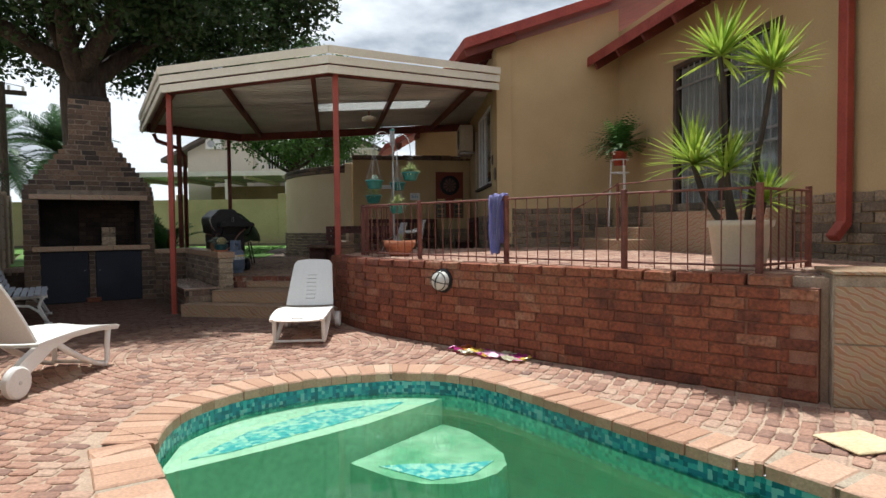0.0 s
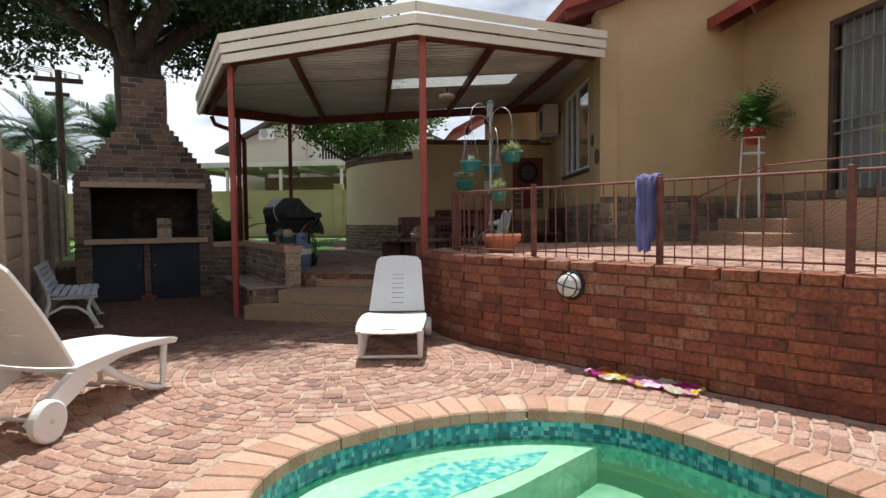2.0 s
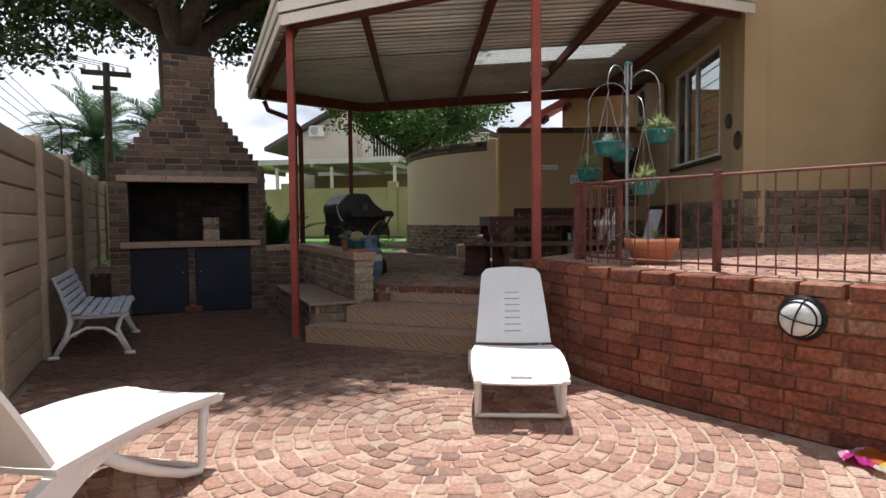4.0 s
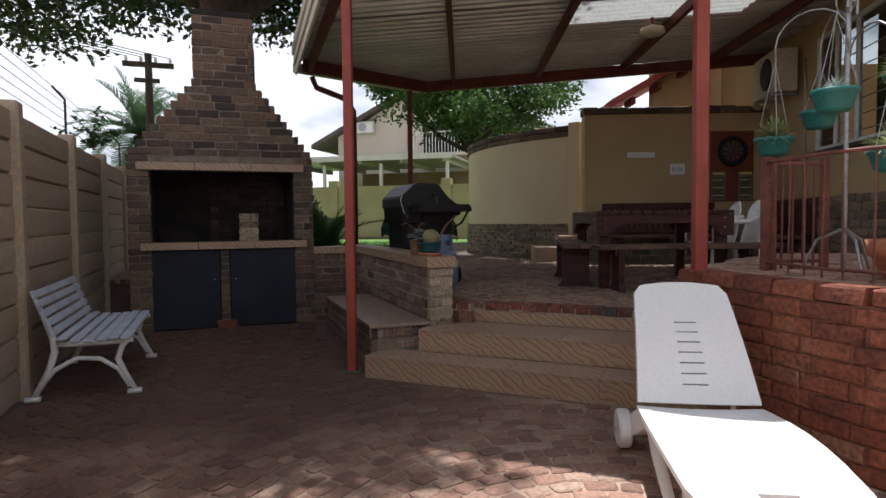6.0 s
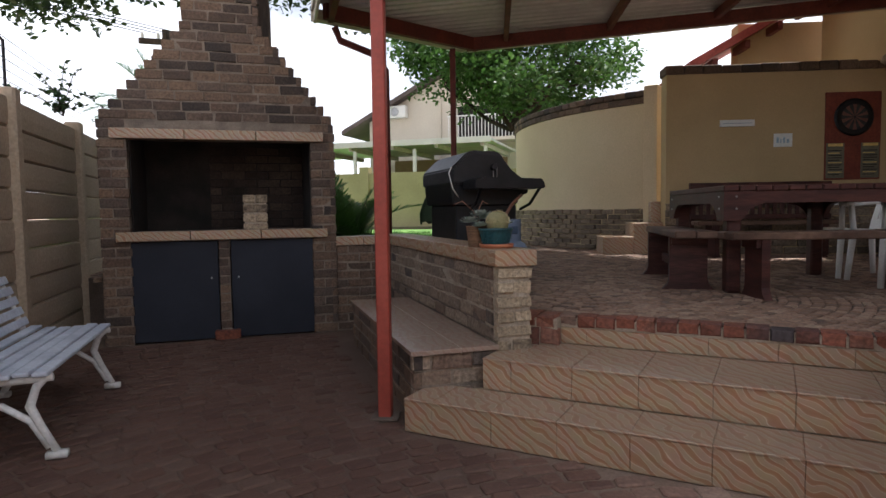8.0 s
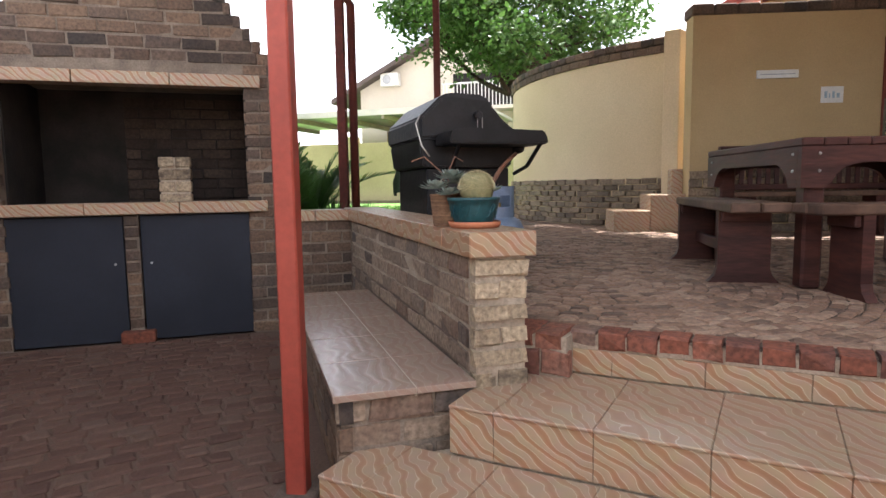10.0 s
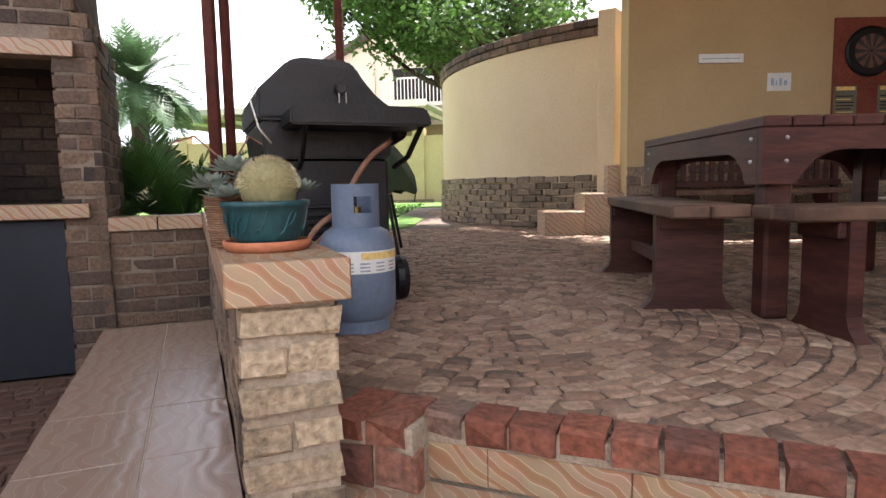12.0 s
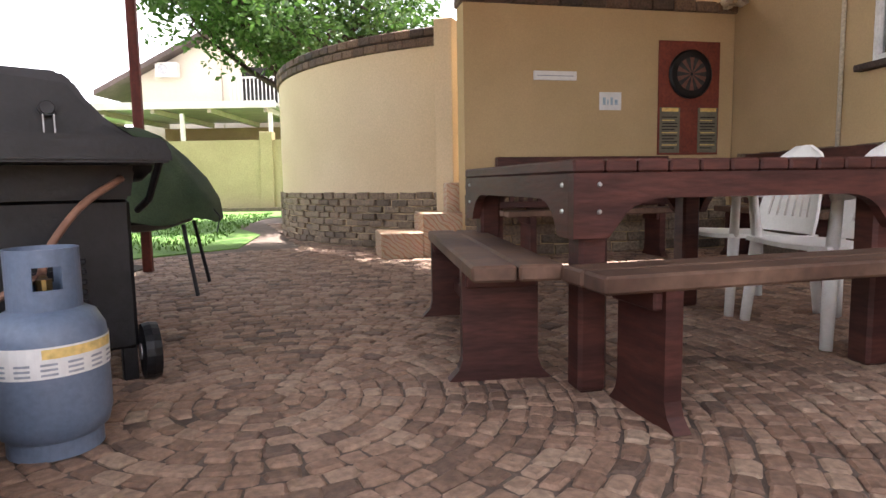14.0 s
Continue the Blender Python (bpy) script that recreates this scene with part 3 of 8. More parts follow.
# pool
bm = bmesh.new()
rows = []
for z, inset in ((-0.06, 0.0), (-0.22, 0.0), (-0.40, 0.0), (-1.7, 0.12)):
    cx, cy = 1.75, 1.5
    ring = []
    for x, y in POOL_EDGE:
        d = Vector((cx - x, cy - y)).normalized() * inset
        ring.append(bm.verts.new((x + d.x, y + d.y, z)))
    rows.append(ring)
for a, b in zip(rows, rows[1:]):
    for i in range(len(a)):
        k = (i + 1) % len(a)
        bm.faces.new((a[i], a[k], b[k], b[i]))
bm.faces.new(rows[-1])
pool = setting(part("pool_shell", bm, POOL_DEEP), "green plastered basin of the swimming pool", "pool")
bm = bmesh.new()
ra = [bm.verts.new((x + 0.004 * (1.75 - x), y + 0.004 * (1.5 - y), -0.065)) for x, y in POOL_EDGE]
rb = [bm.verts.new((x + 0.004 * (1.75 - x), y + 0.004 * (1.5 - y), -0.30)) for x, y in POOL_EDGE]
for i in range(len(ra) - 1):
    bm.faces.new((ra[i], ra[i + 1], rb[i + 1], rb[i]))
part("mosaic_band", bm, MOSAIC, pool, "turquoise glass mosaic along the waterline")
bm = bmesh.new()
bm.faces.new([bm.verts.new((x, y, -0.17)) for x, y in POOL_EDGE])
bm.normal_update()
if bm.faces[:][0].normal.z < 0:
    bmesh.ops.reverse_faces(bm, faces=bm.faces[:])
water = setting(part("water", bm, WATER, keep=True), "still green pool water with cloudy patches", "water")
water.visible_shadow = False


def pool_step(pts, z, label, material=POOL_STEP):
    st = part("pool_step", prism(pts, -1.6, z), material, pool, label)
    return st


pool_step([(0.49, 3.98), (0.72, 4.50), (1.18, 4.81), (1.84, 4.88), (2.45, 4.70), (2.78, 4.42), (1.95, 4.16), (1.2, 4.05)], -0.20, "pale submerged corner step")
part("step_mosaic", prism([(0.70, 4.14), (1.17, 4.47), (1.77, 4.66), (2.45, 4.50), (2.25, 4.37), (1.6, 4.24), (0.95, 4.13)], -0.202, -0.194), MOSAIC_LIGHT, pool, "pale blue mosaic on the step")
pool_step([(1.74, 4.0), (2.75, 4.36), (2.82, 4.1), (2.80, 3.82), (2.75, 3.54), (2.64, 3.36), (2.50, 3.28), (2.33, 3.26), (2.16, 3.30), (2.0, 3.40), (1.86, 3.62)], -0.40, "lower rounded step deep in the water", POOL_STEP_LOW)
part("step_mosaic", prism([(1.88, 3.82), (2.08, 3.74), (2.35, 3.56), (2.60, 3.46), (2.34, 3.34), (2.06, 3.42)], -0.402, -0.393), MOSAIC_LIGHT, pool, "pale blue mosaic on the step")
# coping bricks
def ring_bed():
    """Mortar under the coping: a band outside the water's edge."""
    bm = bmesh.new()
    n = len(POOL_EDGE)
    rows = []
    for i in range(1, n - 1):
        (x0, y0), (x, y), (x1, y1) = POOL_EDGE[i - 1], POOL_EDGE[i], POOL_EDGE[i + 1]
        out = Vector((-(y1 - y0), x1 - x0)).normalized()
        if inside(x + out.x * 0.2, y + out.y * 0.2, POOL_EDGE):
            out = -out
        rows.append([bm.verts.new((x + out.x * d, y + out.y * d, z)) for d, z in ((0.02, -0.06), (0.02, 0.003), (0.295, 0.003), (0.295, -0.06))])
    for a, b in zip(rows, rows[1:]):
        for k in range(4):
            bm.faces.new((a[k], b[k], b[(k + 1) % 4], a[(k + 1) % 4]))
    bmesh.ops.recalc_face_normals(bm, faces=bm.faces)
    return bm


coping = setting(part("coping_bed", ring_bed(), MORTAR), "mortar bed under the pool coping", "coping")
co_meshes = {}


def coping_mesh(taper):
    """A coping brick whose outer end is wider or narrower, as the curve asks."""
    me = bpy.data.meshes.new("coping_brick")
    l, w, h, c = 0.30, 0.108, 0.075, 0.010
    jj = lambda: rng.uniform(-0.003, 0.003)
    a, b = w / 2, w / 2 * taper
    lo = [(-0.02, -a, -h), (l, -b, -h), (l, b, -h), (-0.02, a, -h)]
    mid = [(x, y, -c) for x, y, _ in lo]
    top = [(-0.02 + c + jj(), -a + c * 0.7, jj()), (l - c + jj(), -b + c * 0.7, jj()), (l - c + jj(), b - c * 0.7, jj()), (-0.02 + c + jj(), a - c * 0.7, jj())]
    fs = [(8, 9, 10, 11)]
    for i in range(4):
        q = (i + 1) % 4
        fs += [(i, q, 4 + q, 4 + i), (4 + i, 4 + q, 8 + q, 8 + i)]
    me.from_pydata(lo + mid + top, [], fs)
    me.materials.append(COPING)
    return me


for i in range(1, len(POOL_EDGE) - 1):
    (x0, y0), (x, y), (x1, y1) = POOL_EDGE[i - 1], POOL_EDGE[i], POOL_EDGE[i + 1]
    if y < -1.5:
        continue
    out = Vector((-(y1 - y0), x1 - x0)).normalized()
    if inside(x + out.x * 0.2, y + out.y * 0.2, POOL_EDGE):
        out = -out
    step_len = (Vector((x1, y1)) - Vector((x0, y0))).length / 2
    d0, d1 = Vector((x - x0, y - y0)), Vector((x1 - x, y1 - y))
    turn = abs(d0.angle(d1)) * (1 if (d1 - d0).dot(out) < 0 else -1)
    key = (round(min(1.6, max(0.7, 1 + turn * 0.30 / max(step_len, 0.02))), 1), i % 3)
    if key not in co_meshes:
        co_meshes[key] = coping_mesh(key[0])
    ob = new("coping_brick", co_meshes[key])
    ob.parent = coping
    ob.matrix_basis = pose(x, y, 0.012 + rng.uniform(-0.003, 0.003), 0, 0, math.degrees(math.atan2(out.y, out.x))) @ Matrix.Diagonal((1, (step_len - 0.01) / 0.108 * 1.04, 1, 1))


# ---- retaining wall by the pool ----
wall_pts = smooth_line(WALL_LINE, 0.234)
bm = bmesh.new()
for (x0, y0), (x1, y1) in zip(wall_pts, wall_pts[1:]):
    d = Vector((x1 - x0, y1 - y0)).normalized()
    nn = Vector((d.y, -d.x))
    if nn.x > 0:
        nn = -nn
    a, b = Vector((x0, y0)) + nn * -0.012, Vector((x1, y1)) + nn * -0.012
    c, e = a - nn * 0.22, b - nn * 0.22
    prism([tuple(a), tuple(b), tuple(e), tuple(c)], -0.1, UPPER - 0.085, bm)
pool_wall = setting(part("pool_wall", bm, MORTAR_RED), "red clay brick retaining wall between pool paving and upper terrace", "wall")
COURSES = 10
for i in range(COURSES):
    z = (i + 0.5) * (UPPER - 0.0) / COURSES
    for k in range(len(wall_pts) - 1):
        a, b = Vector(wall_pts[k]), Vector(wall_pts[k + 1])
        d = (b - a).normalized()
        nn = Vector((d.y, -d.x))
        if nn.x > 0:
            nn = -nn
        off = 0.5 if i % 2 else 0.0
        p = a + (b - a) * (0.5 + off * 0.5)
        if off and k == len(wall_pts) - 2:
            continue
        ob = new("brick", rng.choice(BRICKS[BRICK_RED.name]))
        ob.parent = pool_wall
        u = Vector((-nn.y, nn.x))
        ob.matrix_basis = frame_at((p.x + nn.x * rng.uniform(0, 0.006), p.y + nn.y * rng.uniform(0, 0.006), z), (nn.y, -nn.x), nn) @ Matrix.Diagonal(((b - a).length / 0.234 * rng.uniform(0.97, 1.0), 1 if i < COURSES - 1 else 3.6, 0.079 / BH * rng.uniform(0.96, 1.02), 1))

# tiled pier at the end of the wall
pier = setting(part("pier", bbox((0, 0, -0.1), (1.9, 0.5, UPPER + 0.02), 0.01), MORTAR), "buff tiled pier that ends the retaining wall", "pier")
PD = Vector((0.62, -0.78)).normalized()
PN = Vector((-PD.y, PD.x)) * -1
pier.matrix_basis = frame_at((4.50, 2.12, 0), PD, -PN)
for i in range(5):
    for z0, z1 in ((0.0, 0.43), (0.44, 0.83)):
        part("tile", bbox((0.005 + i * 0.385, -0.012, z0), (0.38 + i * 0.385, 0.0, z1), 0.003), TILE, pier)
    part("cap_tile", bbox((-0.01 + i * 0.385, -0.03, UPPER + 0.02), (0.37 + i * 0.385, 0.52, UPPER + 0.045), 0.004), TILE, pier)

# ---- steps up to the patio ----
length = (STEP_B - STEP_A).length + 0.5
SM = frame_at((STEP_A.x, STEP_A.y, 0), STEP_U, STEP_IN)
steps = setting(part("steps", prism([(0, 0.012), (length, 0.012), (length, 0.9), (0.72, 0.9), (0.0, 0.05)], -0.1, 0.165), MORTAR, m=SM), "three diagonal steps clad in buff wave-patterned tiles", "steps")
RISE = ((0.0, 0.0, 0.0, 0.175), (0.30, 0.32, 0.175, 0.345), (0.56, 0.845, 0.345, 0.455))
part("riser_block", prism([(0.32, 0.332), (length, 0.332), (length, 1.1), (0.9, 1.1)], 0.1, 0.335), MORTAR, steps)
part("riser_block", prism([(0.56, 0.857), (length, 0.857), (length, 1.5), (1.2, 1.5)], 0.1, 0.44), MORTAR, steps)
for u0, v0, z0, z1 in RISE:
    u = u0
    k = 0
    while u < length:
        w = 0.16 if k == 0 else 0.325
        part("riser_tile", bbox((u + 0.0008, v0, z0 + 0.002), (u + w - 0.0008, v0 + 0.012, z1 - 0.012), 0.002), TILE, steps)
        if z1 < 0.4:
            part("tread_tile", bbox((u + 0.0008, v0 - 0.006, z1 - 0.012), (u + w - 0.0008, v0 + (0.31 if v0 < 0.1 else 0.515), z1), 0.003), TILE_MID, steps)
        u += w
        k += 1
# brick nosing of the patio edge: headers laid across
u = 0.34
while u < length:
    corner = u < 0.55
    ob = new("nosing_brick", rng.choice(BRICKS[BRICK_EDGE.name]))
    ob.parent = steps
    ob.matrix_basis = pose(u + 0.05, (0.745 if corner else 0.83) + rng.uniform(-0.006, 0.008), 0.486 + rng.uniform(-0.004, 0.004), 0, 0, 180) @ Matrix.Diagonal((0.102 / BL * rng.uniform(0.95, 1.04), (3.9 if corner else 2.2) * rng.uniform(0.96, 1.05), 0.066 / BH * rng.uniform(0.93, 1.04), 1))
    u += 0.110
part("nosing_mortar", bbox((0.56, 0.842, 0.44), (length, 0.93, 0.5), 0.004), MORTAR, steps, "pale mortar between the edge bricks")
part("nosing_bed", prism([(0.30, 0.932), (length + 0.2, 0.932), (length + 0.2, 1.6), (0.45, 1.6)], 0.30, 0.504), JOINT_DARK, steps)
brick_face(steps, BRICK_EDGE, pose(0, 0.745, 0) @ Matrix(((1, 0, 0, 0), (0, -1, 0, 0), (0, 0, 1, 0), (0, 0, 0, 1))), 0.34, 0.58, 0.345, 0.45, "edge_brick", pitch=0.14)
part("edge_core", bbox((0.35, 0.757, 0.3), (0.57, 1.05, 0.50), 0), MORTAR, steps)

# ---- low wall with built-in seat ----
SX0, SX1, PX1, PY0, PY1 = 1.64, 2.13, 2.345, 9.68, 12.42
SY1 = 11.75  # far end of the seat, short of the link wall
seat_wall = setting(part("seat_wall", prism([(SX0 + 0.012, PY0 + 0.012), (SX1, PY0 + 0.012), (SX1, SY1), (SX0 + 0.012, SY1)], -0.1, 0.36), MORTAR_DARK), "built-in seat of weathered brick with a tiled top", "seat")
brick_face(seat_wall, BRICK_WORN, frame_at((SX0, PY0, 0), (1, 0), (0, -1)) @ pose(0, 0, 0, 0, 0, 0), 0.0, SX1 - SX0, 0.0, 0.36, course=0.09)
brick_face(seat_wall, BRICK_BROWN, frame_at((SX0, PY0, 0), (0, 1), (-1, 0)), 0.0, SY1 - PY0, 0.0, 0.36, course=0.09)
y = PY0 - 0.02
while y < SY1:
    y1 = min(y + 0.40, SY1)
    for xa, xb in ((SX0 - 0.015, SX0 + 0.27), (SX0 + 0.273, SX1)):
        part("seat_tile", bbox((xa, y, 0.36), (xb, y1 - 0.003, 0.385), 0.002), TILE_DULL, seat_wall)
    y = y1
part("grout", bbox((SX0 + 0.269, PY0 - 0.015, 0.352), (SX0 + 0.274, SY1, 0.3835), 0), MORTAR, seat_wall)
parapet = setting(part("parapet", prism([(SX1 + 0.012, PY0 + 0.014), (PX1 - 0.012, PY0 + 0.014), (PX1 - 0.012, PY1 + 0.2), (SX1 + 0.012, PY1 + 0.2)], -0.1, 0.82), MORTAR), "low weathered brick parapet with a tiled cap", "wall")
for k in range(10):
    z = 0.041 + k * 0.082
    cuts = (0.0, PX1 - SX1) if k % 2 else (0.0, rng.uniform(0.09, 0.115), PX1 - SX1)
    for u0, u1 in zip(cuts, cuts[1:]):
        brick_row(parapet, BRICK_TAN, frame_at((SX1, PY0, 0), (1, 0), (0, -1)), u0 + 0.004, u1 - 0.004, z, 0.0, pitch=0.26, height=0.061)
brick_face(parapet, BRICK_WORN, frame_at((SX1, PY0, 0), (0, 1), (-1, 0)), 0.085, PY1 - PY0, 0.385, 0.82, course=0.087)
brick_face(parapet, BRICK_WORN, frame_at((SX1, PY0, 0), (0, 1), (-1, 0)), SY1 - PY0 + 0.01, PY1 - PY0, 0.0, 0.385, course=0.087)
brick_face(parapet, BRICK_TAN, frame_at((PX1, PY0, 0), (0, 1), (1, 0)), 0.085, PY1 - PY0 + 0.2, TERRACE, 0.82, course=0.1)
y = PY0 - 0.02
while y < PY1 + 0.2:
    y1 = min(y + 0.33, PY1 + 0.2)
    part("cap_tile", bbox((SX1 - 0.02, y, 0.82), (PX1 + 0.02, y1 - 0.004, 0.91), 0.004), TILE, parapet)
    y = y1
link = setting(part("link_wall", bbox((1.58, PY1 + 0.012, -0.1), (SX1 + 0.02, PY1 + 0.24, 0.82), 0), MORTAR_DARK), "low brick wall between fireplace and parapet", "wall")
brick_face(link, BRICK_BROWN, frame_at((1.58, PY1, 0), (1, 0), (0, -1)), 0.03, SX1 - 1.58, 0.0, 0.82)
for xa, xb in ((1.60, 1.86), (1.865, SX1 - 0.02)):
    part("cap_tile", bbox((xa, PY1 - 0.02, 0.82), (xb, PY1 + 0.25, 0.90), 0.004), TILE, link)

# ---- brick fireplace ----
BX0, BX1, BY, BDEP = -0.39, 1.61, 12.40, 1.05
OX0, OX1, OZ0, OZ1 = -0.155, 1.385, 0.985, 1.79


def braai_edge(z):
    """The stepped outline over the lintel."""
    if z < 1.96:
        return BX0, BX1
    if z > 2.80:
        return 0.31, 0.96
    k = (z - 1.96) / 0.84
    return BX0 + (0.31 - BX0) * k, BX1 + (0.96 - BX1) * k


fireplace = thing("brick_fireplace", Matrix.Identity(4), "tall brown brick barbecue fireplace with stepped gable and chimney", "fireplace")
g = 0.012


def core(a, b):
    part("core_block", bbox(a, b, 0), MORTAR_DARK, fireplace)


core((BX0 + g, BY + g, -0.05), (OX0 - g, BY + BDEP - g, 1.95))
core((OX1 + g, BY + g, -0.05), (BX1 - g, BY + BDEP - g, 1.95))
core((OX0 - g, BY + BDEP - 0.12, -0.05), (OX1 + g, BY + BDEP - g, 1.95))
core((OX0 - g, BY + 0.10, 0.80), (OX1 + g, BY + BDEP - 0.12, 0.90))
core((OX0 - g, BY + g, 1.87), (OX1 + g, BY + BDEP - 0.12, 1.95))
core((0.555, BY + g, -0.05), (0.645, BY + 0.3, 0.90))
for k in range(10):
    z0 = 1.95 + k * 0.085
    a, b = braai_edge(z0 + 0.05)
    dy = 0.2 * k / 9
    core((a + g, BY + g, z0), (b - g, BY + BDEP - g - dy, z0 + 0.085))
core((0.31 + g, BY + g, 2.80), (0.96 - g, BY + 0.72, 3.52))
part("firebox_lining", bbox((OX0 - 0.01, BY + BDEP - 0.129, 0.9), (OX1 + 0.01, BY + BDEP - 0.119, 1.9), 0), SOOT, fireplace, "soot-blackened firebox back")
for k in range(11):
    brick_row(fireplace, BRICK_SOOTY, frame_at((0, BY + BDEP - 0.145, 0), (1, 0), (0, -1)), 0.45, OX1, 0.95 + k * 0.083, (k % 2) * 0.117, "lining_brick")
part("firebox_lining", bbox((OX0 - 0.011, BY + 0.12, 0.9), (OX0 + 0.003, BY + BDEP - 0.141, 1.87), 0), SOOT, fireplace, "soot-blackened firebox side")
part("firebox_lining", bbox((OX1 - 0.003, BY + 0.12, 0.9), (OX1 + 0.011, BY + BDEP - 0.141, 1.87), 0), SOOT, fireplace, "soot-blackened firebox side")
part("ash_bed", bbox((OX0 + 0.05, BY + 0.25, 0.9), (0.7, BY + 0.8, 0.945), 0.01), mat("grey_ash", [(0.10, 0.10, 0.10), (0.32, 0.31, 0.30)], 16, 0.95, 60, 0.6), fireplace)
front = frame_at((0, BY, 0), (1, 0), (0, -1))
brick_face(fireplace, BRICK_BROWN, front, BX0, OX0, 0.0, 1.96)
brick_face(fireplace, BRICK_BROWN, front, OX1, BX1, 0.0, 1.96)
brick_face(fireplace, BRICK_BROWN, front, 0.555, 0.645, 0.09, 0.90, pitch=0.2)
part("plinth_brick", bbox((0.50, BY - 0.06, 0.0), (0.72, BY + 0.1, 0.085), 0.008), BRICK_RED, fireplace)
brick_face(fireplace, BRICK_BROWN, front, 0, 1, 1.95, 3.52, edge=braai_edge, skip=((-9, 9, 0, 1.955),))
brick_face(fireplace, BRICK_BROWN, frame_at((BX1, BY, 0), (0, 1), (1, 0)), 0.0, BDEP, 0.0, 1.96)
for k in range(10):
    z = 1.95 + (k + 0.5) * 0.085
    a, b = braai_edge(z)
    brick_row(fireplace, BRICK_BROWN, frame_at((b, BY, 0), (0, 1), (1, 0)), 0.0, BDEP - 0.2 * k / 9, z, (k % 2) * 0.117)
brick_face(fireplace, BRICK_BROWN, frame_at((0.96, BY, 0), (0, 1), (1, 0)), 0.0, 0.72, 2.80, 3.52)
part("chimney_cap", bbox((0.33, BY + 0.03, 3.52), (0.94, BY + 0.70, 3.60), 0.02), SOOT, fireplace, "blackened chimney top")
for xa, xb in ((-0.29, 0.30), (0.305, 0.90), (0.905, 1.50)):
    part("lintel_tile", bbox((xa, BY - 0.03, OZ1), (xb, BY + 0.12, 1.875), 0.004), TILE, fireplace, "pale tiled lintel")
    part("shelf_tile", bbox((xa + 0.02, BY - 0.035, 0.905), (xb + 0.02, BY + 0.28, OZ0), 0.004), TILE, fireplace, "pale tiled shelf")
for xa, xb in ((-0.165, 0.545), (0.655, 1.385)):
    dr = part("door", bbox((xa, BY + 0.02, 0.01), (xb, BY + 0.045, 0.895), 0.004), DOOR_DARK, fireplace, "dark slate steel cupboard door")
    kb = bmesh.new()
    tube(kb, [((xb - 0.06 if xa < 0 else xa + 0.06), BY + 0.02, 0.56), ((xb - 0.06 if xa < 0 else xa + 0.06), BY + 0.004, 0.56)], 0.008, 10)
    part("knob", kb, GREY_METAL, dr, "small metal knob")
pile = thing("brick_stack", pose(0.88, BY + 0.25, OZ0 - 0.02), "small stack of loose bricks standing on the fireplace shelf", "bricks")
for k in range(4):
    for j in range(2 if k % 2 else 1):
        w = 0.105 if k % 2 else 0.22
        part("brick", bbox((-0.11 + j * 0.115, -0.055, k * 0.09), (-0.11 + j * 0.115 + w, 0.055, k * 0.09 + 0.075), 0.006), BRICK_TAN, pile)
part("mortar", bbox((-0.1, -0.045, 0.02), (0.1, 0.045, 0.34), 0), MORTAR, pile)

# ---- precast fence ----
FX = -0.80
fence = setting(part("fence_footing", bbox((FX - 0.06, -9, -0.2), (FX + 0.04, 16.5, -0.01), 0), CONCRETE), "buff precast concrete panel fence with wires on top", "fence")
panel_me = bpy.data.meshes.new("panel")
bm = bmesh.new()
prof = [(0.0, 0.0), (0.022, 0.012), (0.028, 0.10), (0.022, 0.205), (0.0, 0.216), (-0.03, 0.216), (-0.03, 0.0)]
lo = [bm.verts.new((x, 0, z)) for x, z in prof]
hi = [bm.verts.new((x, 1.0, z)) for x, z in prof]
for i in range(len(prof)):
    k = (i + 1) % len(prof)
    bm.faces.new((lo[i], lo[k], hi[k], hi[i]))
bm.faces.new(lo), bm.faces.new(hi[::-1])
bmesh.ops.recalc_face_normals(bm, faces=bm.faces[:])
bm.to_mesh(panel_me)
bm.free()
panel_me.materials.append(CONCRETE)
post_y = [9.92 + 1.76 * k for k in range(-11, 5)]
for y in post_y:
    part("post", bbox((FX - 0.07, y - 0.065, -0.05), (FX + 0.075, y + 0.065, 2.05), 0.015), CONCRETE, fence)
    for k in range(9):
        ob = new("panel", panel_me)
        ob.parent = fence
        ob.matrix_basis = pose(FX + rng.uniform(-0.004, 0.004), y + 0.06, k * 0.221 + 0.005) @ Matrix.Diagonal((1, 1.64, 1, 1))
wires = thing("electric_fence", pose(FX, 0, 2.04), "thin electric fence wires on dark uprights atop the concrete fence", "wire fence")
for k, y in enumerate(post_y):
    if k % 2 == 0:
        bm = bmesh.new()
        tube(bm, [(0, y, 0), (0, y, 0.34), (-0.10, y, 0.46)], 0.012, 6)
        part("upright", bm, BLACK, wires)
for k in range(5):
    z = 0.06 + 0.075 * k
    bm = bmesh.new()
    tube(bm, [(0.012, -9, z), (0.012, 17, z)], 0.003, 4)
    part("wire", bm, BLACK, wires)

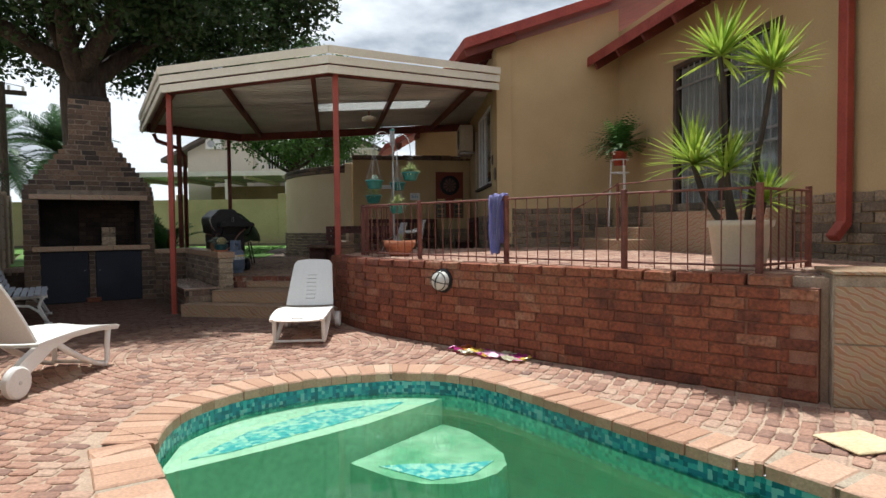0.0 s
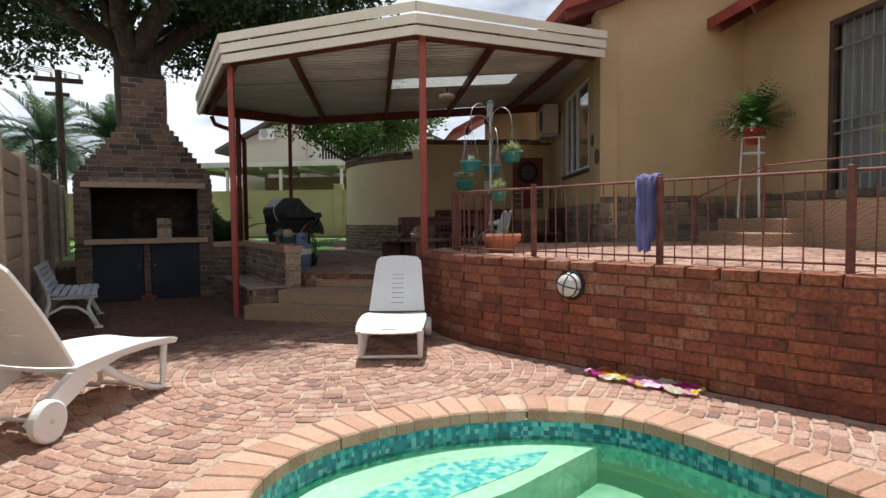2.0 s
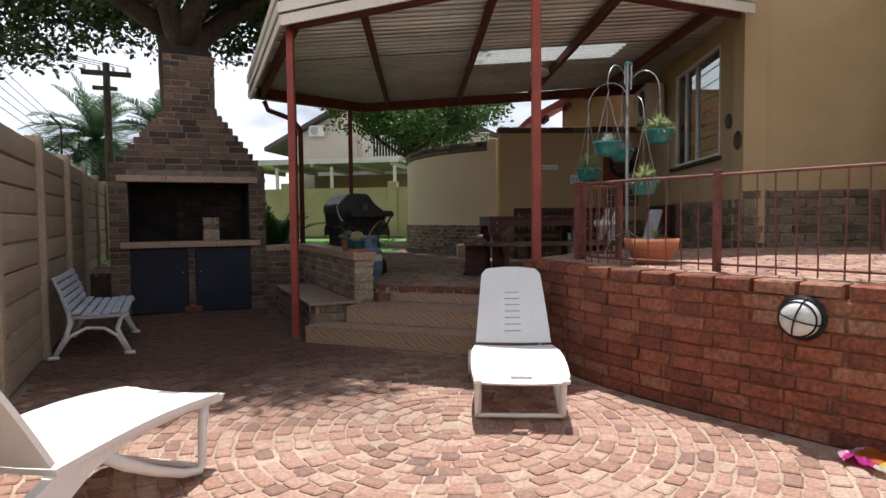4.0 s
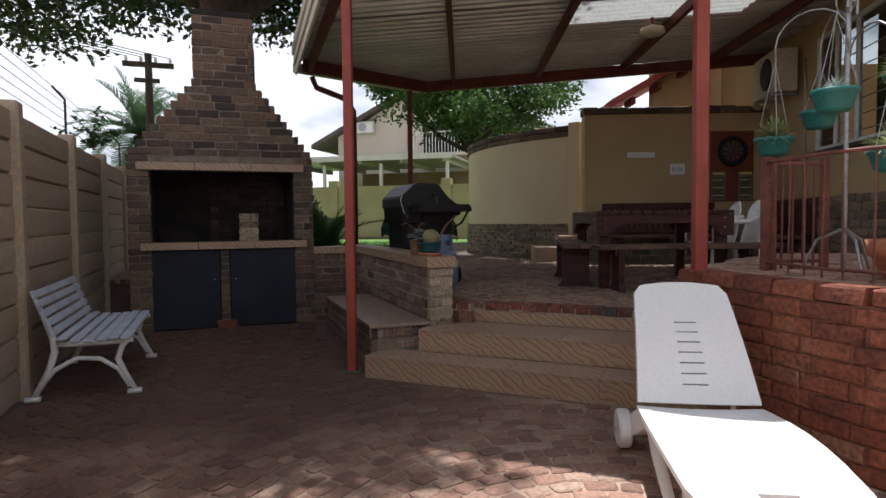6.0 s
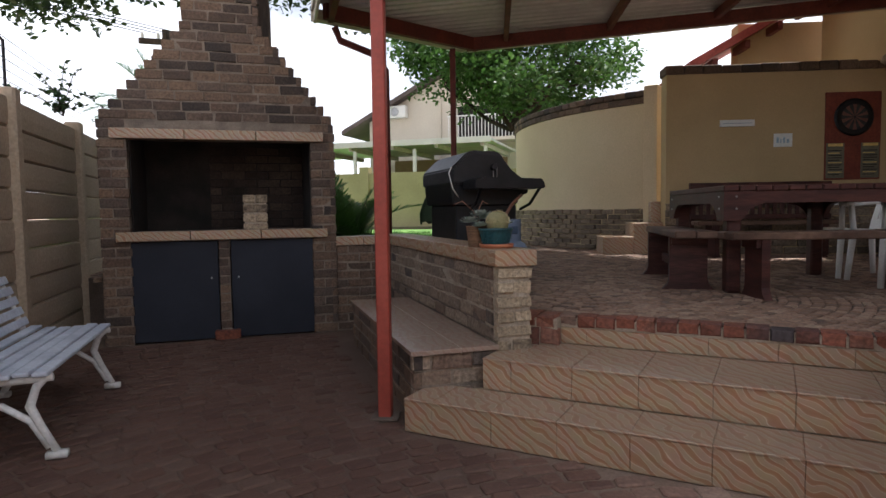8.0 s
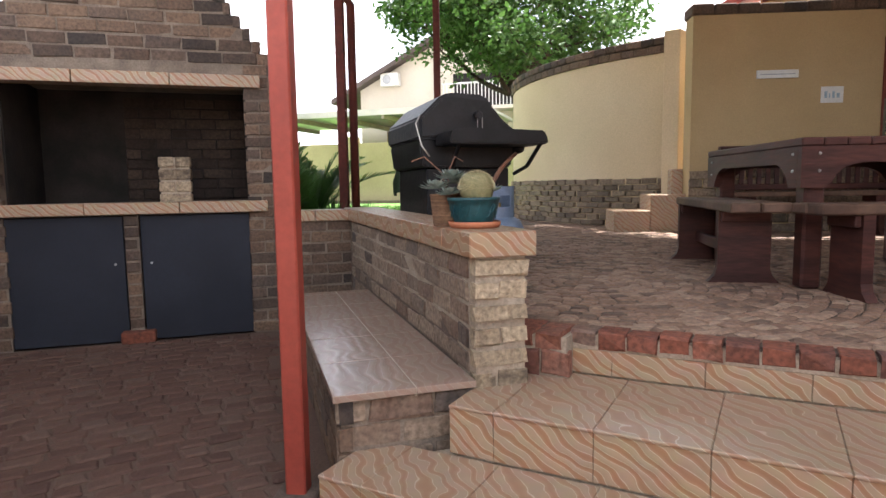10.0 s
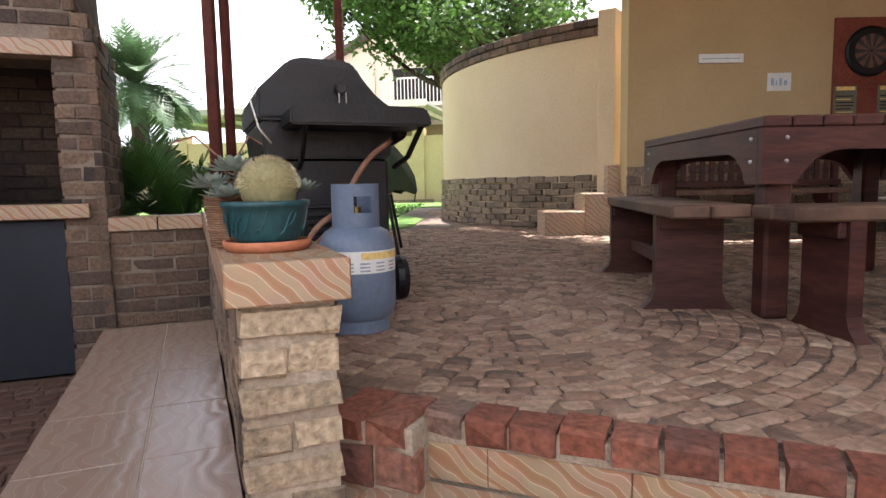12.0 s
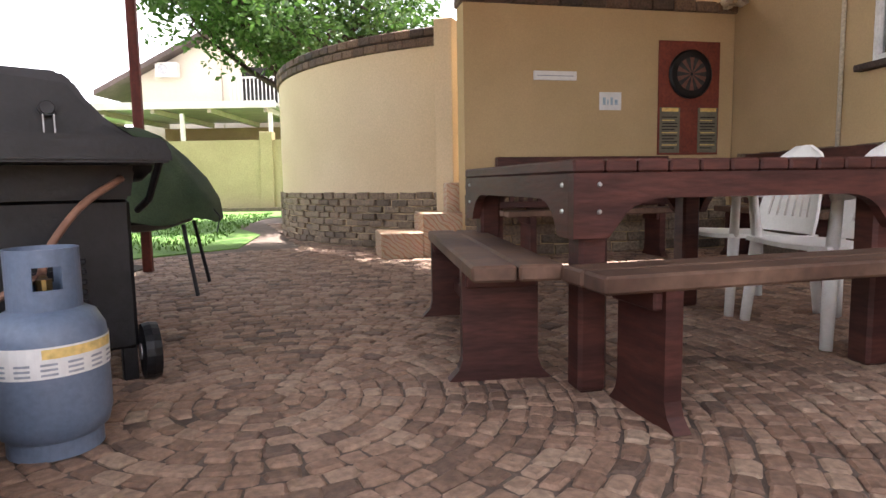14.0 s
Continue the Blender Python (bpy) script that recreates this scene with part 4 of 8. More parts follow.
sprig = thing("creeper_sprig", pose(FX + 0.02, 12.9, 2.05), "small leafy creeper sprig caught in the fence wires", "creeper")
sq = random.Random(17)
stems, foliage = bmesh.new(), bmesh.new()
for k in range(9):
    run = [Vector((0, sq.uniform(-0.15, 0.15), 0))]
    heading = Vector((sq.uniform(-0.2, 0.2), sq.uniform(-1.3, 1.3), 1)).normalized()
    for _ in range(6):
        heading = (heading + Vector((sq.uniform(-0.3, 0.3), sq.uniform(-0.5, 0.5), sq.uniform(-0.35, 0.2)))).normalized()
        run.append(run[-1] + heading * 0.085)
        for _ in range(5):
            ax = Vector((sq.gauss(0, 1), sq.gauss(0, 1), sq.gauss(0, 0.6))).normalized() * sq.uniform(0.03, 0.06)
            wide = ax.orthogonal() * 0.3
            foliage.faces.new([foliage.verts.new(p) for p in (run[-1], run[-1] + ax * 0.5 + wide, run[-1] + ax, run[-1] + ax * 0.5 - wide)])
    tube(stems, run, 0.004, 5)
part("stems", stems, BARK, sprig)
part("leaves", foliage, LEAF_DARK, sprig)

# ---- patio roof ----
def roof_z(u):
    return 3.59 + 0.057 * u


ROOF = [(-5.10, -0.72), (-2.78, -1.66), (-0.06, -0.25), (0.52, 4.35), (-4.80, 4.58), (-6.32, 2.72)]
pergola = thing("patio_roof", HOUSE, "steel patio roof of corrugated sheets with cream fascia on red posts", "patio roof")


def span_at(v):
    us = []
    for (u0, v0), (u1, v1) in zip(ROOF, ROOF[1:] + ROOF[:1]):
        if (v0 - v) * (v1 - v) < 0:
            us.append(u0 + (u1 - u0) * (v - v0) / (v1 - v0))
    return (min(us), max(us)) if len(us) >= 2 else None


GLOW = mat("translucent_roof_sheet", [(0.70, 0.72, 0.70), (0.78, 0.80, 0.78)], 2, 0.6, 30, 0.0)
gn, gl_ = GLOW.node_tree.nodes, GLOW.node_tree.links
g_t = gn.new("ShaderNodeBsdfTranslucent")
g_t.inputs["Color"].default_value = (0.42, 0.43, 0.42, 1)
g_m = gn.new("ShaderNodeMixShader")
g_m.inputs[0].default_value = 0.45
gl_.new(gn["Principled BSDF"].outputs[0], g_m.inputs[1]), gl_.new(g_t.outputs[0], g_m.inputs[2])
gl_.new(g_m.outputs[0], gn["Material Output"].inputs["Surface"])


def sheet(v0, v1, ua, ub, material, label, lift=0.0):
    """A corrugated sheet; ribs along u."""
    bm = bmesh.new()
    prev = None
    n = max(2, int((v1 - v0) / 0.0125))
    for i in range(n + 1):
        v = v0 + (v1 - v0) * i / n
        s = span_at(v)
        if not s:
            continue
        a, b = max(s[0], ua), min(s[1], ub)
        if b - a < 0.05:
            prev = None
            continue
        z = 0.10 + lift + 0.026 * max(-1.0, min(1.0, 1.9 * math.cos(v / 0.152 * 2 * math.pi)))
        row = [bm.verts.new((a, v, roof_z(a) + z)), bm.verts.new((b, v, roof_z(b) + z))]
        if prev:
            bm.faces.new((prev[0], prev[1], row[1], row[0]))
        prev = row
    return part("roof_sheet", bm, material, pergola, label)


edges_v = [-1.70, -0.95, -0.2, 0.55, 1.3]
for a, b in zip(edges_v, edges_v[1:]):
    sheet(a, b + 0.04, -9, 9, ROOF_SHEET, "weathered galvanised corrugated sheet", rng.uniform(0, 0.012))
sheet(1.30, 2.05, -9, -3.0, ROOF_SHEET, "weathered galvanised corrugated sheet")
sheet(1.30, 2.05, -3.0, -0.9, GLOW, "translucent skylight sheet")
sheet(1.30, 2.05, -0.9, 9, ROOF_SHEET, "weathered galvanised corrugated sheet")
for a, b in ((2.05, 2.8), (2.8, 3.55), (3.55, 4.6)):
    sheet(a, b + 0.03, -9, 9, ROOF_SHEET, "weathered galvanised corrugated sheet", rng.uniform(0, 0.012))
# purlins across the ribs and beams round the edge
for u in (-4.3, -3.0, -1.7, -0.4):
    vs = []
    for (u0, v0), (u1, v1) in zip(ROOF, ROOF[1:] + ROOF[:1]):
        if (u0 - u) * (u1 - u) < 0:
            vs.append(v0 + (v1 - v0) * (u - u0) / (u1 - u0))
    part("purlin", bbox((u - 0.03, min(vs) + 0.05, roof_z(u) - 0.04), (u + 0.03, max(vs) - 0.05, roof_z(u) + 0.075), 0.004), DARK_RED, pergola, "dark red steel purlin")
for i, ((u0, v0), (u1, v1)) in enumerate(zip(ROOF, ROOF[1:] + ROOF[:1])):
    if i == 2:
        continue
    bm = bmesh.new()
    d = Vector((u1 - u0, v1 - v0)).normalized()
    nn = Vector((-d.y, d.x)) * 0.12
    a0, a1 = Vector((u0, v0)) + nn, Vector((u1, v1)) + nn
    b0, b1 = Vector((u0, v0)) + nn * 1.5, Vector((u1, v1)) + nn * 1.5
    prism([tuple(a0), tuple(a1), tuple(b1), tuple(b0)], lambda x, y: roof_z(x) - 0.10, lambda x, y: roof_z(x) + 0.06, bm)
    part("edge_beam", bm, DARK_RED, pergola, "dark red edge beam")
    if i in (0, 1, 5):
        for k in range(3):
            bm = bmesh.new()
            o = Vector((d.y, -d.x)) * (0.0 + 0.02 * k)
            o2 = Vector((d.y, -d.x)) * (0.028 + 0.02 * k)
            zl = -0.10 + k * 0.125
            e0, e1 = Vector((u0, v0)) - d * 0.022, Vector((u1, v1)) + d * 0.022
            prism([tuple(e0 + o), tuple(e1 + o), tuple(e1 + o2), tuple(e0 + o2)],
                  lambda x, y, zl=zl: roof_z(x) + zl, lambda x, y, zl=zl: roof_z(x) + zl + 0.104, bm)
            part("fascia_board", bm, FASCIA, pergola, "cream ribbed metal fascia")
    if i in (3, 4):
        bm = bmesh.new()
        o, o2 = Vector((d.y, -d.x)) * 0.0, Vector((d.y, -d.x)) * 0.1
        prism([tuple(Vector((u0, v0)) + o), tuple(Vector((u1, v1)) + o), tuple(Vector((u1, v1)) + o2), tuple(Vector((u0, v0)) + o2)],
              lambda x, y: roof_z(x) - 0.06, lambda x, y: roof_z(x) + 0.05, bm)
        part("gutter", bm, CREAM_ENAMEL, pergola, "cream rain gutter")


def to_house(x, y):
    d = Vector((x, y)) - HC
    return d.dot(HR), d.dot(HB)


for x, y, z0, r, mt in ((1.512, 9.80, 0.0, 0.036, RED_STEEL), (3.36, 8.01, 0.80, 0.040, RED_STEEL), (2.25, 13.5, 0.3, 0.04, DARK_RED), (3.43, 14.33, TERRACE, 0.036, DARK_RED)):
    u, v = to_house(x, y)
    part("post", bbox((u - r, v - r, z0), (u + r, v + r, roof_z(u) + 0.0), 0.006), mt, pergola, "red painted steel post")
u, v = to_house(1.512, 9.80)
part("post_foot", bbox((u - 0.075, v - 0.075, 0.0), (u + 0.075, v + 0.075, 0.016), 0.006), JOINT_DARK, pergola)
u, v = to_house(2.365, 13.56)
bm = bmesh.new()
tube(bm, [(u, v, 0.3), (u, v, 2.75), (u - 0.1, v - 0.1, 2.9), (u - 0.45, v - 0.3, 3.02), (u - 0.5, v - 0.33, 3.16)], 0.04, 10)
part("downpipe", bm, DARK_RED, pergola, "dark red downpipe beside the post", smooth=True)

# ---- house ----
PLINTH_Z = 1.56


def wall_box(name, u0, v0, u1, v1, z0, z1, material, label, holes=(), along="u"):
    """A house wall as boxes round its openings; holes: (a0, a1, z0, z1) along its length."""
    bm = bmesh.new()
    a0, a1 = (u0, u1) if along == "u" else (v0, v1)
    cuts = sorted(holes)
    x = a0
    def put(p, q, lo, hi):
        if q - p < 1e-3 or hi - lo < 1e-3:
            return
        if along == "u":
            box(bm, (p, v0, lo), (q, v1, hi))
        else:
            box(bm, (u0, p, lo), (u1, q, hi))
    for h0, h1, lz, hz in cuts:
        put(x, h0, z0, z1)
        put(h0, h1, z0, lz)
        put(h0, h1, hz, z1)
        x = h1
    put(x, a1, z0, z1)
    return setting(part(name, bm, material, m=HOUSE), label, "wall")


WIN = (0.76, 2.74, 2.03, 3.46)
SIDE = HOUSE @ pose(0, 0, 0, 0, 0, -7.2)
side = wall_box("wall_patio_side", 0.0, 0.0, 0.25, 7.0, -0.1, 4.3, PLASTER, "ochre plastered house wall beside the patio with a window", (WIN,), "v")
side.matrix_basis = SIDE
gable_bm = bmesh.new()
gv = [(0.25, -0.1), (2.2, -0.1), (2.2, 5.0), (0.0, 4.25), (0.0, -0.1)]
ga = [gable_bm.verts.new((u, 0.0, z)) for u, z in gv]
gb = [gable_bm.verts.new((u, 0.25, z)) for u, z in gv]
gable_bm.faces.new(ga), gable_bm.faces.new(gb[::-1])
for i in range(5):
    gable_bm.faces.new((ga[i], ga[(i + 1) % 5], gb[(i + 1) % 5], gb[i]))
gable = setting(part("wall_gable", gable_bm, PLASTER, m=HOUSE @ pose(0, -0.003, 0)), "ochre plastered gable wall of the house", "wall")
DOOR = (-3.98, -1.74, 1.46, 3.58)
wing = wall_box("wall_wing", 2.2, -9.0, 2.45, 0.0, -0.1, 4.6, PLASTER, "ochre plastered house wing with a barred sliding door", (DOOR,), "v")
back_wall = wall_box("wall_patio_back", -2.24, 4.5, 0.555, 4.75, 0.3, 2.84, PLASTER, "ochre plastered wall behind the patio with a dark brick cap")
for k in range(12):
    a = -2.26 + k * 0.237
    part("cap_brick", bbox((a, 4.47, 2.843), (a + 0.225, 4.78, 2.95 + rng.uniform(-0.01, 0.01)), 0.012), BRICK_BROWN, back_wall)


def stone_plinth(owner, m, u0, u1, z0, z1, joined=False):
    brick_face(owner, STONE, m, u0, u1, z0, z1, "stone", pitch=0.30, course=0.098)


stone_plinth(gable, pose(0, -0.03, 0, 0, 0, 0) @ Matrix(((1, 0, 0, 0), (0, -1, 0, 0), (0, 0, 1, 0), (0, 0, 0, 1))), 0.0, 2.1, 0.85, PLINTH_Z)
stone_plinth(wing, Matrix(((0, -1, 0, 2.17), (1, 0, 0, 0), (0, 0, 1, 0), (0, 0, 0, 1))), -7.0, 0.0, 0.85, PLINTH_Z)
stone_plinth(side, Matrix(((0, -1, 0, -0.03), (1, 0, 0, 0), (0, 0, 1, 0), (0, 0, 0, 1))), 0.0, 4.4, 0.5, PLINTH_Z - 0.1)
stone_plinth(back_wall, Matrix(((1, 0, 0, 0), (0, -1, 0, 4.47), (0, 0, 1, 0), (0, 0, 0, 1))), -2.24, 0.5, TERRACE, 1.20)

# roofs: planes with thickness, rafters under the eaves
roof = thing("house_roof", HOUSE, "red tiled house roof with dark rafters under the eaves", "roof")


def roof_slab(poly, t=0.16, material=HOUSE_ROOF, label="red tiled roof slope"):
    bm = bmesh.new()
    lo = [bm.verts.new(p) for p in poly]
    hi = [bm.verts.new((p[0], p[1], p[2] + t)) for p in poly]
    bm.faces.new(lo[::-1]), bm.faces.new(hi)
    for i in range(len(poly)):
        k = (i + 1) % len(poly)
        bm.faces.new((lo[i], lo[k], hi[k], hi[i]))
    return part("roof_slope", bm, material, roof, label)


roof_slab([(-0.62, -0.35, 4.12), (6.0, -0.35, 6.44), (6.0, 7.0, 6.44), (-0.62, 7.0, 4.12)])
roof_slab([(1.62, -9.0, 3.98), (1.62, 0.1, 3.98), (4.6, 0.1, 5.7), (4.6, -9.0, 5.7)])
for k in range(10):
    v = -0.25 - k * 0.8
    bm = bbox((0, -0.03, -0.07), (1.1, 0.03, 0.07), 0.004, pose(1.66, v, 3.94, 0, -30, 0))
    part("rafter", bm, DARK_RED, roof, "dark rafter tail")
for k in range(8):
    v = -0.2 + k * 0.8
    part("rafter", bbox((0, -0.03, -0.07), (0.9, 0.03, 0.07), 0.004, pose(-0.58, v, 4.08, 0, -19, 0)), DARK_RED, roof, "dark rafter tail")

# ---- curved garden wall, step blocks ----
CC, CR = Vector((9.6, 16.2)), 4.05


def arc(a0, a1, r, n):
    return [(CC.x + r * math.cos(a0 + (a1 - a0) * i / n), CC.y + r * math.sin(a0 + (a1 - a0) * i / n)) for i in range(n + 1)]


A0, A1 = radians(214), radians(118)
bm = prism(arc(A0, A1, CR, 48) + arc(A1, A0, CR - 0.22, 48), 0.3, 2.60)
curve = setting(part("curved_wall", bm, PLASTER_PALE), "curved pale cream garden wall with brick cap and stone plinth", "wall")
prism_end = bbox((-0.06, -0.24, 0.3), (0.13, 0.03, 2.80), 0.01)
part("end_pier", prism_end, PLASTER_PALE, curve, "plain cream end of the wall", m=pose(CC.x + CR * math.cos(A0), CC.y + CR * math.sin(A0), 0, 0, 0, math.degrees(A0) + 90))
for row, (z0, z1) in enumerate(((2.602, 2.69), (2.70, 2.785))):
    n = 40
    for i in range(n):
        a = A0 + (A1 - A0) * (i + 0.5 + 0.5 * (row % 2)) / n
        ob = part("cap_brick", bbox((-0.085 * 1.0, -0.25, 0), (0.085, 0.03, z1 - z0), 0.012), BRICK_BROWN, curve) if i == 0 and row == 0 else None
        if ob is None:
            ob = new("cap_brick", cap_me)
            ob.parent = curve
        else:
            cap_me = ob.data
        ob.matrix_basis = pose(CC.x + CR * math.cos(a), CC.y + CR * math.sin(a), z0, 0, 0, math.degrees(a) - 90)
for i in range(8):
    z = TERRACE + (i + 0.5) * 0.076
    n = 34
    for k in range(n):
        a = A0 + (A1 - A0) * (k + 0.5 * (i % 2) + rng.uniform(-0.08, 0.08)) / n
        ob = new("stone", rng.choice(BRICKS[STONE.name]))
        ob.parent = curve
        proud = CR + 0.03 + rng.uniform(-0.006, 0.016)
        p = (CC.x + proud * math.cos(a), CC.y + proud * math.sin(a), z + rng.uniform(-0.004, 0.004))
        nn = Vector((math.cos(a), math.sin(a)))
        ob.matrix_basis = frame_at(p, (nn.y, -nn.x), nn) @ Matrix.Diagonal((abs(A1 - A0) * CR / n / BL * rng.uniform(0.86, 0.95), 1, rng.uniform(0.80, 0.90), 1))
blocks = setting(part("garden_step_block", bbox((-3.02, 4.62, 0.4), (-2.62, 5.15, 0.76), 0.01), TILE, m=HOUSE), "low tiled step block by the gap in the wall", "step")
setting(part("garden_step_block", bbox((-2.62, 4.62, 0.4), (-2.20, 5.15, 0.94), 0.01), TILE, m=HOUSE), "higher tiled step block by the gap in the wall", "step")
setting(part("garden_step_block", bbox((-2.36, 4.74, 0.4), (-2.20, 5.3, 1.22), 0.01), TILE, m=HOUSE), "top tiled step block by the gap in the wall", "step")

# ---- rear of the house over the patio wall ----
rear = setting(part("wall_rear", bbox((-0.35, 7.2, -0.1), (5.0, 7.5, 4.2), 0), PLASTER, m=HOUSE), "ochre rear wall of the house behind the patio wall", "wall")
rs = thing("rear_roof", HOUSE, "red roof edge of the rear house wing", "roof")
bm = bmesh.new()
lo = [bm.verts.new(p) for p in ((-1.3, 6.7, 3.35), (1.2, 6.7, 4.75), (1.2, 10, 4.75), (-1.3, 10, 3.35))]
hi = [bm.verts.new((v.co.x, v.co.y, v.co.z + 0.14)) for v in lo]
bm.faces.new(lo[::-1]), bm.faces.new(hi)
for i in range(4):
    bm.faces.new((lo[i], lo[(i + 1) % 4], hi[(i + 1) % 4], hi[i]))
part("roof_slope", bm, HOUSE_ROOF, rs)
for k in range(4):
    part("rafter", bbox((-0.9 + k * 0.5, 6.75, 3.42 + k * 0.28), (-0.82 + k * 0.5, 7.3, 3.55 + k * 0.28), 0.004), DARK_RED, rs)

# ---- window and sliding door ----
win = setting(new("window_1"), "aluminium window with white frame in the patio wall", "window")
win.matrix_basis = SIDE
y0, y1, z0, z1 = WIN
for a, b in (((0.0, y0, z0), (0.06, y0 + 0.05, z1)), ((0.0, y1 - 0.05, z0), (0.06, y1, z1)), ((0.0, y0 + 0.05, z0), (0.06, y1 - 0.05, z0 + 0.05)), ((0.0, y0 + 0.05, z1 - 0.05), (0.06, y1 - 0.05, z1)),
             ((0.0, y0 + 0.95, z0 + 0.05), (0.06, y0 + 0.99, z1 - 0.05)), ((0.0, y0 + 1.45, z0 + 0.05), (0.06, y0 + 1.49, z1 - 0.05))):
    part("window_frame", bbox(a, b, 0.004), WHITE_PAINT, win, "white painted frame")
part("window_sill", bbox((-0.07, y0 - 0.06, z0 - 0.05), (0.1, y1 + 0.10, z0 - 0.002), 0.008), BRICK_BROWN, win, "brown brick sill")
for a, b in ((y0 + 0.045, y0 + 0.95), (y0 + 0.99, y0 + 1.45), (y0 + 1.49, y1 - 0.045)):
    pane = part("pane", bbox((0.03, a, z0 + 0.05), (0.036, b, z1 - 0.05), 0), GLASS, win)
    pane.visible_shadow = False
for k in range(7):
    bm = bmesh.new()
    tube(bm, [(0.09, y0 + 0.01, z0 + 0.15 + k * 0.18), (0.09, y1 - 0.01, z0 + 0.15 + k * 0.18)], 0.007, 6)
    part("burglar_bar", bm, WHITE_PAINT, win)
# Board painted near-black in place of the room's own shade.
part("room_backing", bbox((0.9, y0 - 0.4, z0 - 0.4), (0.92, y1 + 0.4, z1 + 0.4), 0), NEAR_BLACK, win, "near-black board painted as the unlit room behind the glass")

door = setting(new("door_1"), "bronze sliding door behind steel security bars with grey curtains", "door")
door.matrix_basis = HOUSE
v0, v1, z0, z1 = DOOR
mid = (v0 + v1) / 2
for a, b in (((2.2, v0, z0), (2.3, v0 + 0.07, z1)), ((2.2, v1 - 0.07, z0), (2.3, v1, z1)), ((2.2, v0 + 0.07, z1 - 0.07), (2.3, v1 - 0.07, z1)), ((2.2, v0 + 0.07, z0), (2.3, v1 - 0.07, z0 + 0.06)), ((2.21, mid - 0.05, z0 + 0.06), (2.29, mid + 0.05, z1 - 0.07))):
    part("door_frame", bbox(a, b, 0.005), BRONZE, door, "bronze frame")
for a, b in ((v0 + 0.07, mid - 0.05), (mid + 0.05, v1 - 0.07)):
    pane = part("pane", bbox((2.262, a, z0 + 0.06), (2.268, b, z1 - 0.07), 0), GLASS, door)
    pane.visible_shadow = False
    n = int((b - a) / 0.13)
    for k in range(1, n):
        bm = bmesh.new()
        y = a + (b - a) * k / n
        tube(bm, [(2.225, y, z0 + 0.06), (2.225, y, z1 - 0.07)], 0.008, 6)
        part("security_bar", bm, GREY_METAL, door)
    for z in (z0 + 0.75, z0 + 0.9, z0 + 1.75):
        part("security_rail", bbox((2.215, a, z), (2.235, b, z + 0.03), 0.003), GREY_METAL, door)
    bm = bmesh.new()
    n = 60
    up, dn = [], []
    for k in range(n + 1):
        y = a + (b - a) * k / n
        x = 2.33 + 0.03 * math.sin(k * 1.25)
        up.append(bm.verts.new((x, y, z1))), dn.append(bm.verts.new((x, y, z0)))
    for k in range(n):
        bm.faces.new((up[k], up[k + 1], dn[k + 1], dn[k]))
    part("curtain", bm, CURTAIN, door, "grey net curtain", smooth=True)
# Another dark board, the shade behind the curtain painted on.
part("room_backing", bbox((3.0, v0 - 0.5, z0 - 0.5), (3.02, v1 + 0.5, z1 + 0.5), 0), NEAR_BLACK, door, "near-black board painted as the unlit room behind the curtain")
hs = setting(part("house_steps", bbox((1.85, -4.2, 0.8), (2.165, -1.5, 1.43), 0.012), TILE, m=HOUSE), "tiled steps and landing up to the sliding door", "steps")
part("step", bbox((1.55, -1.9, 0.8), (2.165, -0.45, 1.22), 0.012), TILE, hs, "buff tiled step")
part("step", bbox((1.2, -2.0, 0.8), (2.166, -0.6, 1.05), 0.012), TILE, hs, "buff tiled step")
dp = thing("downpipe", HOUSE @ pose(2.12, -4.93, 0), "rusty red rectangular downpipe on the house wall", "downpipe")
part("pipe", bbox((-0.045, -0.06, 1.25), (0.045, 0.06, 4.1), 0.01), RED_STEEL, dp)
part("shoe", bbox((-0.045, -0.06, -0.2), (0.045, 0.06, 0.02), 0.01, pose(0, 0, 1.26, 0, 40, 0)), RED_STEEL, dp)
ac = thing("air_conditioner", SIDE @ pose(-0.02, 3.15, 2.90), "aged cream outdoor air conditioner unit on wall brackets", "air conditioner")
part("casing", bbox((-0.34, 0, 0), (-0.04, 0.82, 0.58), 0.015), CREAM_ENAMEL, ac)
part("fan_grille", lathe([(0, 0.0), (0.06, 0.012), (0.20, 0.012), (0.22, 0.0)], 28), BLACK, ac, "dark round fan grille", m=pose(-0.341, 0.32, 0.29, 0, -90, 0))
for y in (0.12, 0.70):
    part("bracket", bbox((-0.34, y - 0.02, -0.04), (-0.001, y + 0.02, 0.0), 0.003), GREY_METAL, ac)
cond = thing("conduit", SIDE @ pose(-0.02, 3.02, 0), "thin cream conduit down the patio wall", "conduit")
bm = bmesh.new()
tube(bm, [(0, 0, 1.45), (0, 0.0, 2.9), (0, 0.02, 3.3)], 0.016, 8)
part("pipe", bm, CREAM_ENAMEL, cond, smooth=True)
lt = thing("flood_light", HOUSE @ pose(0.42, 4.40, 2.90), "small cream twin spotlight under the wall cap", "light")
for y in (-0.09, 0.09):
    part("lamp_head", lathe([(0, 0), (0.035, 0.0), (0.05, 0.08), (0.045, 0.085), (0, 0.06)], 16), CREAM_ENAMEL, lt, m=pose(y, -0.02, 0, 70, 0, 0), smooth=True)
part("arm", bbox((-0.09, -0.02, -0.012), (0.09, 0.012, 0.012), 0.003), CREAM_ENAMEL, lt)
part("base", bbox((-0.03, 0.0, -0.03), (0.03, 0.10, 0.03), 0.004), CREAM_ENAMEL, lt)
